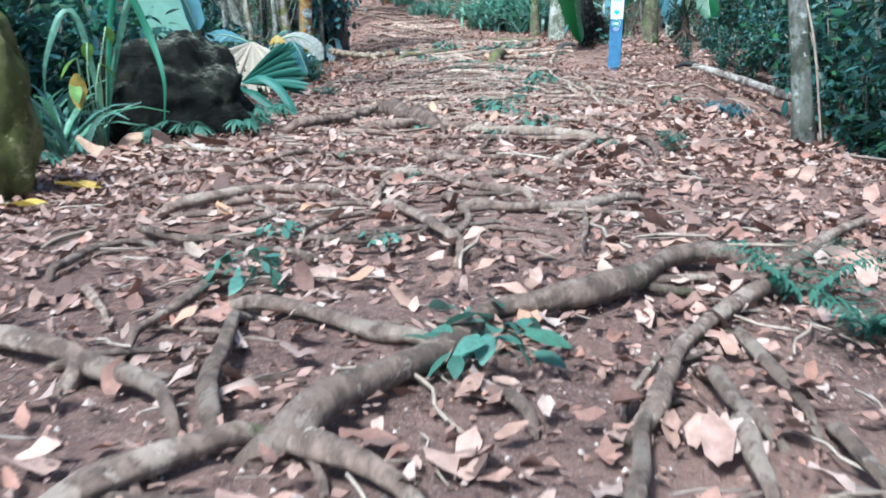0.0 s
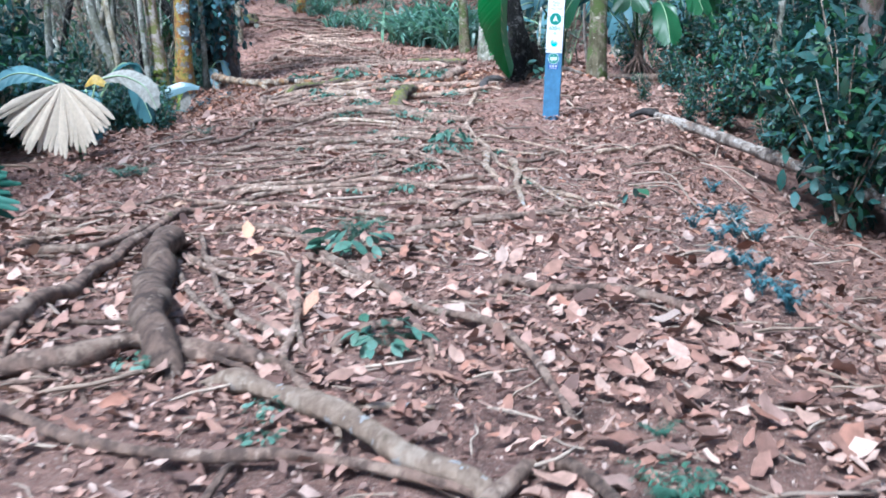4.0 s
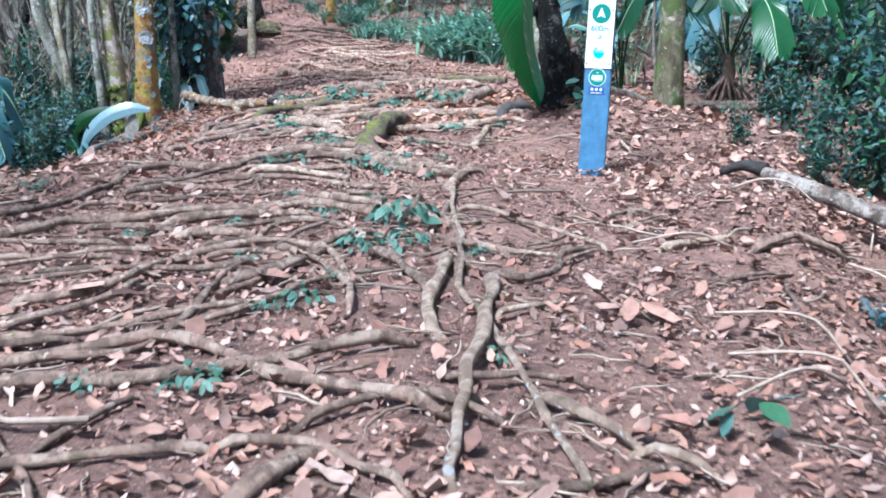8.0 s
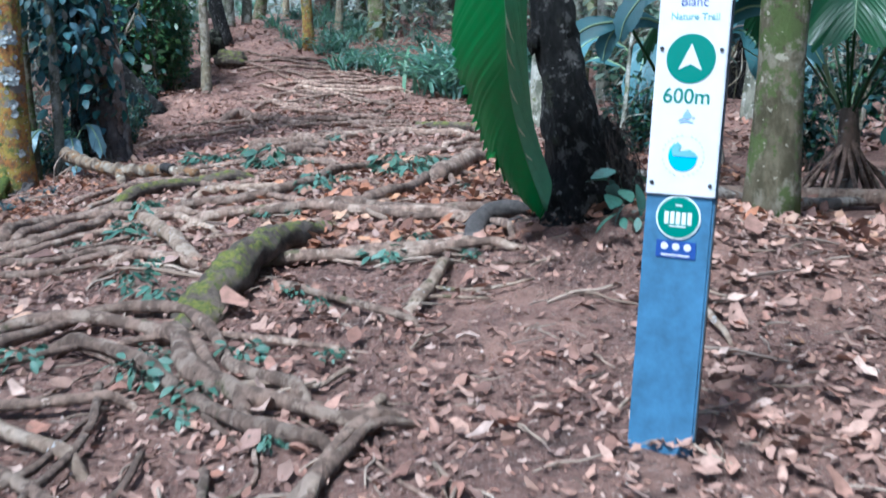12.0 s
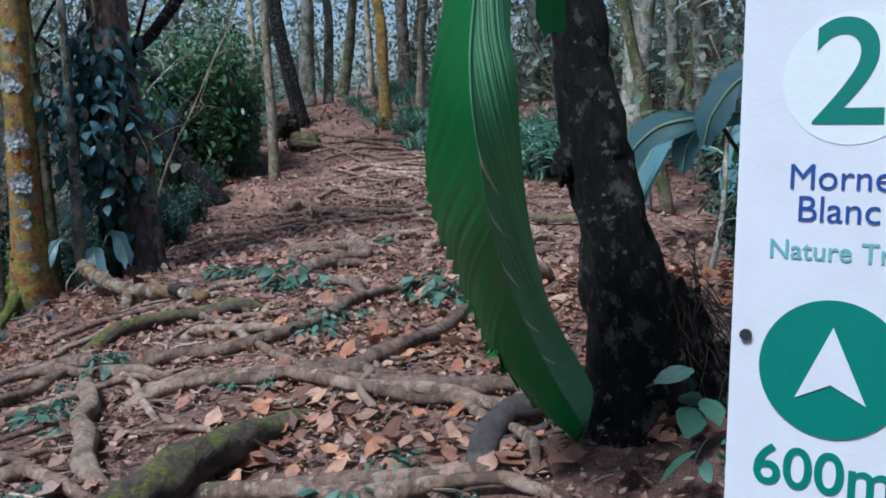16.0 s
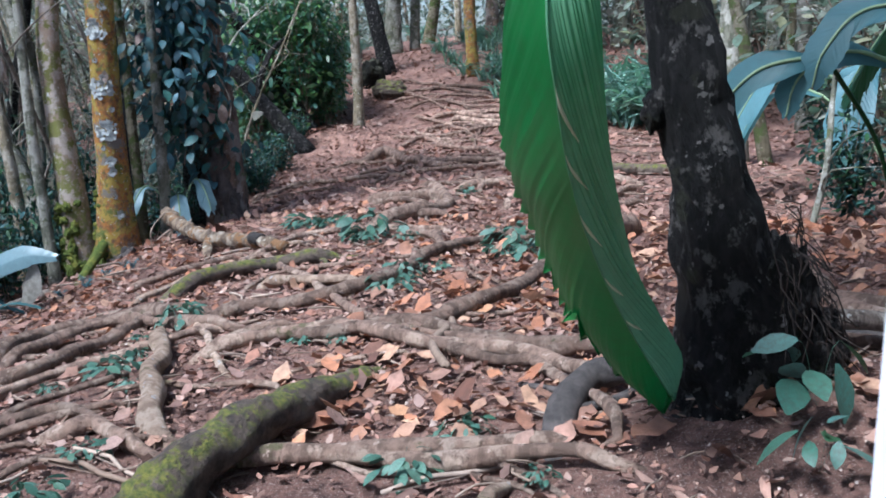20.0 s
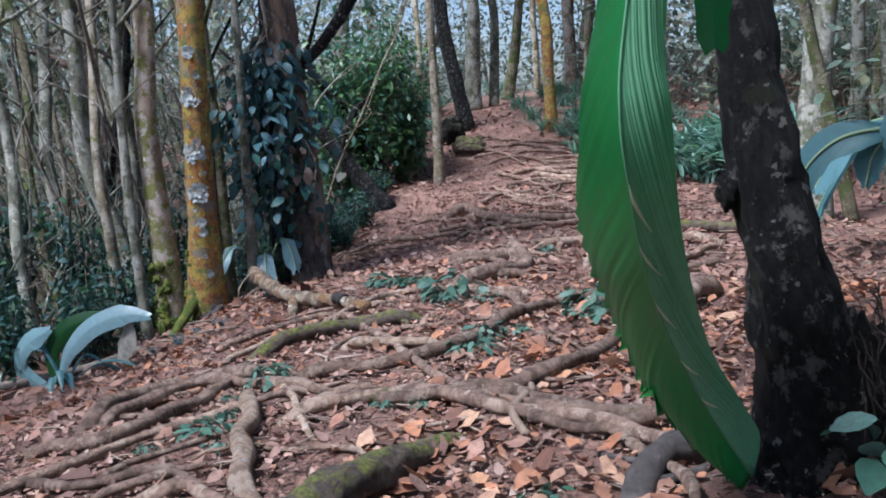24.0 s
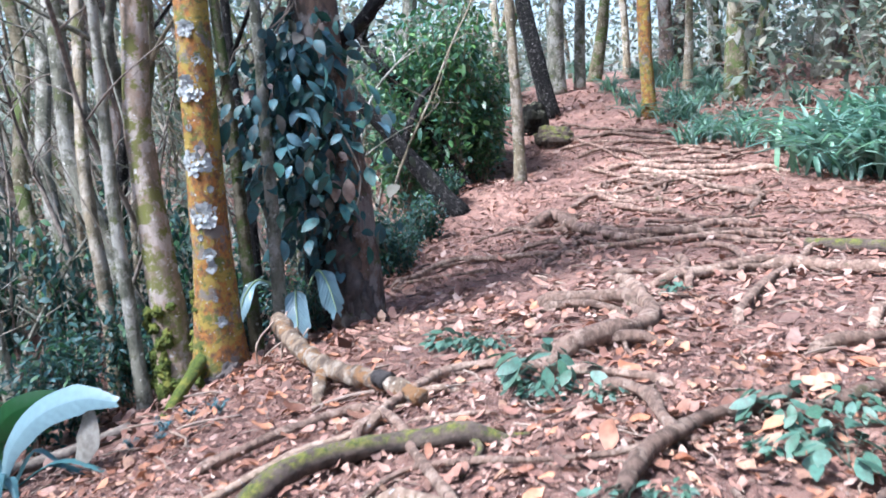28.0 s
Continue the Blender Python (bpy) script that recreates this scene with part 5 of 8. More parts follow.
ctr = np.stack([np.interp(tv[:, 2], line[:, 2], line[:, 0]), np.interp(tv[:, 2], line[:, 2], line[:, 1])], -1)
tv[:, :2] += (tv[:, :2] - ctr) * (lump * 0.22)[:, None]
place("trunk", (tv, tf), M_BARKB, dk)
# unseen crown added to cut the skylight around the trunk's foot
c = new("crown", CROWNS[1])
c.parent = dk
c.matrix_local = Matrix.LocRotScale(Vector(line[-1]), None, Vector((1.1, 1.1, 1.0)))
cushion(dk, (-0.275, -0.04, 0.93), (0.055, 0.07, 0.09), 3, M_BARKB, "black burl", "burl", 0.45)

cushion(dk, (0.13, -0.03, 0.28), (0.13, 0.12, 0.30), 7, M_BARKB, "matted mass of fine dark rootlets", "root_mat", 0.6)
cushion(dk, (0.24, 0.0, 0.12), (0.13, 0.12, 0.20), 9, M_BARKB, "matted mass of fine dark rootlets", "root_mat", 0.6)
rs = np.random.RandomState(9)
for k in range(90):
    a, z0 = rs.uniform(-1.3, 0.4), rs.uniform(0.05, 0.62)
    rr = np.interp(z0, (0, 0.3, 0.9), (0.23, 0.18, 0.14)) * rs.uniform(0.95, 1.1)
    sx = np.interp(z0, (0, 0.4, 0.9), (0.12, 0.06, -0.12))
    q0 = np.array([math.cos(a) * rr + sx, math.sin(a) * rr, z0])
    q1 = q0 + (math.cos(a) * 0.03 + rs.normal(0, 0.015), math.sin(a) * 0.03, rs.normal(-0.03, 0.02))
    q2 = q1 + (rs.normal(0.015, 0.03), rs.normal(0, 0.02), -rs.uniform(0.02, 0.14))
    place("aerial_root", tube(spline([q0, q1, q2], 0.04), rs.uniform(0.0013, 0.0026), 4, 0.2, k), M_FIBRE, dk, "thin fibrous aerial root")

tree(4.0, 19.15, 0.135, 0.01, 0.0, 8, M_BARKM, "straight trunk dressed in green moss", 0.03, 1.35, seed=51, sides=16)
tree(2.54, 6.52, 0.06, -0.12, 0.01, 5, M_BARK, "slender grey-brown trunk at the trail edge", 0.04, 1.5, seed=52)
bl = thing("climber", pose(2.54, 6.52, hz(2.54, 6.52)), "few broad teal leaves on a climbing stem round the trunk", "climber")
place("vine_stem", tube(spline([(0.08, -0.02, 0.0), (-0.02, -0.07, 0.6), (-0.12, -0.04, 1.1), (-0.12, -0.07, 1.7)], 0.05), 0.008, 6, 0.1), M_TWIG, bl, "thin vine stem")
for k, (a, z, l) in enumerate(((3.9, 1.42, 0.26), (5.4, 1.5, 0.28), (4.6, 1.62, 0.24), (0.2, 1.35, 0.24), (2.6, 1.65, 0.24), (5.9, 1.2, 0.2))):
    v, f = blade(6, l, l * 0.52, droop=l * 0.3, fold=0.12)
    place("leaf", (v @ rot(a - 1.57, -0.15).T + (-0.12 + 0.05 * math.cos(a), -0.05 + 0.05 * math.sin(a), z), f), M_BROAD, bl, "broad teal leaf")
tree(-2.62, 11.6, 0.135, 0.0, 0.0, 7, M_BARKM, "mossy orange-brown trunk behind the boulder", 0.04, 1.3, seed=53, sparse=True)
tree(-3.9, 16.1, 0.13, -0.16, 0.0, 7, M_BARKT, "leaning pale trunk behind the palms", 0.05, 1.3, seed=54, sparse=True)

tree(-4.25, 32.6, 0.17, -0.75, -0.05, 2.4, M_BARKB, "dark leaning trunk under the green bush", 0.06, 1.4, crown=False, seed=57, limbs=2)
# the trunks round the far bend
for x, y, r, lx, m in ((-3.75, 34.2, 0.10, -0.0, M_BARKT), (-4.9, 36.4, 0.09, -0.01, M_BARKT), (-4.75, 39.6, 0.2, -0.2, M_BARKB),
                       (-5.8, 43.7, 0.22, 0.05, M_BARK), (-5.3, 44.2, 0.15, 0.1, M_BARK), (-5.4, 46.1, 0.17, 0.3, M_BARKM),
                       (-2.3, 38.6, 0.15, 0.02, M_BARKO), (-3.2, 45.8, 0.21, 0.04, M_BARKI), (-1.6, 43.2, 0.085, 0.0, M_BARK),
                       (-0.7, 39.8, 0.22, 0.05, M_BARKM), (-0.6, 41.3, 0.085, 0.36, M_BARKM), (0.95, 42.0, 0.22, 0.15, M_BARK),
                       (1.3, 43.3, 0.22, 0.17, M_BARKI), (2.0, 42.5, 0.25, 0.03, M_BARK), (-4.9, 48.4, 0.12, 0, M_BARKT),
                       (3.2, 28.7, 0.215, 0.03, M_BARK), (3.7, 28.5, 0.08, -0.2, M_BARKM), (4.6, 33.0, 0.13, 0.02, M_BARK), (4.4, 35.1, 0.085, 0, M_BARKM),
                       (2.85, 32.0, 0.13, -0.06, M_BARKM), (4.3, 36.3, 0.15, 0.02, M_BARK),
                       (5.0, 38.5, 0.13, 0.02, M_BARK), (-1.9, 40.9, 0.10, 0.1, M_BARKT), (6.6, 29.5, 0.14, 0.03, M_BARK),
                       (5.6, 31.0, 0.09, -0.1, M_BARKM), (7.4, 33.5, 0.16, 0.02, M_BARKB)):
    tree(x, y, r, lx * 0.8, 0.0, 8.5, m, "forest tree round the bend of the trail", 0.2, 1.25)

# the thin stems of the slope below
for x, y, r, lx, m in ((-6.55, 26.5, 0.11, -0.13, M_BARK), (-8.0, 28.1, 0.055, -0.02, M_BARKT), (-6.7, 27.6, 0.08, -0.06, M_BARKB), (-6.8, 26.4, 0.1, -0.24, M_BARKM),
                       (-10.3, 29.4, 0.11, -0.03, M_BARK), (-5.6, 24.6, 0.075, -0.18, M_BARK), (-5.0, 26.0, 0.06, -0.1, M_BARK)):
    tree(x, y, r, lx, 0.0, 7.5, m, "curved grey stem on the slope below the trail", 0.35, 1.3, sparse=True)

protos = [tree(0, -60 - 3 * k, 0.05 + 0.035 * (k % 5), 0.05 * (k % 3 - 1), 0.02 * (k % 4 - 1.5), 8 + k % 3, (M_BARK, M_BARKT, M_BARKM, M_BARK, M_BARKI)[k % 5],
               "slim forest tree in the woods round the trail", 0.38, 1.3, seed=300 + k, sides=9, sparse=k > 5) for k in range(12)]
rs = np.random.RandomState(21)
spots = []


def wood(n, x0, x1, y0, y1, gap, thin=1.0, open_sky=False, lean=0.0):
    got = 0
    for _ in range(n * 12):
        x, y = rs.uniform(x0, x1), rs.uniform(y0, y1)
        if got >= n:
            break
        if left_x(y) - 1.0 < x < max(right_x(y), path_x(y) + 2.5) + 0.6 and y < 45 or any((x - a) ** 2 + (y - b) ** 2 < gap * gap for a, b in spots):
            continue
        if abs(x - path_x(y)) < 2.2:
            continue
        spots.append((x, y))
        got += 1
        s = rs.uniform(0.7, 1.3) * thin
        tilt = Matrix.Rotation(lean + rs.normal(0, 0.1), 4, "Y")
        copy_thing(protos[rs.randint(6, 12) if open_sky else rs.randint(9)], Matrix.Translation((x, y, hz(x, y) - 0.05)) @ tilt @ Matrix.LocRotScale(None, Euler((rs.normal(0, 0.08), 0, rs.uniform(0, 6.28))), (s, s, rs.uniform(0.85, 1.15))))


wood(16, -17, -5.8, 22, 38, 1.2, 1.0, True, -0.26)
wood(24, -13, -5.4, 22, 36, 0.5, 0.5, True, -0.3)
wood(22, -14, -3.4, 8, 20, 0.9, 1.0, True)
wood(20, 4.5, 18, 21, 38, 1.1)
wood(62, -26, 22, 36, 60, 1.0)
wood(16, 2.5, 16, 28, 44, 0.8, 0.5)
wood(16, 6, 16, 5, 20, 1.0)
# right-bank trees added so that their crowns darken the ground there
wood(10, 5, 9.5, 13, 25, 0.9)
wood(8, 6.0, 9.0, 6.5, 13, 0.9)
# woods behind the start, never in view
wood(18, -20, 20, -16, -4, 1.6)
wood(14, -24, -6, -4, 20, 1.6, 1.0, True)
wood(16, 9, 24, -4, 24, 1.6)


def sapling(x, y, r, tall, lx, ly, mat, seed):
    """A thin curved stem with a few bare side twigs."""
    q = np.random.RandomState(seed)
    line = spline(trunk_line(0, 0, lx, ly, tall, seed, 0.34), 0.2)
    bits = [tube(line, np.linspace(r, r * 0.5, len(line)), 7, 0.12, seed)]
    for _ in range(8):
        i = q.randint(len(line) // 8, len(line) - 2)
        a = q.uniform(0, 6.28)
        l = q.uniform(0.5, 1.3)
        tw = spline([line[i], line[i] + np.array([math.cos(a) * l * 0.5, math.sin(a) * l * 0.5, l * 0.3]), line[i] + np.array([math.cos(a + 0.5) * l, math.sin(a + 0.5) * l, l * q.uniform(0.1, 0.9)])], 0.15)
        bits.append(tube(tw, np.linspace(r * 0.4, r * 0.12, len(tw)), 5, 0.1, seed))
    o = place("sapling", soup(*bits), mat)
    o.matrix_world = pose(x, y, hz(x, y))
    tagged(o, "thin curved bare sapling on the wooded slope", "sapling", "saplings")


for k in range(66):
    x, y = rs.uniform(-12, -4.3), rs.uniform(21.5, 36)
    if x > left_x(y) - 0.7:
        continue
    sapling(x, y, rs.uniform(0.012, 0.04), rs.uniform(3, 6), rs.normal(-0.32, 0.22), rs.normal(0, 0.2), (M_BARK, M_BARKT, M_LOG, M_BARK)[k % 4], 900 + k)
for k in range(26):
    x, y = rs.uniform(-9, -5.2), rs.uniform(23.5, 33)
    if x < left_x(y) - 0.8:
        sapling(x, y, rs.uniform(0.014, 0.035), rs.uniform(2.5, 4.5), rs.uniform(-0.9, 0.1), rs.normal(0, 0.3), (M_BARK, M_LOG)[k % 2], 1100 + k)
for k in range(50):
    x, y = rs.uniform(3.2, 12), rs.uniform(23, 40)
    sapling(x, y, rs.uniform(0.012, 0.04), rs.uniform(3, 6), rs.normal(0.0, 0.2), rs.normal(0, 0.15), (M_BARK, M_BARKT, M_LOG, M_BARKM)[k % 4], 1000 + k)
for p in protos:
    for o in p.children:
        bpy.data.objects.remove(o)
    bpy.data.objects.remove(p)


# ---- the large palm leaf hanging by the sign ----
def pleated(name, line, widths, tear, mat, parent, sag=0.0, left=1.0, right=1.0, face=(0, -1, 0), label="", ribs=13, fold=0.35, seed=0, grain=0.035, pitch=0.09, deep=0.006, widths_r=None, slant_k=0.75, fold_r=None, rib=True, tooth=0.02, tear_r=None, mat_r=None):
    """A palm blade along a line of 3D points: two pleated halves folded at the midrib, with a torn margin."""
    rs = np.random.RandomState(seed)
    L = spline(line, grain)
    n = len(L)
    s = np.linspace(0, 1, n)
    w = np.interp(s, *zip(*widths))
    d = np.gradient(L, axis=0)
    d /= np.linalg.norm(d, axis=1)[:, None]
    side = np.cross(d, np.asarray(face, float))
    side /= np.linalg.norm(side, axis=1)[:, None]
    nrm = np.cross(side, d)
    m = 2 * ribs
    bits = []
    w_r = np.interp(s, *zip(*widths_r)) if widths_r else w
    for sign, k, w0, fo in ((-1, left, w, fold), (1, right, w_r, fold if fold_r is None else fold_r)):
        u = np.linspace(0, 1, m + 1)
        span = np.concatenate([[0], np.cumsum(np.linalg.norm(np.diff(L, axis=0), axis=1))])
        ragged = np.interp(span, np.arange(0, span[-1] + 2 * tooth, tooth), rs.uniform(0, 1, len(np.arange(0, span[-1] + 2 * tooth, tooth))))
        torn = 1 - (tear if sign < 0 or tear_r is None else tear_r) * np.interp(s, (0, 0.5, 0.7, 1), (0.03, 0.08, 0.5, 1)) * ragged
        ww = w0 * k * torn
        slant = u[None] * ww[:, None] * slant_k
        P = L[:, None] + side[:, None] * (sign * u[None, :, None] * ww[:, None, None]) + d[:, None] * slant[..., None]
        pleat = np.sin(2 * np.pi / pitch * (span[:, None] + 0.0 * u[None])) * deep * np.sin(np.pi * np.clip(u, 0, 0.9))
        bowed = -fo * u[None] ** 1.3 * ww[:, None] + pleat
        P = P + nrm[:, None] * bowed[..., None]
        P[..., 2] -= sag * (u[None] ** 2) * ww[:, None]
        idx = np.arange(n * (m + 1)).reshape(n, m + 1)
        f = np.stack([idx[:-1, :-1], idx[:-1, 1:], idx[1:, 1:], idx[1:, :-1]], -1).reshape(-1, 4)
        if mat_r and sign > 0:
            place("blade", (P.reshape(-1, 3), f), mat_r, parent, "half of the leaf with sky sheen painted paler")
        else:
            bits.append((P.reshape(-1, 3), f))
    place("blade", soup(*bits), mat, parent, label)
    if rib:
        place("midrib", tube(L + nrm * 0.006, np.interp(s, (0, 1), (0.013, 0.004)), 6, 0.02), M_RIB, parent, "pale raised midrib")


gz = hz(2.66, 18.66)
gl = thing("palm_leaf", pose(2.66, 18.66, gz), "huge glossy green pleated palm leaf hanging by the sign", "palm leaf")
GREAT = spline([(2.62, 18.25, 2.9), (2.51, 17.98, 2.35), (2.43, 17.78, 1.74), (2.42, 17.72, 1.53), (2.43, 17.75, 1.37), (2.44, 17.88, 1.17), (2.47, 18.08, 0.95), (2.54, 18.32, 0.69), (2.65, 18.62, 0.38)], 0.01) - (2.66, 18.66, gz)
MARGIN = {-1: spline([(2.60, 18.28, 2.85), (2.48, 18.2, 2.25), (2.315, 18.3, 1.81), (2.224, 18.4, 1.60), (2.176, 18.45, 1.36), (2.181, 18.48, 1.16), (2.23, 18.5, 1.02), (2.285, 18.52, 0.85), (2.338, 18.54, 0.71), (2.42, 18.56, 0.595), (2.52, 18.6, 0.47), (2.658, 18.64, 0.36)], 0.01) - (2.66, 18.66, gz),
          1: spline([(2.64, 18.25, 2.9), (2.58, 18.0, 2.35), (2.515, 17.85, 1.74), (2.525, 17.82, 1.53), (2.526, 17.9, 1.31), (2.537, 18.02, 1.12), (2.57, 18.2, 0.89), (2.626, 18.4, 0.71), (2.69, 18.58, 0.52), (2.666, 18.63, 0.37)], 0.01) - (2.66, 18.66, gz)}


def along(curve, s):
    """Points of a curve at shares of its length."""
    far = np.concatenate([[0], np.cumsum(np.linalg.norm(np.diff(curve, axis=0), axis=1))])
    return np.stack([np.interp(s * far[-1], far, curve[:, k]) for k in range(3)], -1)


def great_half(sign, tear, mat, label, slide, bulge, seed, deep, rows=420, cols=22):
    """One half of the great leaf between its fold and its margin: steep veins, finely pleated, the lower margin split into strips."""
    q = np.random.RandomState(seed)
    a = np.linspace(-slide, 1, rows)[:, None]
    u = np.linspace(0, 1, cols + 1)[None] * np.ones_like(a)
    strip = np.repeat(q.uniform(0, 1, rows // 7 + 1), 7)[:rows, None]
    saw = (np.arange(rows) % 7 / 7)[:, None]
    low = np.clip((a - 0.42) / 0.3, 0, 1)
    u = u * (1 - tear * low * (strip * 0.6 + saw * 0.4) * u ** 3)
    s = np.clip(a + slide * u ** 0.85, 0, 1)
    F, E = along(GREAT, s), along(MARGIN[sign], s)
    P = F + (E - F) * u[..., None]
    nrm = np.cross(np.gradient(P, axis=0), np.gradient(P, axis=1))
    nrm /= np.linalg.norm(nrm, axis=-1)[..., None] + 1e-9
    nrm *= -np.sign(nrm[..., 1:2] + 1e-9)
    wave = np.convolve(q.normal(0, 1, rows + 4), (0.25, 0.5, 1, 0.5, 0.25), "valid")[:, None]
    P = P + nrm * ((deep * wave + bulge * (1 + 0.25 * np.sin(a * 9))) * np.sin(np.pi * np.clip(u, 0, 1)))[..., None]
    P[..., 2] -= 0.05 * tear * low * strip * u ** 3
    ends = np.clip((1 - a) / 0.12, 0, 1) * np.clip((a - 0.4) / 0.2, 0, 1)
    P += np.array((-0.85, -0.45, -0.25)) * (tear * 0.06 * ends * (1 - saw) * (0.35 + strip) * np.linspace(0, 1, cols + 1)[None] ** 7)[..., None]
    idx = np.arange(rows * (cols + 1)).reshape(rows, cols + 1)
    f = np.stack([idx[:-1, :-1], idx[:-1, 1:], idx[1:, 1:], idx[1:, :-1]], -1).reshape(-1, 4)
    place("blade", (P.reshape(-1, 3), f), mat, gl, label)


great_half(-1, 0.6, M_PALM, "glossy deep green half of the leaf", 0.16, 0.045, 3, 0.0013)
# this half gets the paler green that carries the sky's reflection
great_half(1, 0.04, M_PALMR, "half of the leaf with sky sheen painted paler", 0.3, 0.012, 4, 0.0014)
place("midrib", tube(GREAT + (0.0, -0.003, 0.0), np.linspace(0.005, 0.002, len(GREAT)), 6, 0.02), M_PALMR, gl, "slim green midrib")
for k, (s0, l, u0, u1) in enumerate(((0.55, 0.16, 0.02, 0.45), (0.555, 0.09, 0.02, 0.22), (0.61, 0.11, 0.02, 0.35), (0.68, 0.12, 0.02, 0.3), (0.77, 0.1, 0.05, 0.4), (0.84, 0.08, 0.05, 0.4))):
    u = np.linspace(0, 1, 20)
    q = s0 + u * l / 2.7
    ln = along(GREAT, q) + (along(MARGIN[1], q) - along(GREAT, q)) * (u0 + (u1 - u0) * u[:, None] ** 1.6) + (0, -0.012, 0)
    place("scar", tube(ln, 0.0006 + 0.0033 * np.sin(np.pi * u) ** 1.5, 5, 0.1, k), M_SCAR, gl, "pale scar along the leaf")
pleated("leaf_lobe", [(-0.08, -0.36, 2.35 - gz), (-0.07, -0.36, 2.0 - gz), (-0.06, -0.36, 1.70 - gz)], ((0, 0.05), (0.5, 0.06), (0.9, 0.05), (1, 0.03)), 0.3, M_PALM, gl, face=(0.15, -1, 0.1), fold=0.1, seed=8, pitch=0.02, deep=0.002, ribs=5, rib=False, label="torn narrow lobe of the leaf")
place("leaf_stalk", tube(spline([(-0.04, -0.41, 2.88 - gz), (0.1, -0.15, 3.25 - gz), (0.55, 0.4, 3.3 - gz), (1.4, 1.3, 2.3 - gz), (2.3, 2.2, 0.5)], 0.1), 0.017, 7, 0.05), M_RIB, gl, "green leaf stalk")


# ---- palms ----
def palm(x, y, leaves, label, stalk=M_RIB, mat=None, stem=None, seed=1):
    """A clump of arching pleated leaves on stalks: direction, reach, rise, droop, width."""
    p = thing("palm", pose(x, y, hz(x, y)), label, "palm")
    rs = np.random.RandomState(seed)
    z0 = 0.05
    if stem:
        z0 = stem
        place("stem", tube(spline([(0, 0, -0.1), (0.02, 0, stem * 0.5), (0, 0, stem + 0.1)], 0.1), np.linspace(0.09, 0.075, len(spline([(0, 0, -0.1), (0.02, 0, stem * 0.5), (0, 0, stem + 0.1)], 0.1))), 10, 0.1), M_BARKI, p, "brown fibrous stem")
        for k in range(15):
            a = 2 * math.pi * k / 15 + rs.uniform(-0.1, 0.1)
            ln = spline([(0, 0, stem * rs.uniform(0.55, 0.95)), (math.cos(a) * 0.17, math.sin(a) * 0.17, stem * 0.42), (math.cos(a) * rs.uniform(0.3, 0.5), math.sin(a) * rs.uniform(0.3, 0.5), -0.06)], 0.06)
            place("stilt_root", tube(ln, 0.017, 6, 0.1, k), M_ROOTK, p, "grey stilt root")
    for k, (a, reach, rise, droop, w) in enumerate(leaves):
        a = radians(a)
        c, s = math.cos(a), math.sin(a)
        st = [(0, 0, z0), (c * reach * 0.25, s * reach * 0.25, z0 + rise * 0.6), (c * reach * 0.45, s * reach * 0.45, z0 + rise * 0.9)]
        bl = [st[-1], (c * reach * 0.65, s * reach * 0.65, z0 + rise), (c * reach * 0.85, s * reach * 0.85, z0 + rise - droop * 0.35), (c * reach, s * reach, z0 + rise - droop)]
        place("leaf_stalk", tube(spline(st, 0.06), 0.011, 6, 0.05, k), stalk, p, "green leaf stalk")
        pleated("blade", bl, ((0, 0.03), (0.2, w * 0.8), (0.55, w), (0.85, w * 0.6), (1, 0.05)), 0.5, mat or M_PALMB, p, face=(0, 0, 1), fold=0.3, sag=0.3, seed=seed * 7 + k, ribs=6, grain=0.016, pitch=0.05, deep=0.005, slant_k=1.3)
    return p


palm(5.05, 20.9, ((200, 1.5, 0.95, 0.6, 0.27), (250, 1.2, 1.0, 0.35, 0.3), (160, 1.6, 1.1, 0.6, 0.27), (300, 1.4, 1.05, 0.5, 0.28), (20, 1.6, 1.3, 0.8, 0.25), (100, 1.5, 1.3, 0.7, 0.25), (230, 0.8, 1.5, 0.1, 0.24), (330, 1.3, 0.8, 0.5, 0.25), (275, 1.5, 0.7, 0.6, 0.24)),
     "stilt-rooted palm with dark pleated leaves on the forest floor", stalk=M_DARKP, mat=M_DEEP, stem=0.55, seed=2)
bx, by, bz = 3.75, 20.75, hz(3.75, 20.75)
wp = thing("palm", pose(bx, by, bz), "palm with broad drooping bluish leaves behind the sign", "palm")
for k, (pts, w) in enumerate(((((3.35, 20.5, 1.38), (3.21, 20.4, 1.40), (3.03, 20.4, 1.36), (2.89, 20.4, 1.23), (2.85, 20.4, 1.08)), 0.10),
                              (((3.62, 20.5, 1.36), (3.45, 20.4, 1.42), (3.30, 20.4, 1.40), (3.19, 20.4, 1.29), (3.15, 20.4, 1.14)), 0.085),
                              (((3.75, 20.5, 1.45), (3.6, 20.3, 1.60), (3.42, 20.25, 1.58), (3.28, 20.2, 1.42), (3.24, 20.2, 1.28)), 0.10),
                              (((3.9, 20.7, 1.3), (4.2, 20.6, 1.5), (4.5, 20.55, 1.4), (4.7, 20.5, 1.1)), 0.11))):
    pts = [tuple(p - q for p, q in zip(c, (bx, by, bz))) for c in pts]
    pleated("blade", pts, ((0, 0.03), (0.3, w), (0.75, w * 0.95), (1, 0.02)), 0.35, M_PALMB, wp, face=(-0.2, -1, 0.75), fold=0.25, ribs=8, seed=50 + k, pitch=0.022, deep=0.003, slant_k=1.1, grain=0.012)
    place("leaf_stalk", tube(spline([(0, 0, -0.1), (pts[0][0] * 0.3, pts[0][1] * 0.3, pts[0][2] * 0.6), pts[0]], 0.06), 0.012, 6, 0.05, k), M_DARKP, wp, "dark leaf stalk")
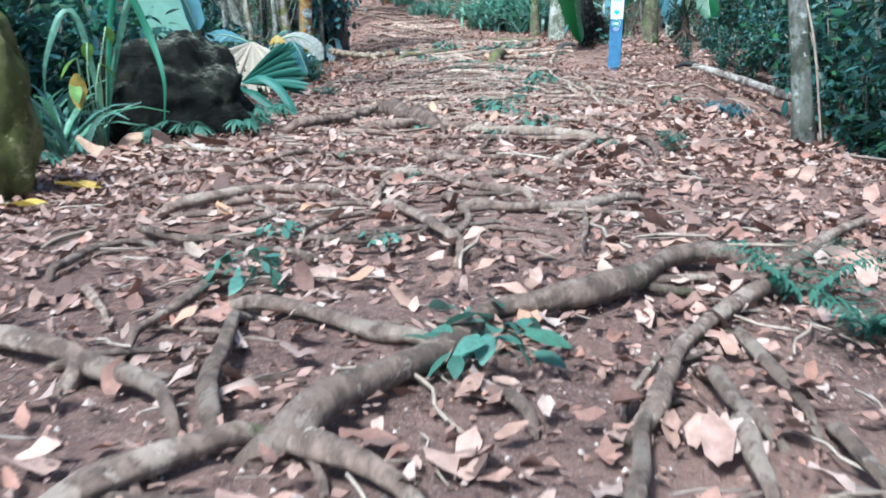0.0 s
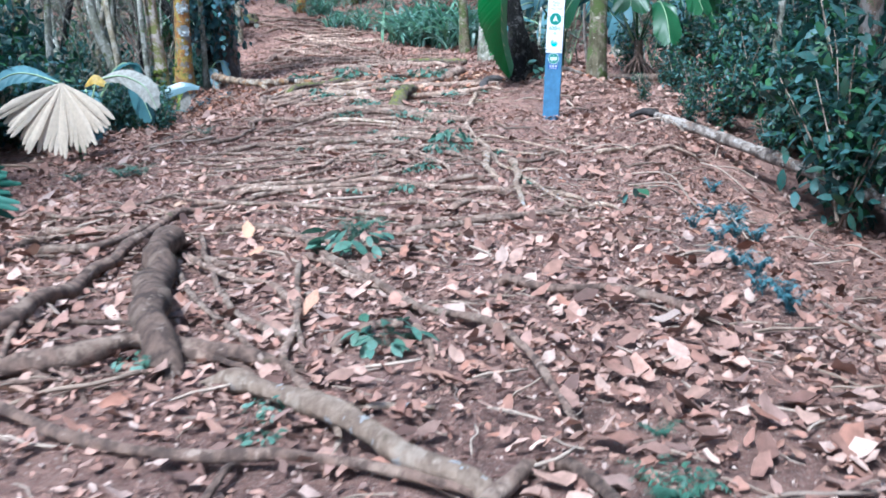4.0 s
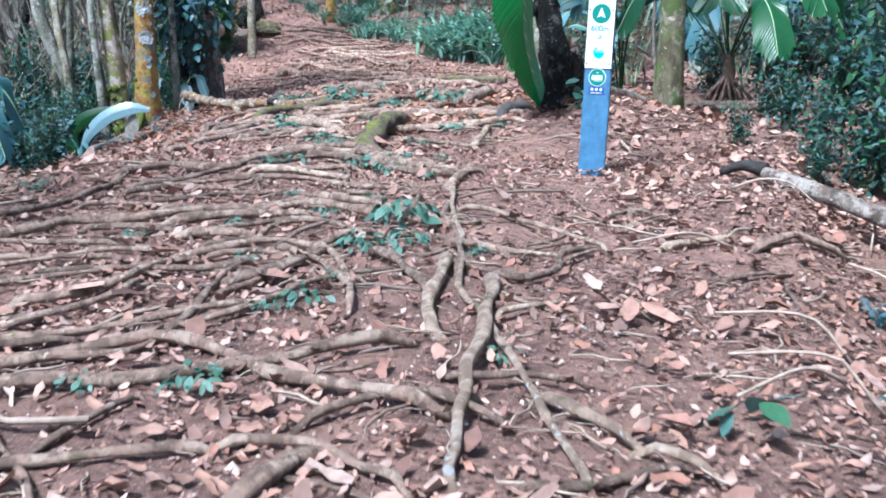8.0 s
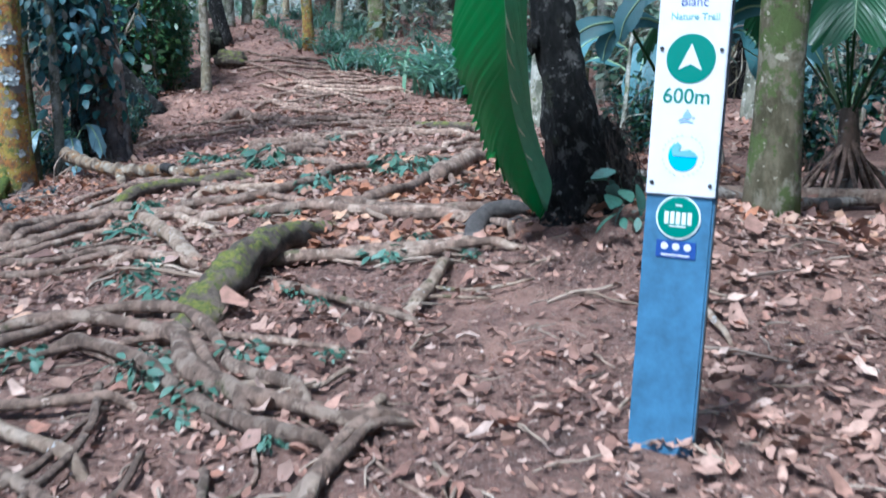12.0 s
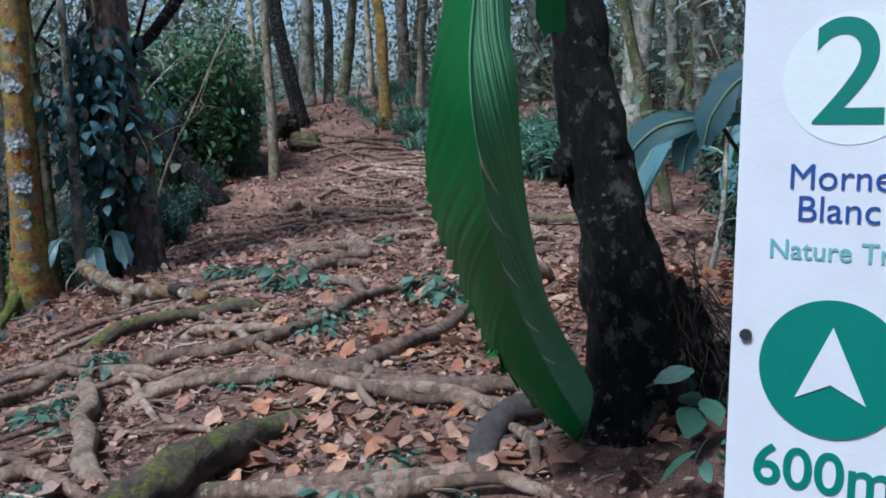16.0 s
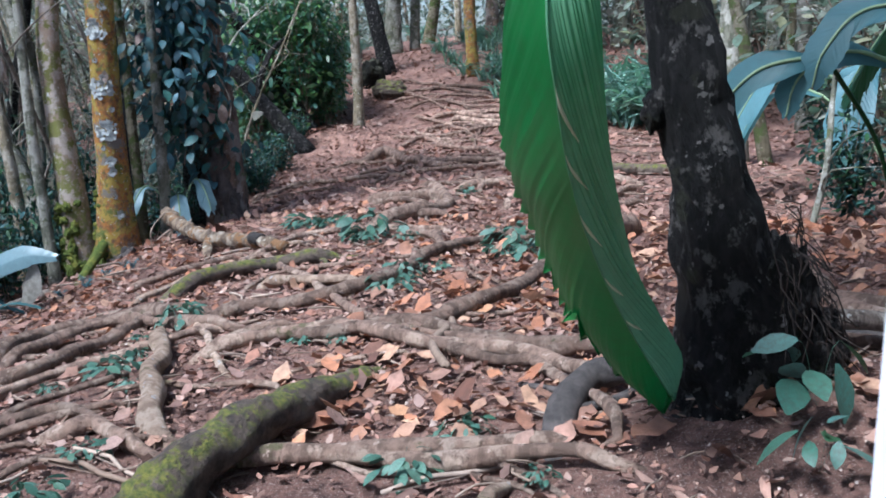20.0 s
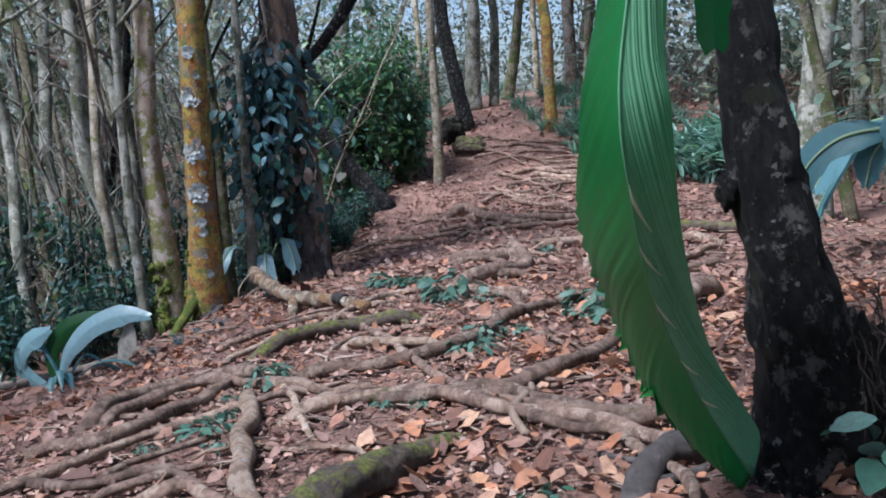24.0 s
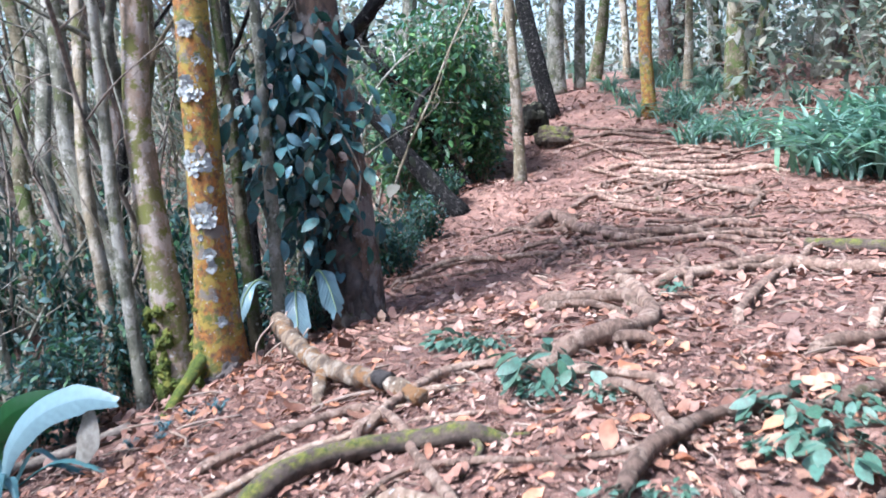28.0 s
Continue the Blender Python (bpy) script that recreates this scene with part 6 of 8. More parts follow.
palm(4.7, 25.6, ((200, 1.7, 1.25, 0.6, 0.24), (170, 1.6, 1.0, 0.7, 0.24), (240, 1.5, 1.2, 0.7, 0.22), (300, 1.5, 1.3, 0.6, 0.22), (60, 1.4, 1.4, 0.5, 0.22)), "palm with drooping blue-green pleated leaves", seed=3)
palm(6.1, 24.0, ((190, 1.5, 1.6, 0.5, 0.25), (230, 1.6, 1.3, 0.8, 0.25), (280, 1.4, 1.5, 0.6, 0.22), (140, 1.4, 1.6, 0.5, 0.22)), "palm with bluish pleated leaves behind the sign", seed=4)
palm(-4.6, 21.0, ((300, 1.2, 0.7, 0.5, 0.18), (20, 1.1, 0.9, 0.5, 0.18), (340, 1.2, 0.55, 0.5, 0.18), (250, 1.1, 0.8, 0.5, 0.18)), "low palm with bluish leaves on the slope", seed=8)
palm(-3.2, 25.9, ((300, 0.8, 0.45, 0.4, 0.12), (330, 0.7, 0.6, 0.35, 0.12), (250, 0.7, 0.55, 0.3, 0.1)), "small pale-leaved palm between the trunks", mat=M_SILVER, seed=9)
palm(-3.3, 18.2, ((330, 1.2, 0.9, 0.6, 0.2), (290, 1.1, 0.7, 0.6, 0.2), (10, 0.9, 1.0, 0.5, 0.2), (240, 1.2, 0.9, 0.6, 0.2)), "palm with broad grey-green leaves below the trail", seed=10)

def upright_fan(name, hub, a0, a1, segs, reach, droop, wide, mat, parent, label, seed=0, out=-0.25, split=0.2):
    """A fan leaf spread in an upright plane, its pleats joined but for the split tips."""
    q = np.random.RandomState(seed)
    hub = np.array(hub, float)
    for k in range(segs):
        a = radians(a0 + (a1 - a0) * k / (segs - 1))
        d = np.array([math.cos(a), out + q.normal(0, 0.05), math.sin(a)])
        l = reach * q.uniform(0.9, 1.05)
        pleated(name, [hub, hub + d * l * 0.4, hub + d * l * 0.75 - (0, 0, droop * 0.35), hub + d * l - (0, 0, droop * q.uniform(0.8, 1.2))],
                ((0, 0.012), (0.3, wide * 0.6), (1 - split, wide), (0.95, wide * 0.5), (1, 0.006)), 0.1, mat, parent, face=(0, -1, 0.1), fold=0.2, ribs=2, seed=seed + k, label=label, rib=False, grain=0.04, deep=0.0)


bx, by, bz = -2.75, 16.2, hz(-2.75, 16.2)
dp = thing("palm", pose(bx, by, bz), "young palm with a bleached dead fan leaf", "palm")
def spot(x, y, z): return (x - bx, y - by, z - bz)
upright_fan("dead_blade", spot(-2.90, 16.2, 0.56), 200, 332, 27, 0.74, 0.06, 0.046, M_DEAD, dp, "bleached dead leaf segment", 60, -0.45, 0.35)
pleated("blade", [spot(-2.62, 16.15, 0.52), spot(-2.5, 16.1, 0.60), spot(-2.38, 16.1, 0.55)], ((0, 0.02), (0.5, 0.07), (1, 0.03)), 0.1, M_YELLOW, dp, face=(0, -1, 0.6), fold=0.2, ribs=4, seed=67, rib=False, label="yellowing leaf base")
pleated("blade", [spot(-2.48, 16.2, 0.59), spot(-2.2, 16.2, 0.63), spot(-1.92, 16.1, 0.51), spot(-1.77, 16.0, 0.27)], ((0, 0.03), (0.3, 0.12), (0.7, 0.13), (1, 0.03)), 0.3, M_PALEBLADE, dp, face=(0, -0.8, 0.6), fold=0.3, ribs=6, seed=68, pitch=0.05, deep=0.008, label="silvery arching leaf")
pleated("blade", [spot(-3.0, 16.4, 0.55), spot(-3.3, 16.4, 0.66), spot(-3.55, 16.4, 0.66), spot(-3.85, 16.3, 0.5)], ((0, 0.03), (0.4, 0.13), (0.8, 0.12), (1, 0.03)), 0.3, M_PALMB, dp, face=(0, -0.8, 0.6), fold=0.3, ribs=6, seed=69, pitch=0.05, deep=0.008)
for k, (x, z) in enumerate(((-2.9, 0.5), (-2.5, 0.58), (-3.0, 0.55))):
    place("leaf_stalk", tube(spline([(0, 0, -0.1), spot((x + bx) / 2, by + 0.05, bz + (z - bz) * 0.6), spot(x, by + 0.02, z)], 0.06), 0.012, 6, 0.05, k), M_RIB, dp, "green leaf stalk")

bx, by, bz = -1.85, 10.3, hz(-1.85, 10.3)
fp = thing("palm", pose(bx, by, bz), "young palm with split green fan leaves behind the boulder", "palm")
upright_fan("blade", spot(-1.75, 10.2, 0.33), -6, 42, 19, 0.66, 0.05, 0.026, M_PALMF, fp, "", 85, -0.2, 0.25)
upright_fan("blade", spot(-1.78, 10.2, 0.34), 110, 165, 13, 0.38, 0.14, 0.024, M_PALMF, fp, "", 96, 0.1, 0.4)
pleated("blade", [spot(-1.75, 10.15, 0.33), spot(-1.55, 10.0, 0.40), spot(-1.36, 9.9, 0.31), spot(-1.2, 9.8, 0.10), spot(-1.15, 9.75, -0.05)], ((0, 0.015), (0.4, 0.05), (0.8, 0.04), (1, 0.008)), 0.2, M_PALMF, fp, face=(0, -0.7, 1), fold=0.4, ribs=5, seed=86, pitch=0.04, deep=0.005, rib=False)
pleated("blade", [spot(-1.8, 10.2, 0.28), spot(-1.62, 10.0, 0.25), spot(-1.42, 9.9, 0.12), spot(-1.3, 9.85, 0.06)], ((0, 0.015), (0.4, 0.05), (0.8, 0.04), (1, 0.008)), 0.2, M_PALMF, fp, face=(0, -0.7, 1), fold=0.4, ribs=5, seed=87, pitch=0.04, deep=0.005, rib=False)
for k, (x, z) in enumerate(((-1.75, 0.33), (-1.8, 0.3))):
    place("leaf_stalk", tube(spline([(0, 0, -0.1), spot(x, by, z)], 0.06), 0.011, 6, 0.05, k), M_RIB, fp, "green leaf stalk")

bx, by, bz = -2.44, 10.0, hz(-2.44, 10.0)
tp = thing("palm", pose(bx, by, bz), "young palm with a tall upright pleated leaf behind the boulder", "palm")
pleated("blade", [spot(-2.24, 10.0, 0.50), spot(-2.36, 10.0, 0.85), spot(-2.46, 10.0, 1.15), spot(-2.55, 10.0, 1.6), spot(-2.62, 10.05, 2.0)], ((0, 0.03), (0.25, 0.16), (0.55, 0.2), (0.85, 0.15), (1, 0.02)), 0.12, M_MINT, tp, face=(0.1, -1, 0), fold=0.25, seed=4, ribs=7, pitch=0.035, deep=0.005, slant_k=-1.2, rib=False)
pleated("blade", [spot(-2.40, 10.3, 1.3), spot(-2.30, 10.3, 1.15), spot(-2.18, 10.25, 0.85)], ((0, 0.03), (0.4, 0.13), (0.8, 0.11), (1, 0.03)), 0.1, M_PALMB, tp, face=(0, -1, 0.3), fold=0.2, seed=5, ribs=5, pitch=0.04, deep=0.005, slant_k=0.5)
pleated("blade", [spot(-2.95, 10.1, 0.4), spot(-3.05, 10.1, 1.0), spot(-3.15, 10.1, 1.6)], ((0, 0.12), (0.5, 0.2), (1, 0.05)), 0.2, M_PALMG, tp, face=(0, -1, 0.2), fold=0.2, seed=6, ribs=5, pitch=0.045, deep=0.006, slant_k=2.0, rib=False)
place("leaf_stalk", tube(spline([(0, 0, -0.15), spot(-2.36, 10.02, 0.2), spot(-2.24, 10.0, 0.52)], 0.06), 0.014, 6, 0.05), M_RIB, tp, "green leaf stalk")
place("leaf_stalk", tube(spline([(0, 0, -0.15), spot(-2.7, 10.1, 0.1), spot(-2.95, 10.1, 0.42)], 0.06), 0.012, 6, 0.05), M_RIB, tp, "green leaf stalk")

# the long strap leaves and pale seedlings beside the boulder
bx, by, bz = -2.15, 7.45, hz(-2.15, 7.45)
sp = thing("strap_plant", pose(bx, by, bz), "plant with long arching strap leaves over the boulder", "plant")
for k, pts in enumerate((((-2.1, 7.45, 0.5), (-2.0, 7.4, 1.05), (-1.87, 7.3, 1.2), (-1.73, 7.3, 0.88), (-1.62, 7.2, 0.57), (-1.64, 7.2, 0.27)),
                         ((-2.15, 7.4, 0.4), (-2.2, 7.3, 0.95), (-2.3, 7.25, 1.0), (-2.42, 7.2, 0.7), (-2.45, 7.2, 0.45)),
                         ((-2.12, 7.5, 0.4), (-1.95, 7.45, 0.95), (-1.8, 7.4, 1.25), (-1.68, 7.35, 1.5)))):
    pleated("strap_leaf", [(0, 0, 0.0), spot(*pts[0])] + [spot(*p) for p in pts[1:]], ((0, 0.008), (0.3, 0.02), (0.7, 0.026), (1, 0.003)), 0.0, M_STRAP if k else M_PALMG, sp, face=(0, -1, 0.2), fold=0.3, ribs=2, seed=40 + k, rib=False, deep=0.0)
for k, (x, y, z, yaw, l) in enumerate(((-2.12, 7.2, 0.82, 0.4, 0.16), (-2.2, 7.2, 0.72, 2.2, 0.18), (-2.05, 7.2, 0.68, -0.9, 0.15), (-2.22, 7.15, 0.56, 3.6, 0.17), (-2.0, 7.25, 0.92, 0.0, 0.14))):
    v, f = blade(6, l, l * 0.5, droop=l * 0.4, fold=0.15)
    place("leaf", (v @ rot(yaw, -0.5).T + spot(x, y, z), f), M_LIME, sp, "pale yellow-green leaf")
    place("leaf_stalk", tube(spline([(0, -0.02, -0.05), spot(x * 0.5 + bx * 0.5, y, bz + (z - bz) * 0.6), spot(x, y, z)], 0.08), 0.005, 5, 0.1, k), M_RIB, sp, "green leaf stalk")
v, f = blade(6, 0.24, 0.12, droop=0.05, fold=0.3)
place("dead_leaf", (v @ rot(0.3, -1.3).T + spot(-2.18, 7.1, 0.62), f), M_YELLOW, sp, "hanging orange dead leaf")

# curled leaves of the low palm at the trail's lower edge
cp = thing("palm", pose(-3.75, 22.8, hz(-3.75, 22.8)), "low palm with curled dark and bleached leaves by the trail", "palm")
pleated("blade", [(-0.10, 0.0, -0.06), (-0.40, -0.04, 0.14), (-0.36, -0.04, 0.38), (-0.06, 0.0, 0.56)], ((0, 0.04), (0.35, 0.10), (0.75, 0.11), (1, 0.03)), 0.1, M_SILVER, cp, face=(-0.2, -1, 0.2), fold=0.2, ribs=6, seed=22, slant_k=0.6, rib=False, label="silvery blade of a curled leaf")
pleated("blade", [(-0.05, 0.03, -0.02), (-0.10, 0.03, 0.30), (0.10, 0.03, 0.55), (0.45, 0.08, 0.66), (0.68, 0.10, 0.68)], ((0, 0.06), (0.35, 0.10), (0.7, 0.09), (1, 0.02)), 0.15, M_DARKP, cp, face=(0.1, -1, 0.2), fold=0.2, ribs=6, seed=21, slant_k=0.6, rib=False, label="dark green blade of a curled leaf")
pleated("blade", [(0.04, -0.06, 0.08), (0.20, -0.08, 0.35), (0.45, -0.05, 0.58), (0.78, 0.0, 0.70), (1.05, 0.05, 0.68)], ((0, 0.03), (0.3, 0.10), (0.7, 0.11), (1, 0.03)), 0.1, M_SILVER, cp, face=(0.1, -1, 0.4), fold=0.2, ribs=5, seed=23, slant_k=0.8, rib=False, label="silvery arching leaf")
pleated("blade", [(0.80, 0.06, 0.66), (0.80, 0.02, 0.48), (0.72, 0.0, 0.26)], ((0, 0.04), (0.5, 0.11), (1, 0.06)), 0.35, M_PALEBLADE, cp, face=(0, -1, 0.2), fold=0.15, ribs=6, seed=25, slant_k=0.5, rib=False, label="bleached hanging leaf end")
pleated("blade", [(-0.38, -0.32, 0.20), (-0.52, -0.42, 0.08), (-0.66, -0.5, -0.02), (-0.80, -0.58, -0.16)], ((0, 0.08), (0.4, 0.22), (0.8, 0.26), (1, 0.12)), 0.2, M_PALEBLADE, cp, face=(0, -0.8, 1), fold=0.1, ribs=7, seed=26, slant_k=0.8, rib=False, label="bleached papery dead leaf")
for k, (ex, ey, ez) in enumerate(((0.34, -0.2, 0.0), (0.30, -0.32, 0.05), (0.6, 0.05, 0.16), (-0.5, 0.1, 0.3), (0.9, 0.1, 0.06), (0.16, -0.35, -0.02), (1.2, 0.0, 0.12))):
    pleated("blade", [(0.05, 0, 0.02), (ex * 0.5, ey * 0.5, ez + 0.16), (ex, ey, ez)], ((0, 0.02), (0.5, 0.04), (1, 0.006)), 0.0, M_PALMB, cp, face=(0, 0, 1), fold=0.3, ribs=3, seed=30 + k, rib=False)


# ---- boulder, logs, stump ----
def rock(x, y, sx, sy, sz, label, mat, seed=0):
    bm = bmesh.new()
    bmesh.ops.create_icosphere(bm, subdivisions=5, radius=1)
    for q in bm.verts:
        c = q.co.copy()
        k = 1 + 0.3 * noise.noise(c * 1.3 + Vector((seed, 0, 0))) + 0.14 * noise.noise(c * 3.4) + 0.06 * noise.noise(c * 8) + 0.025 * noise.noise(c * 19)
        q.co = Vector((c.x * sx * k, c.y * sy * k, c.z * sz * k))
    me = bpy.data.meshes.new("boulder")
    bm.to_mesh(me)
    bm.free()
    for q in me.polygons:
        q.use_smooth = True
    me.materials.append(mat)
    ob = new("boulder", me)
    ob.matrix_world = pose(x, y, hz(x, y) + sz * 0.55, 0, 4, 12)
    return tagged(ob, label, "boulder")


rock(-1.80, 7.98, 0.58, 0.44, 0.49, "dark boulder with pale patches on its upward faces beside the trail", M_ROCK, 3)
rock(-2.08, 5.2, 0.38, 0.36, 0.62, "mossy yellow-olive rock at the trail edge", M_STUMP, 8)
rock(-3.95, 37.0, 0.4, 0.35, 0.24, "mossy mound beside the far trail", M_ROOTM, 12)
rock(-4.75, 38.2, 0.3, 0.3, 0.4, "dark rock beside the far trail", M_ROCK, 15)


arch = spline([(1.42, 19.9, 0.02), (1.30, 19.4, 0.11), (1.20, 18.9, 0.18), (1.11, 18.5, 0.18), (1.05, 18.2, 0.12), (1.0, 17.9, 0.02), (0.98, 17.65, -0.1)], 0.04)
tagged(place("root", tube(arch, np.interp(np.linspace(0, 1, len(arch)), (0, 0.5, 1), (0.05, 0.085, 0.125)), 22, 0.22, 4), M_ROOTM), "thick arched root with yellow-green moss on top", "root", "roots over the trail")
bank = spline([(4.12, 16.06, 0.03), (4.6, 15.5, -0.12), (5.4, 14.5, -0.43), (6.6, 13.0, -0.9), (7.1, 12.4, -1.1)], 0.05)
tagged(place("log", tube(bank, np.linspace(0.058, 0.085, len(bank)), 16, 0.16, 75), M_LOGP), "pale weathered fallen log lying down the bank", "log")
log(((4.13, 16.09, 0.10), (4.0, 16.2, 0.12), (3.86, 16.3, 0.05)), 0.06, 0.025, M_CHAR, "charred broken end of the fallen log", "log_stub")
lx, ly, zb = -2.2, 24.3, hz(-2.2, 24.3)
lc = thing("log", pose(lx, ly, zb), "crooked lichened yellow-tan log with an orange broken end", "log")
ln = spline([(-2.82, 24.94, 0.08), (-2.76, 24.88, 0.06), (-2.5, 24.6, 0.025), (-2.08, 24.18, -0.01), (-1.70, 23.83, -0.01), (-1.32, 23.57, 0.01), (-1.02, 23.4, 0.03), (-0.64, 23.12, 0.03)], 0.03) - (lx, ly, zb)
place("log_body", tube(ln, np.interp(np.linspace(0, 1, len(ln)), (0, 0.03, 0.12, 0.4, 0.8, 1), (0.05, 0.085, 0.075, 0.068, 0.062, 0.05)), 18, 0.26, 4), M_LOGT, lc)
place("stub", tube(spline([(-1.72, 23.82, -0.02), (-1.62, 23.60, -0.05), (-1.52, 23.40, -0.12), (-1.48, 23.30, -0.2)], 0.03) - (lx, ly, zb), 0.045, 12, 0.25, 6), M_LOGT, lc, "stub branch")
place("knot", tube(spline([(-1.06, 23.40, 0.05), (-1.0, 23.36, 0.055), (-0.96, 23.34, 0.05)], 0.02) - (lx, ly, zb), 0.06, 12, 0.3, 8), M_CHAR, lc, "dark rotted knot")
for k in range(7):
    q0 = np.array([rng.uniform(-0.7, -0.2), rng.uniform(0.2, 0.7), rng.uniform(0.1, 0.4)])
    place("twig", tube(spline([q0, q0 + (rng.normal(0, 0.1), rng.normal(0, 0.08), -0.15), q0 + (rng.normal(0, 0.2), -0.1, -0.4)], 0.06), 0.008, 5, 0.2, k), M_TWIG, lc, "thin dead twig")
log(((3.2, 19.2, 0.14), (3.6, 19.42, 0.11), (4.0, 19.6, 0.07), (4.5, 19.95, 0.05), (5.2, 20.3, 0.04), (5.9, 20.45, 0.07), (6.8, 20.6, 0.1)), 0.04, 0.034, M_LOGP, "long pale branch lying behind the sign", "branch")
log(((3.2, 21.0, 0.05), (3.8, 20.5, 0.06), (4.6, 20.3, 0.07), (5.6, 20.0, 0.06)), 0.055, 0.06, M_ROOT, "grey log lying in the leaf litter")
log(((3.3, 19.55, 0.04), (3.9, 19.9, 0.05), (4.7, 20.0, 0.04)), 0.05, 0.045, M_ROOTD, "dark fallen branch in the leaf litter", "branch")
log(((1.25, 28.3, 0.04), (1.8, 28.0, 0.05), (2.6, 27.6, 0.05)), 0.075, 0.07, M_ROOTM, "mossy green fallen log at the trail edge")
rs = np.random.RandomState(63)
for k in range(16):
    x, y, l = rs.uniform(-7.8, -4.9), rs.uniform(24.8, 29.5), rs.uniform(0.9, 1.9)
    d = rs.choice((-1, 1)) * rs.uniform(0.4, 0.9)
    log(((x, y, -0.05), (x + d * l * 0.4, y + 0.1, l * 0.42), (x + d * l * 0.75, y + 0.16, l * 0.9), (x + d * l, y + 0.2, l * 1.45)), rs.uniform(0.012, 0.03), 0.008, (M_LOG, M_BARK, M_BARKT)[k % 3], "thin dead branch leaning among the stems", "branch")
log(((-5.6, 26.9, 0.7), (-6.6, 27.6, 0.85), (-8.4, 28.8, 0.8)), 0.022, 0.02, M_LOG, "pale fallen branch caught between stems", "branch")
log(((-5.4, 26.2, 0.55), (-6.4, 26.6, 0.75), (-7.9, 27.0, 0.7)), 0.018, 0.016, M_LOG, "pale fallen branch caught between stems", "branch")
log(((-6.2, 25.5, 0.35), (-7.3, 27.4, 0.6), (-8.6, 29.5, 0.9)), 0.03, 0.02, M_BARK, "grey fallen branch on the slope", "branch")
log(((-3.6, 23.9, 0.02), (-3.9, 23.2, 0.05), (-4.4, 22.4, 0.08)), 0.05, 0.05, M_LOG, "pale weathered log below the trail")
for k in range(14):
    x, y, a = rng.uniform(3.3, 5.5), rng.uniform(11, 16), rng.uniform(0, 6.28)
    log(((x, y, 0.02), (x + 0.25 * math.cos(a), y + 0.25 * math.sin(a), 0.1), (x + 0.6 * math.cos(a), y + 0.6 * math.sin(a), 0.03)), 0.009, 0.006, M_TWIG, "thin dead branch on the bank", "branch", 6)


# ---- shrubs and the small plants ----
def shrub_mesh(n, tall, spread, leaf, wide, mat, seed, name):
    rs = np.random.RandomState(seed)
    stems, T, A = [], [], []
    for k in range(9):
        a, lean = rs.uniform(0, 6.28), rs.uniform(0.15, 0.8) * spread
        h = tall * rs.uniform(0.6, 1.0)
        p = spline([(rs.normal(0, 0.05), rs.normal(0, 0.05), -0.05), (math.cos(a) * lean * 0.4, math.sin(a) * lean * 0.4, h * 0.5), (math.cos(a) * lean, math.sin(a) * lean, h)], 0.12)
        stems.append(tube(p, np.linspace(0.016, 0.005, len(p)), 5, 0.1, k))
        for _ in range(n // 9):
            q = p[int(len(p) * rs.uniform(0.25, 0.999))] + rs.normal(0, 1, 3) * (spread * 0.2, spread * 0.2, tall * 0.09)
            T.append(q)
            A.append(rs.uniform(0, 6.28))
    A = np.array(A)
    v, f = blade(3, leaf, leaf * wide, droop=leaf * 0.22, fold=0.15)
    R = rot(A, rs.normal(-0.15, 0.5, len(A)), rs.normal(0, 0.45, len(A))) * rs.uniform(0.6, 1.3, len(A))[:, None, None]
    return mesh_from("branchwork", *soup(*stems), M_TWIG), mesh_from("foliage", *many(v, f, R, np.array(T)), mat)


SHRUBS = {"dark": [shrub_mesh(700, 1.7, 0.85, 0.165, 0.44, M_SHRUB, 400 + k, "shrub") for k in range(4)],
          "green": [shrub_mesh(1300, 2.3, 0.95, 0.14, 0.45, M_BUSH, 410 + k, "shrub") for k in range(3)],
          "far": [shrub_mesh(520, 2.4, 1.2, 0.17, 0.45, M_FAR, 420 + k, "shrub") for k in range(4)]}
shrub_k = [0]


def shrub(x, y, kind="dark", s=1.0, sz=1.0, label="leafy forest shrub with glossy blue-green leaves"):
    shrub_k[0] += 1
    t = thing("shrub", Matrix.LocRotScale((x, y, hz(x, y)), Euler((0, 0, shrub_k[0] * 2.1)), (s, s, s * sz)), label, "shrub", "undergrowth")
    for nm, me in zip(("branchwork", "foliage"), SHRUBS[kind][shrub_k[0] % len(SHRUBS[kind])]):
        o = new(nm, me)
        o.parent = t
    return t


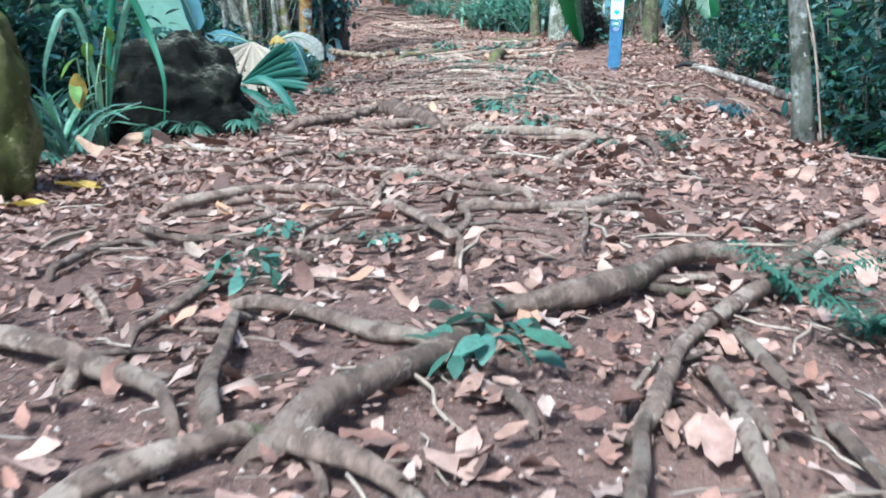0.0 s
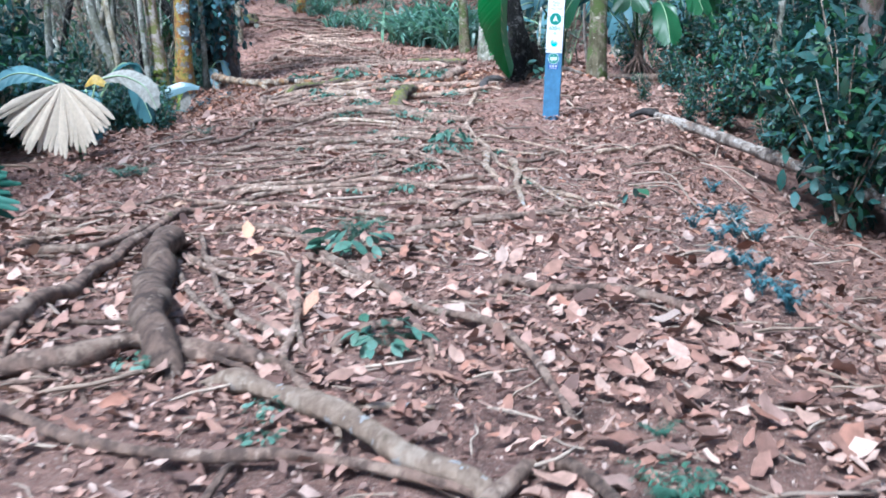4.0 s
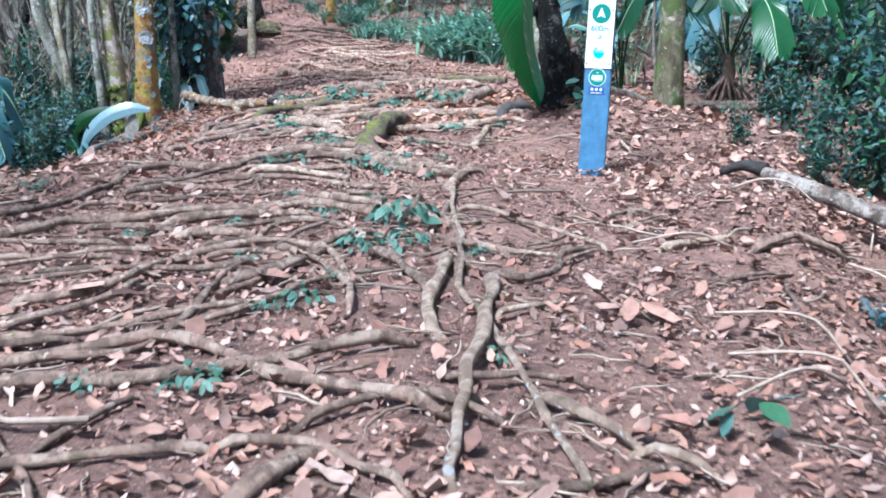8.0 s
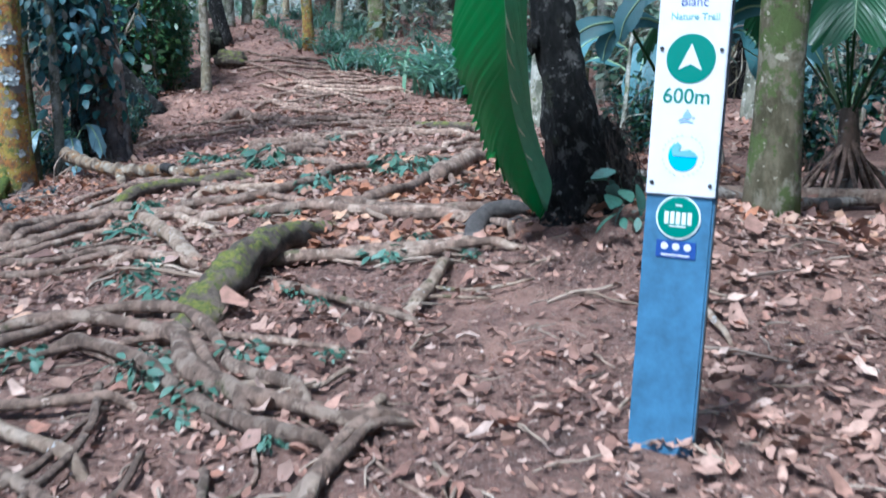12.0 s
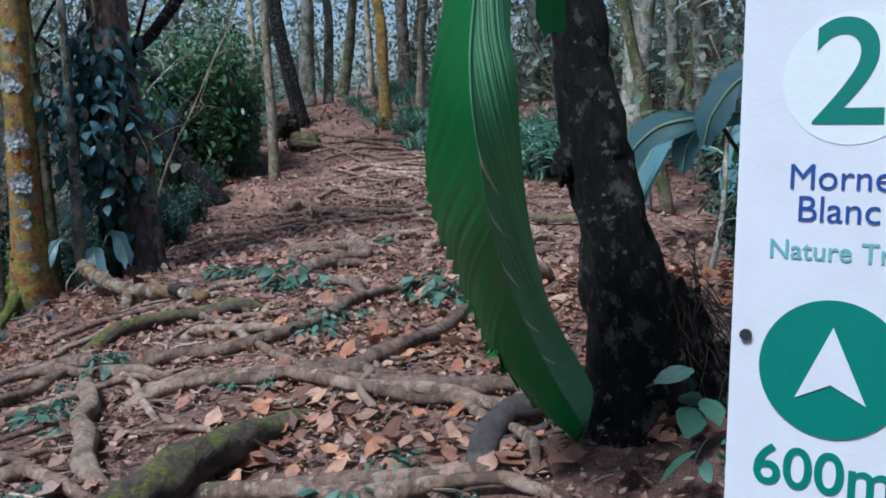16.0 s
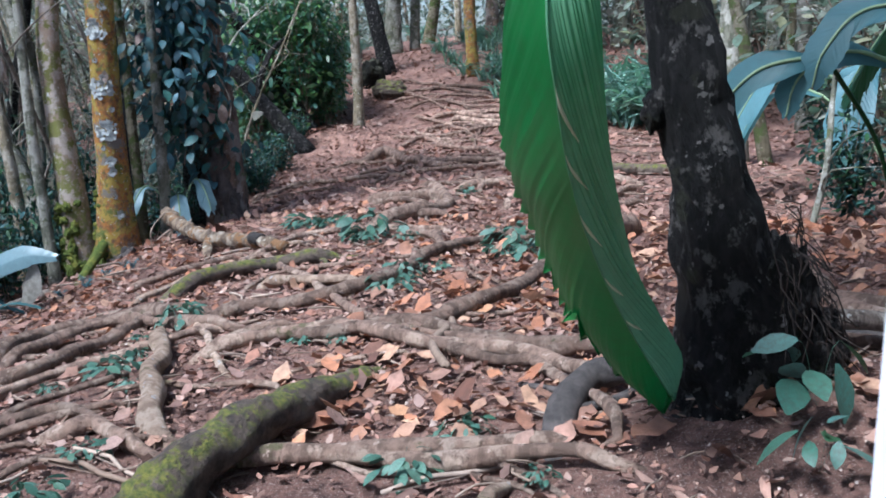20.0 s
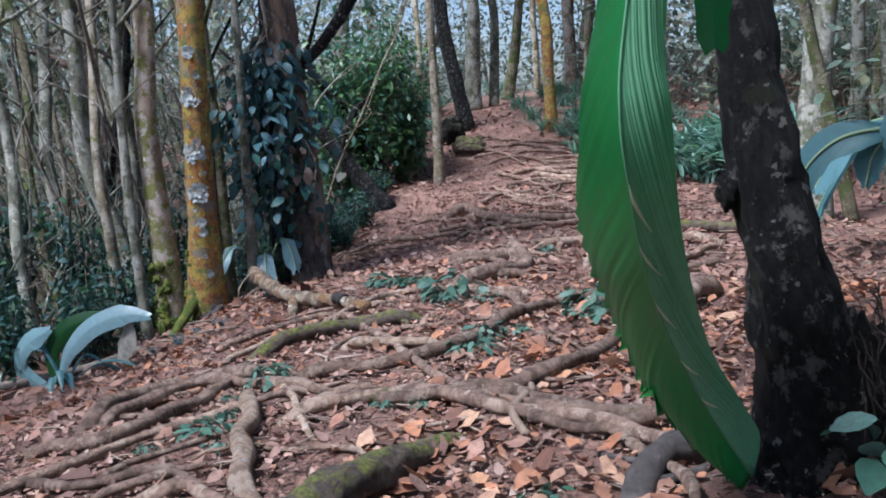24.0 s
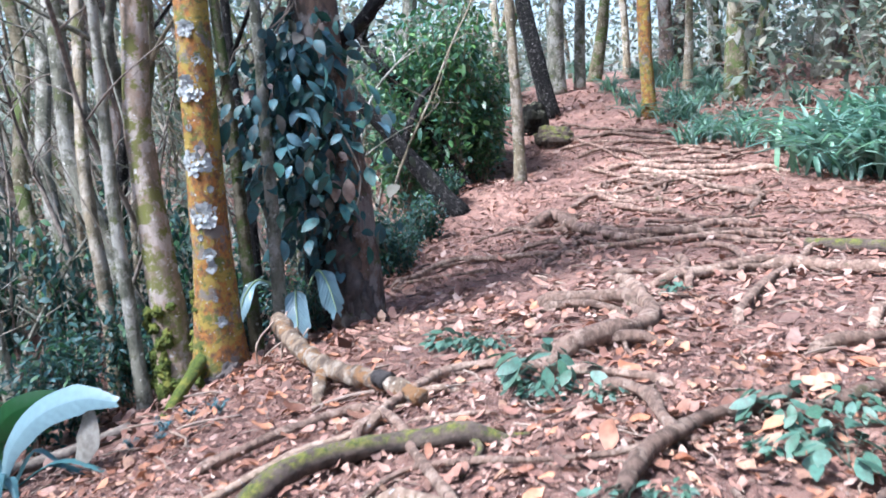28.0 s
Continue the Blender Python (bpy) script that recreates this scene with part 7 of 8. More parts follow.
for x, y, s in ((5.2, 16.9, 0.5), (5.6, 17.6, 0.6), (4.9, 17.3, 0.33), (6.1, 16.8, 0.7), (5.0, 18.4, 0.38), (6.4, 19.4, 0.7), (5.5, 16.0, 0.32), (6.1, 15.9, 0.5), (6.6, 15.2, 0.6), (7.0, 16.0, 0.8), (4.7, 16.6, 0.24), (4.4, 17.7, 0.22), (5.2, 19.7, 0.3), (6.7, 14.3, 0.7), (5.5, 11.0, 0.75), (5.9, 12.6, 0.9), (5.6, 14.2, 1.1), (6.3, 15.6, 1.2), (6.4, 17.2, 1.0), (6.9, 18.6, 1.1), (7.4, 20.4, 1.1), (3.9, 7.9, 0.7), (4.7, 9.0, 0.9), (3.4, 6.4, 0.8), (4.6, 7.0, 1.1),
                (6.6, 12.8, 1.3), (7.6, 15.0, 1.3), (8.3, 18.0, 1.3), (6.2, 21.9, 0.8), (7.2, 22.8, 1.0), (4.5, 5.0, 1.1), (5.9, 10.4, 1.2), (8.0, 12.0, 1.4), (5.3, 22.6, 0.55), (4.0, 24.0, 0.5), (4.4, 27.0, 0.7), (5.0, 10.0, 1.0), (5.9, 16.4, 0.8), (6.0, 18.0, 0.7), (5.8, 19.3, 0.6), (7.0, 17.0, 1.1), (7.8, 21.5, 1.0), (8.6, 20.0, 1.2), (6.8, 14.3, 1.2), (4.0, 7.6, 0.8), (3.3, 5.0, 0.7), (5.5, 8.4, 1.2), (9.4, 16.5, 1.4), (8.8, 22.6, 1.1), (7.9, 24.6, 1.0), (6.9, 26.0, 0.9)):
    shrub(x, y, "dark", s)
for x, y, s in ((-3.7, 17.4, 0.7), (-4.2, 18.4, 0.8), (-3.9, 19.2, 0.55), (-4.9, 17.0, 1.0), (-4.6, 19.2, 0.9), (-5.4, 19.4, 1.1), (-3.6, 18.2, 0.45), (-5.6, 17.6, 1.1), (-5.0, 20.8, 0.8), (-6.2, 19.0, 1.2), (-3.4, 19.8, 0.4), (-3.6, 20.8, 0.4), (-6.0, 21.0, 1.0), (-4.3, 23.6, 0.5), (-4.6, 24.3, 0.55), (-4.4, 22.9, 0.5), (-4.75, 25.4, 0.5), (-6.6, 23.6, 0.8), (-4.1, 26.3, 0.45), (-3.3, 26.8, 0.4), (-3.6, 28.6, 0.5), (-4.2, 29.6, 0.5), (-4.4, 31.0, 0.4), (-2.6, 9.6, 0.6), (-3.2, 8.4, 0.9), (-2.9, 6.6, 0.8), (-3.4, 12.8, 0.7), (-4.2, 10.5, 1.1), (-3.8, 14.6, 0.8), (-3.0, 17.0, 0.5), (-4.4, 17.5, 0.9), (-4.6, 19.6, 0.7), (-3.9, 20.3, 0.5),
                (-4.6, 26.4, 0.5), (-3.7, 27.4, 0.55), (-6.4, 21.5, 0.9), (-7.2, 24.4, 0.8), (-5.6, 28.4, 0.7), (-3.0, 4.6, 0.8), (-4.2, 24.0, 0.45), (-4.0, 25.0, 0.4), (-2.4, 8.8, 0.75), (-2.3, 10.0, 0.55), (-2.9, 10.6, 0.9), (-3.7, 9.4, 1.1), (-3.4, 7.4, 1.1), (-2.7, 12.2, 0.6), (-4.4, 12.2, 1.2), (-4.9, 14.8, 1.2), (-5.2, 9.0, 1.3), (-4.6, 7.0, 1.2), (-2.6, 5.8, 0.6), (-5.2, 18.2, 1.0), (-4.9, 22.3, 0.5)):
    shrub(x, y, "dark", s, label="low forest shrub with blue-green leaves below the trail")
for x, y, s in ((-3.5, 27.4, 0.35), (-3.9, 28.2, 0.4), (-4.3, 29.0, 0.45), (-3.9, 29.6, 0.35), (-4.5, 30.4, 0.45), (-4.2, 31.2, 0.4), (-4.8, 32.0, 0.45), (-4.5, 32.8, 0.4), (-5.0, 31.0, 0.55), (-3.2, 26.9, 0.3), (-3.4, 28.6, 0.3), (-5.2, 29.6, 0.6), (-4.8, 28.0, 0.5), (-3.05, 25.55, 0.28), (-2.95, 25.75, 0.3)):
    shrub(x, y, "dark", s, label="low leafy seedling shrub at the trail edge")
for k in range(30):
    shrub(-5.9 - 0.16 * k, 23.6 + (k * 3.7) % 10.5, "far", 0.45 + 0.03 * (k % 9), 1.0, "undergrowth among the forest trunks, its brightness painted pale")
for x, y, s, q in ((-4.5, 24.9, 0.42, 1.5), (-4.9, 25.7, 0.5, 1.7), (-5.5, 25.3, 0.55, 1.9), (-4.2, 25.9, 0.36, 1.5), (-6.0, 26.6, 0.6, 2.0), (-5.1, 23.7, 0.5, 1.4), (-6.6, 25.2, 0.7, 1.8), (-5.6, 27.4, 0.6, 1.9)):
    shrub(x, y, "dark", s, q, "leafy sapling with blue-green leaves among slender stems")
BUSH = "full green bush leaning beside the trail"
for x, y, s, q in ((-5.0, 34.3, 1.15, 1.2), (-5.6, 34.9, 1.25, 1.3), (-5.9, 34.0, 1.2, 1.2), (-4.85, 35.2, 0.9, 1.0), (-6.4, 35.0, 1.3, 1.3), (-5.3, 35.8, 1.2, 1.2), (-4.6, 34.7, 0.7, 0.8)):
    shrub(x, y, "green", s, q, BUSH)
tree(-4.75, 34.3, 0.13, -0.5, -0.1, 3.2, M_BARKB, "dark leaning trunk inside the green bush", 0.05, 1.3, crown=False, seed=70, limbs=2)
rs = np.random.RandomState(31)
k = 0
while k < 125:
    x, y = rs.uniform(-26, 22), rs.uniform(26, 56)
    if left_x(y) - 1.6 < x < max(right_x(y) * 0 + path_x(y) + 3.2, 0.8) and y < 44 or abs(x - path_x(y)) < 2.6 or (x < -3 and y < 30 and x > -5.5):
        continue
    shrub(x, y, "far", rs.uniform(0.7, 1.3), rs.uniform(0.6, 1.2), "undergrowth among the forest trunks, its brightness painted pale")
    k += 1

# the woods beyond, too many leaves to count
n = 230000
a, d = rs.uniform(-0.4, np.pi + 0.4, n), rs.uniform(24, 60, n)
T = np.stack([d * np.cos(a) * 0.9, 14 + d * np.sin(a) * 0.9, rs.uniform(0, 1, n) ** 1.3 * 9.0], -1)
T[:, 2] += height(T[:, 0], T[:, 1]) - 0.2
keep = ((np.abs(T[:, 0] - path_x(T[:, 1])) > 2.6) | (T[:, 1] > 52)) & ((T[:, 1] > 36) | (T[:, 0] < -9) | (T[:, 0] > 6))
T = T[keep]
v, f = np.array([(0, 0, 0), (0.07, 0.14, 0.02), (0, 0.3, -0.03), (-0.07, 0.14, 0.02)]), [(0, 1, 2, 3)]
R = rot(rs.uniform(0, 6.28, len(T)), rs.normal(-0.3, 0.6, len(T)), rs.normal(0, 0.5, len(T))) * rs.uniform(0.6, 1.3, len(T))[:, None, None]
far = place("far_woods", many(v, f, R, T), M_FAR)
tagged(far, "distant forest foliage with bright light painted into its green", "foliage", kind="stuff")
rs = np.random.RandomState(91)
for k in range(24):
    y = rs.uniform(12.5, 20.0)
    shrub(left_x(y) - rs.uniform(2.9, 5.0), y, "dark", rs.uniform(0.7, 1.1), rs.uniform(0.9, 1.3))
for x, y, q in ((-2.4, 18.8, 0.35), (-2.9, 19.6, 0.45), (-3.2, 20.4, 0.5), (-2.2, 17.9, 0.3), (3.6, 8.2, 0.45), (4.2, 8.8, 0.6), (-1.9, 9.5, 0.3), (-2.15, 9.1, 0.34), (-2.05, 10.7, 0.32)):
    shrub(x, y, "dark", q)



# strap-leaved tufts
def tuft_mesh(n, long, wide, seed, spread=0.1):
    rs = np.random.RandomState(seed)
    bits = []
    for _ in range(n):
        a, l, bend = rs.uniform(0, 6.28), long * rs.uniform(0.6, 1.1), rs.uniform(0.45, 1.15)
        s = np.linspace(0, 1, 6)
        out, up = l * bend * s ** 1.4, l * (s - 0.55 * bend * s ** 2.6)
        w = wide * np.array([0.6, 1, 1, 0.9, 0.6, 0.05])
        c, d = math.cos(a), math.sin(a)
        ox, oy = rs.normal(0, spread, 2)
        mid = np.stack([ox + c * out, oy + d * out, up - 0.03], -1)
        sd = np.array([-d, c, 0.0])
        v = np.stack([mid - sd * w[:, None] / 2, mid - (0, 0, wide * 0.2), mid + sd * w[:, None] / 2], 1).reshape(-1, 3)
        bits.append((v, [(3 * i + k, 3 * i + k + 1, 3 * i + k + 4, 3 * i + k + 3) for i in range(5) for k in (0, 1)]))
    return soup(*bits)


TUFTS = [mesh_from("grass_tuft", *tuft_mesh(34, 0.9, 0.06, 500 + k, 0.16), M_STRAP) for k in range(4)]


def tuft(x, y, s, k):
    o = new("grass_tuft", TUFTS[k % 4])
    o.matrix_world = Matrix.LocRotScale((x, y, hz(x, y)), Euler((0, 0, k * 1.3)), (s, s, s))
    tagged(o, "tuft of long arching strap-like green leaves", "grass tuft", "strap-leaved tufts")


rs = np.random.RandomState(33)
k = 0
for x, y, s in ((1.15, 34.4, 1.5), (1.5, 34.9, 1.7), (1.9, 34.2, 1.7), (2.3, 34.6, 1.9), (2.7, 34.1, 1.8), (2.2, 35.6, 1.8), (1.2, 35.8, 1.4), (3.1, 35.0, 1.9), (1.65, 33.9, 1.5), (2.1, 33.7, 1.6), (2.5, 33.3, 1.5), (3.3, 34.3, 1.8), (2.9, 33.6, 1.6), (1.75, 35.3, 1.6), (0.5, 35.6, 0.8), (-0.2, 35.99, 0.85), (-0.77, 36.4, 0.8), (-1.06, 37.02, 0.75), (-1.9, 37.84, 0.6), (-2.5, 38.6, 0.7), (-3.16, 40.25, 0.65), (-4.14, 42.74, 0.8), (-1.5, 38.2, 0.8), (-6.67, 50.17, 0.95), (-5.8, 47.05, 1.1)):
    tuft(x, y, s, k)
    k += 1
for _ in range(26):
    y = rs.uniform(36, 47)
    tuft(path_x(y) + 1.7 + abs(rs.normal(0, 1.2)), y, rs.uniform(0.55, 0.95), k)
    k += 1
for _ in range(20):
    y = rs.uniform(36.5, 46)
    tuft(path_x(y) - 1.8 - abs(rs.normal(0, 0.8)), y, rs.uniform(0.5, 0.9), k)
    k += 1
for x, y, s in ((-2.35, 7.05, 0.85), (-2.6, 7.5, 0.9)):
    tuft(x, y, s, k)
    k += 1


def herb_mesh(n, leaf, wide, seed, spread, high, mat, name="foliage"):
    rs = np.random.RandomState(seed)
    v, f = blade(4, leaf, leaf * wide, droop=leaf * 0.25, fold=0.12)
    a, d = rs.uniform(0, 6.28, n), spread * np.sqrt(rs.uniform(0, 1, n))
    T = np.stack([d * np.cos(a), d * np.sin(a), high * rs.uniform(0.25, 1, n)], -1)
    R = rot(a + rs.normal(0, 0.6, n) - np.pi / 2, rs.normal(-0.25, 0.35, n), rs.normal(0, 0.35, n)) * rs.uniform(0.55, 1.15, n)[:, None, None]
    stems = [tube(spline([(0, 0, -0.03), t * (0.6, 0.6, 0.8), t], 0.03), 0.0022, 4, 0.05, i) for i, t in enumerate(T[::3])]
    return [("stem", mesh_from("stem", *soup(*stems), M_HERB)), (name, mesh_from(name, *many(v, f, R, T), mat))]


HERBS = [herb_mesh(34, 0.30, 0.52, 600 + k, 0.46, 0.36, M_HERB) for k in range(4)]
BROADS = [herb_mesh(8, 0.55, 0.55, 610 + k, 0.35, 0.75, M_BROAD) for k in range(3)]


def fern_mesh(n, mat, seed, fine=0.03):
    rs = np.random.RandomState(seed)
    bits, T, A, P = [], [], [], []
    for _ in range(n):
        a, l = rs.uniform(0, 6.28), rs.uniform(0.6, 1.0) * 0.5
        s = np.linspace(0.1, 1, 15)
        for q in s:
            h = 0.5 * l * math.sin(q * 2.3)
            for sd in (-1, 1):
                T.append((math.cos(a) * l * q, math.sin(a) * l * q, h))
                A.append(a - np.pi / 2 + sd * 1.15)
                P.append(0.05 + (1 - q) ** 0.7)
    v, f = blade(2, 0.13, fine, droop=0.02)
    R = rot(np.array(A), rs.normal(-0.1, 0.2, len(A)), 0.0) * np.array(P)[:, None, None]
    return [("foliage", mesh_from("foliage", *many(v, f, R, np.array(T)), mat))]


FERNS = [fern_mesh(11, M_FERN, 620 + k) for k in range(3)]
BLUES = [fern_mesh(14, M_BLUE, 630 + k, 0.05) for k in range(3)]


def finger_mesh(seed):
    rs = np.random.RandomState(seed)
    T, A, P, S, stems = [], [], [], [], []
    for _ in range(6):
        a, l, h = rs.uniform(0, 6.28), rs.uniform(0.15, 0.5), rs.uniform(0.25, 0.5)
        hub = (math.cos(a) * l, math.sin(a) * l, h)
        stems.append(tube(spline([(0, 0, -0.05), (hub[0] * 0.4, hub[1] * 0.4, h * 0.8), hub], 0.05), 0.007, 4, 0.1))
        for k in range(7):
            T.append(hub)
            A.append(a - 1.57 + (k - 3) * 0.42)
            P.append(rs.uniform(-0.45, -0.1))
            S.append(1 - 0.1 * abs(k - 3))
    v, f = blade(4, 0.46, 0.10, droop=0.12, fold=0.2)
    return [("stem", mesh_from("stem", *soup(*stems), M_HERB)), ("foliage", mesh_from("foliage", *many(v, f, rot(np.array(A), np.array(P), 0.0) * np.array(S)[:, None, None], np.array(T)), M_FERN))]


FINGERS = [finger_mesh(640 + k) for k in range(3)]
plant_k = [0]


def plant(kinds, x, y, s, name, label, category, group, sz=1.0):
    plant_k[0] += 1
    t = thing(name, Matrix.LocRotScale((x, y, hz(x, y) + 0.01), Euler((0, 0, plant_k[0] * 1.7)), (s, s, s * sz)), label, category, group)
    for nm, me in kinds[plant_k[0] % len(kinds)]:
        o = new(nm, me)
        o.parent = t


for x, y, s in (
                (0.47, 2.88, 0.34), (-0.29, 3.5, 0.27), (0.11, 3.92, 0.13), (-0.3, 4.12, 0.17), (0.16, 5.42, 0.1), (-0.28, 6.24, 0.1), (1.32, 6.67, 0.04), (1.82, 6.85, 0.1),
                (0.66, 7.21, 0.08), (0.65, 7.43, 0.11), (0.1, 7.9, 0.13), (1.01, 8.08, 0.29), (0.78, 9.93, 0.43), (0.7, 12.0, 0.09), (1.07, 12.01, 0.18), (2.11, 12.36, 0.08),
                (1.13, 12.89, 0.08), (1.29, 12.97, 0.19), (1.35, 13.37, 0.08), (0.85, 13.77, 0.11), (2.02, 13.95, 0.08), (1.41, 14.02, 0.24), (1.63, 14.03, 0.24), (0.07, 14.35, 0.1),
                (0.55, 14.7, 0.07), (1.58, 14.73, 0.42), (1.07, 14.93, 0.15), (1.31, 15.46, 0.1), (0.73, 15.62, 0.13), (1.64, 16.38, 0.09), (1.28, 16.58, 0.14), (1.29, 16.8, 0.19),
                (1.03, 16.93, 0.22), (0.27, 17.01, 0.17), (0.48, 17.11, 0.2), (0.99, 17.17, 0.17), (1.36, 17.18, 0.18), (1.71, 17.18, 0.09), (1.55, 17.82, 0.13), (0.72, 18.02, 0.25),
                (1.4, 18.05, 0.09), (0.5, 18.26, 0.24), (2.26, 18.44, 0.08), (1.78, 18.52, 0.23), (0.47, 18.65, 0.17), (1.93, 18.76, 0.21), (-0.25, 19.43, 0.13), (0.12, 19.47, 0.11),
                (-0.08, 19.68, 0.27), (-0.13, 19.97, 0.14), (1.0, 20.02, 0.11), (0.76, 20.08, 0.07), (-0.39, 20.43, 0.12), (-0.29, 20.75, 0.32), (-0.5, 21.1, 0.27), (0.94, 21.13, 0.29),
                (2.15, 21.29, 0.11), (0.92, 21.54, 0.27), (1.05, 21.71, 0.18), (1.69, 22.24, 0.5), (1.39, 22.33, 0.22), (1.42, 22.74, 0.41), (1.67, 22.91, 0.29), (0.49, 23.0, 0.2),
                (0.12, 23.09, 0.27), (0.1, 23.31, 0.56), (1.85, 23.33, 0.17), (-0.08, 23.37, 0.27), (-0.64, 24.28, 0.3), (-0.82, 24.42, 0.26), (1.77, 24.46, 0.13), (-1.02, 24.51, 0.38),
                (0.3, 26.08, 0.26)):
    plant(HERBS, x, y, max(s, 0.12), "herb", "small green seedling plant growing among the roots", "plant", "seedlings on the trail")
for x, y, s in (
                (2.88, 11.92, 0.13), (3.09, 18.65, 0.18), (3.06, 18.33, 0.14), (2.81, 18.88, 0.08),
                ):
    plant(BROADS, x, y, s * 1.7, "seedling", "broad-leaved blue-green seedling in the soil", "plant", "seedlings by the sign")
for x, y, s in (
                (1.40, 3.30, 0.46), (1.46, 3.0, 0.42), (1.68, 6.52, 0.24), (0.78, 10.41, 0.40), (1.75, 6.78, 0.26), (1.66, 6.22, 0.17), (1.81, 7.17, 0.13), (-1.23, 13.10, 0.34),
                (-1.33, 12.95, 0.36), (-2.12, 14.06, 0.31), (-1.22, 15.90, 0.33),
                ):
    plant(FERNS, x, y, s * 1.3, "fern", "fine feathery green fern at the trail edge", "fern", "ferns")
for x, y, s in (
                (2.99, 10.76, 0.2), (3.7, 12.6, 0.3), (4.0, 12.9, 0.34), (2.89, 9.94, 0.19), (3.86, 12.42, 0.3), (4.14, 12.7, 0.3), (2.72, 9.43, 0.17), (2.78, 9.3, 0.18), (2.8, 9.09, 0.2),
                (2.69, 8.76, 0.17), (2.74, 8.6, 0.2), (2.7, 8.41, 0.17), (4.25, 14.25, 0.24), (4.31, 13.65, 0.27), (-2.80, 23.37, 0.2), (-2.24, 23.31, 0.15), (-2.6, 23.1, 0.14), (-2.42, 23.45, 0.14), (-2.95, 23.2, 0.16), (-2.65, 23.5, 0.15),
                ):
    plant(BLUES, x, y, s * 1.15, "spikemoss", "blue-green feathery spikemoss on the bank", "fern", "spikemoss on the bank", 1.9)
for x, y, s in ((-1.22, 8.0, 0.34), (-1.2, 7.6, 0.34), (-1.5, 7.35, 0.34), (-1.75, 7.35, 0.3), (-1.15, 8.37, 0.34), (-2.15, 6.2, 0.3)):
    plant(FINGERS, x, y, s * 0.95, "fern", "low teal fern with fingered fronds at the foot of the boulder", "fern", "ferns")



# ---- dead leaves, twigs and crumbs on the floor ----
rs = np.random.RandomState(77)


def floor_points(n, x0, x1, y0, y1):
    x, y = rs.uniform(x0, x1, n), rs.uniform(y0, y1, n)
    return x, y


def litter(name, n, area, size, mat, label, curl=0.25, wide=0.5, trail=0.5, lift=0.012, steps=4):
    x, y = floor_points(n, *area)
    e = np.minimum(np.abs(x - left_x(y)), np.abs(x - right_x(y)))
    inside = (x > left_x(y)) & (x < right_x(y))
    patch = np.array([noise.noise(Vector((a * 0.8, b * 0.8, 3.0))) for a, b in zip(x, y)])
    keep = (~inside) | (rs.uniform(0, 1, n) < trail + 0.55 * patch + 0.35 * np.exp(-e / 0.5))
    keep &= rs.uniform(0, 1, n) > 0.35 * np.exp(-((x - 2.85) ** 2 / 1.0 + (y - 17.6) ** 2 / 1.0))
    keep &= ~inside | (rs.uniform(0, 1, n) < np.interp(y, (2.0, 4.5), (0.45, 1.0)))
    x, y = x[keep], y[keep]
    m = len(x)
    shapes = []
    for w, c, fo in ((wide, curl, 0.3), (wide * 1.25, curl * 1.8, 0.1), (wide * 0.7, -curl * 0.8, 0.8), (wide * 1.0, curl * 0.2, 0.5)):
        v, f = blade(steps, 1.0, w, shape=lambda q: np.sin(np.pi * np.clip(q, 0.04, 0.97)) ** 0.5, droop=-c, fold=fo, wave=0.08)
        v = v + rs.normal(0, 0.04, v.shape) * (1, 1, 0.6)
        shapes.append((v - (0, 0.5, 0), f))
    R = rot(rs.uniform(0, 6.28, m), rs.normal(0, 0.2, m), rs.normal(0, 0.24, m)) * (size * np.minimum(rs.lognormal(0, 0.38, m), 1.8))[:, None, None]
    T = np.stack([x, y, height(x, y) + lift + np.abs(rs.normal(0, 0.006, m))], -1)
    return tagged(place(name, soup(*[many(v, f, R[k::4], T[k::4]) for k, (v, f) in enumerate(shapes)]), mat), label, "leaf litter", kind="stuff")


litter("leaf_litter", 19000, (-4.5, 6.0, 0.6, 27.0), 0.066, M_LITTER, "dead brown, tan and pinkish leaves strewn over the soil", trail=0.42)
litter("trail_litter", 1900, (-2.2, 2.6, 0.8, 11.5), 0.066, M_LITTERB, "pale tan broken leaves on the trodden trail", trail=0.72, steps=3)
litter("trail_litter", 3400, (-2.2, 2.6, 0.8, 11.5), 0.072, M_LITTER, "tan and pinkish broken leaves on the trodden trail", trail=0.72, steps=3, lift=0.008)
# pale leaves on the trail's left half also stand in for stronger light there
litter("trail_litter", 3400, (-1.9, 1.5, 11.5, 24.0), 0.05, M_LITTERB, "tan and pinkish broken leaves on the trodden trail", trail=0.72, steps=3, lift=0.008)
litter("fresh_litter", 2600, (0.9, 4.6, 18.6, 24.0), 0.085, M_LITTERO, "orange-brown newly fallen leaves by the sign", trail=0.75)
litter("fresh_litter", 1500, (-3.2, 0.8, 20.5, 26.0), 0.08, M_LITTERO, "orange-brown newly fallen leaves at the trail edge", trail=0.4)
litter("fresh_litter", 1500, (1.2, 4.6, 11.0, 18.6), 0.05, M_LITTER, "tan and pinkish dead leaves in front of the sign", trail=0.6, steps=3)
litter("fresh_litter", 900, (2.9, 5.2, 15.2, 19.2), 0.07, M_LITTERB, "pale dead leaves beside the sign", trail=0.85, steps=3)
litter("small_litter", 90000, (-3.0, 4.5, 0.6, 25.0), 0.030, M_LITTER, "broken bits of dead leaf on the soil", trail=0.6, steps=2, lift=0.005)
litter("far_litter", 24000, (-9.0, 9.0, 24.0, 44.0), 0.085, M_LITTER, "dead leaves over the far trail and forest floor", trail=0.62, steps=2, lift=0.02)
litter("far_litter", 4500, (-4.8, 2.0, 25.5, 37.0), 0.06, M_LITTER, "dead leaves over the far trail", trail=0.8, steps=2, lift=0.012)
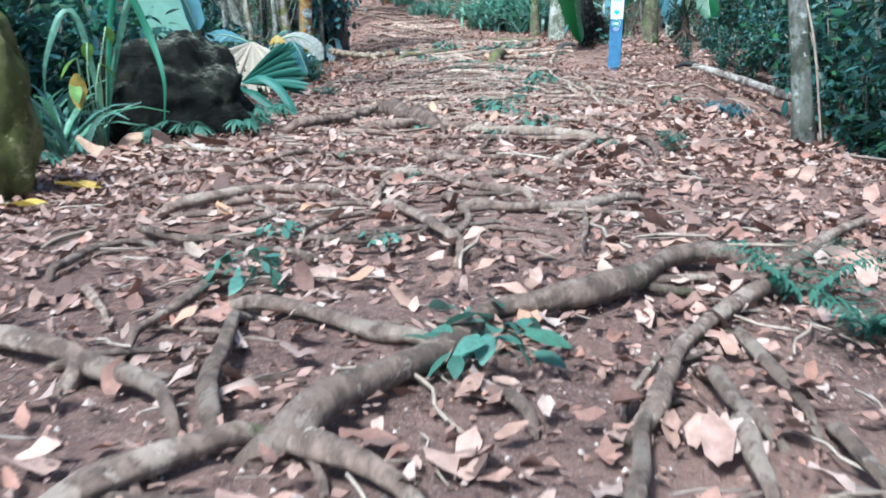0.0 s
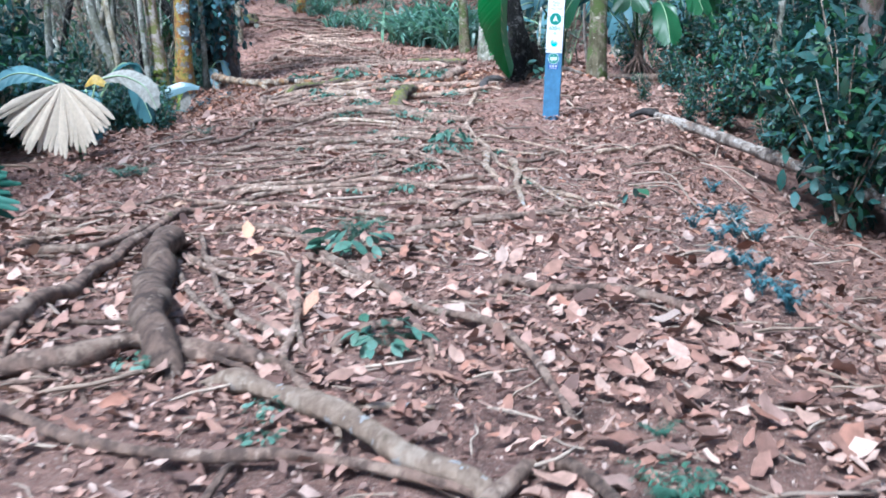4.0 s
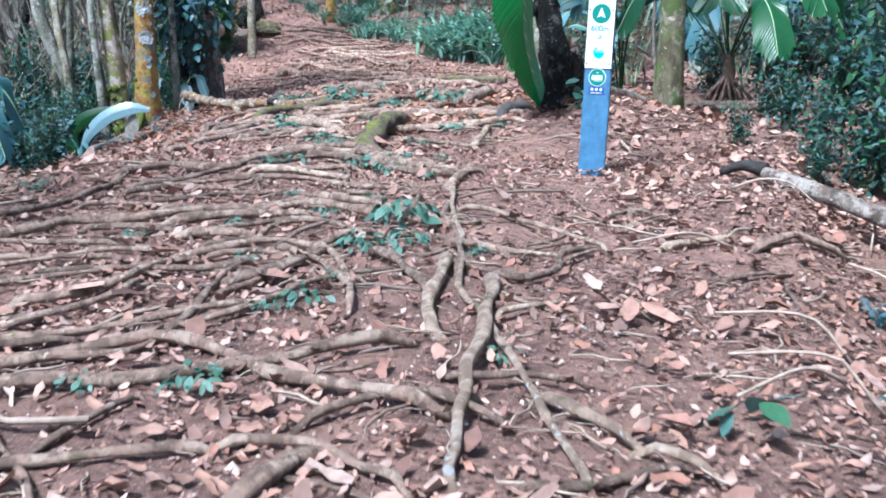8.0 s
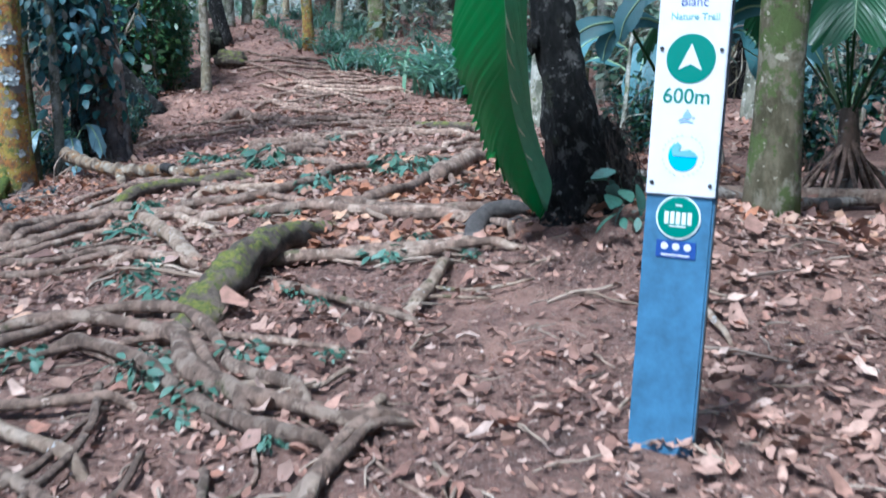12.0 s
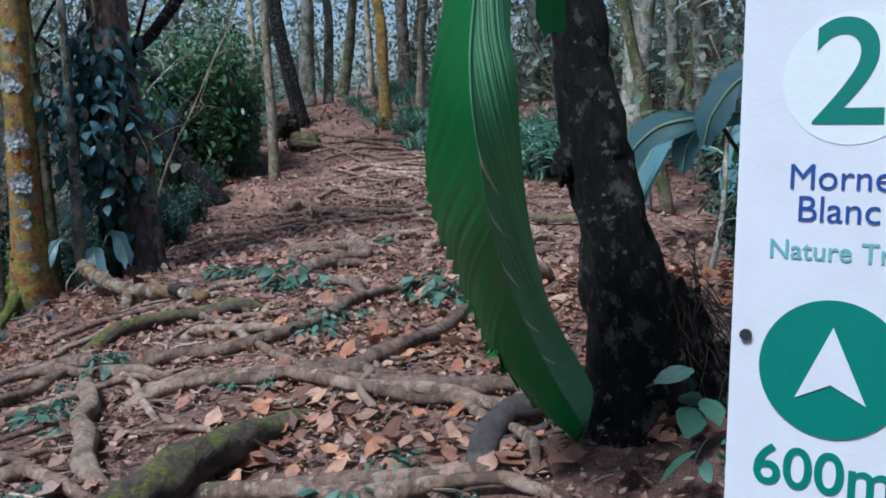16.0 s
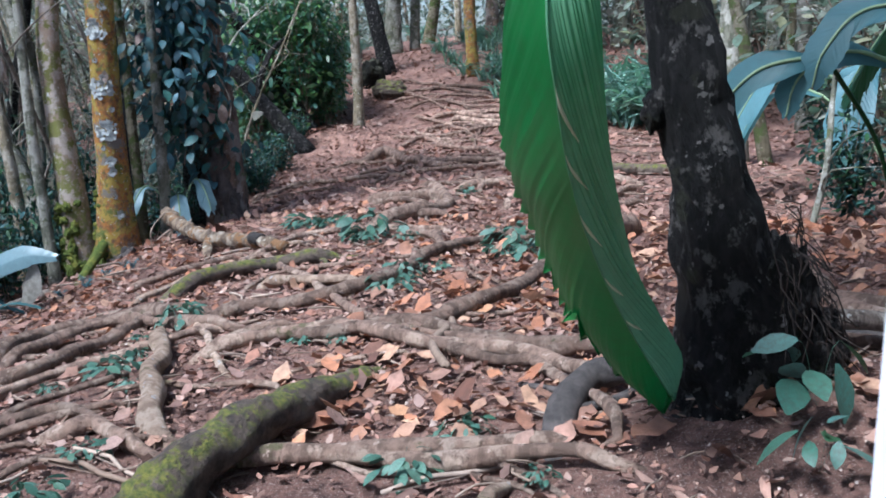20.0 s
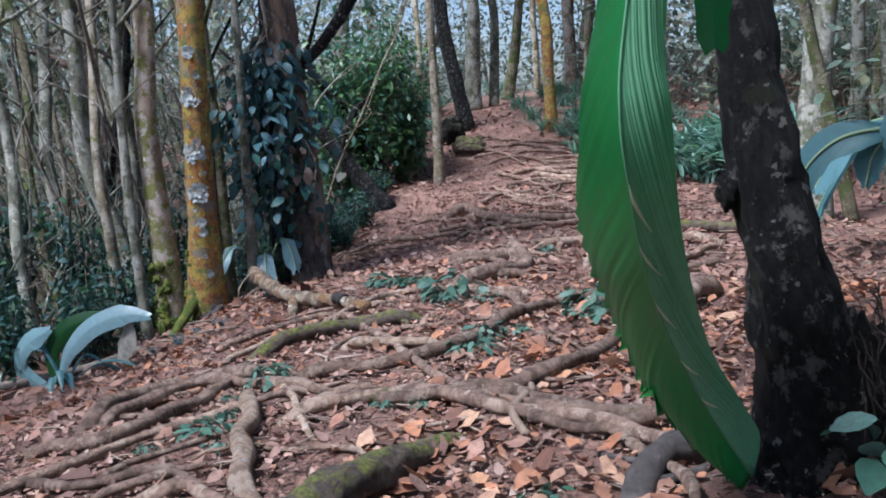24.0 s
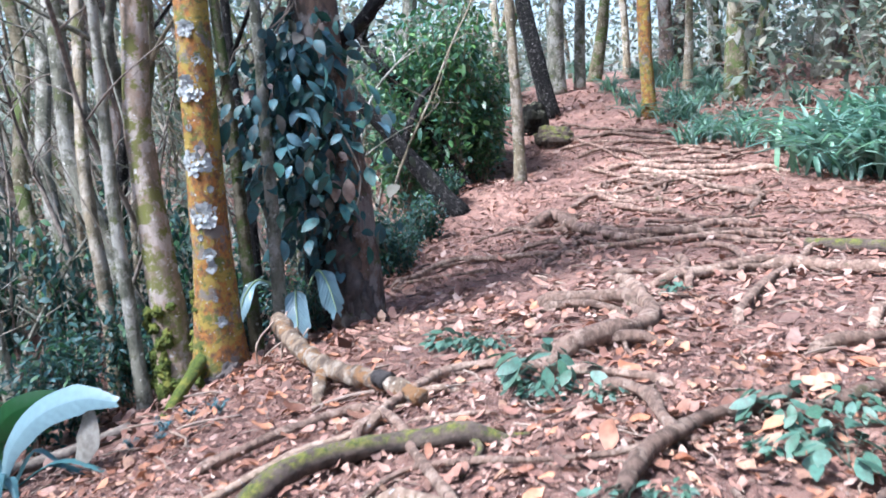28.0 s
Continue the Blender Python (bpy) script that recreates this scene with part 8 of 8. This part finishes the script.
litter("side_litter", 9000, (-14.0, 12.0, -4.0, 30.0), 0.11, M_LITTER, "dead leaves on the forest floor beside the trail", trail=0.0, steps=2, lift=0.03)

# crumbs and gravel of soil
n = 60000
x, y = floor_points(n, -2.2, 4.4, 0.7, 26.0)
cv = np.array([(0, 0, 0.5), (0.5, 0, 0), (0, 0.5, 0), (-0.5, 0, 0), (0, -0.5, 0)], float)
cf = [(0, 1, 2), (0, 2, 3), (0, 3, 4), (0, 4, 1)]
R = rot(rs.uniform(0, 6.28, n), rs.normal(0, 0.4, n), rs.normal(0, 0.4, n)) * (0.010 * rs.lognormal(0, 0.5, n))[:, None, None]
tagged(place("soil_crumbs", many(cv, cf, R, np.stack([x, y, height(x, y) - 0.003], -1)), M_CRUMB, smooth=False), "crumbs of red-brown soil and grit", "soil", kind="stuff")

# twigs
n = 5200
x, y = floor_points(n, -3.6, 5.2, 0.7, 28.0)
tv, tf = tube(spline([(-0.5, 0, 0), (-0.1, 0.05, 0.03), (0.15, -0.03, 0.02), (0.5, 0.04, 0)], 0.3), 0.018, 5, 0.2)
R = rot(rs.uniform(0, 6.28, n), rs.normal(0, 0.1, n), rs.normal(0, 0.1, n)) * (0.12 * rs.lognormal(0, 0.55, n))[:, None, None]
tagged(place("twigs", many(tv, tf, R, np.stack([x, y, height(x, y) + 0.012], -1)), M_TWIG), "thin dead twigs strewn on the soil", "twigs", kind="stuff")

# single large leaves that stand out
LEAVES = [mesh_from("dead_leaf", *blade(6, 1.0, w, droop=-c, fold=0.35, wave=0.06), M_DRYLEAF) for w, c in ((0.5, 0.3), (0.62, 0.15), (0.42, -0.2), (0.55, 0.45))]


def big_leaf(x, y, s, k, mat=None, label="large curled dry leaf lying on the soil"):
    me = LEAVES[k % 4]
    if mat:
        me = me.copy()
        me.materials[0] = mat
    o = new("dead_leaf", me)
    o.matrix_world = Matrix.LocRotScale((x, y, hz(x, y) + 0.018), Euler((rs.normal(0, 0.15), rs.normal(0, 0.2), rs.uniform(0, 6.28))), (s, s, s))
    tagged(o, label, "leaf", "large dry leaves")


for k in range(80):
    yy = rs.uniform(1.6, 26)
    big_leaf(path_x(yy) + rs.uniform(-2.4, 2.0), yy, rs.uniform(0.08, 0.15), k)
for k, (x, y, s) in enumerate(((-1.98, 7.1, 0.26), (-1.86, 7.25, 0.22), (-1.5, 6.55, 0.24), (-1.49, 6.95, 0.22), (-1.86, 6.62, 0.28), (-1.26, 6.77, 0.2), (2.42, 7.74, 0.19), (2.05, 8.84, 0.17), (2.08, 8.35, 0.18), (-1.7, 6.4, 0.2))):
    big_leaf(x, y, s, k)
for x, y, s in ((-1.35, 3.1, 0.3), (3.35, 17.9, 0.2), (-1.4, 5.3, 0.22), (-1.5, 4.9, 0.2)):
    big_leaf(x, y, s, 1, M_YELLOW, "large yellowed fallen leaf on the soil")
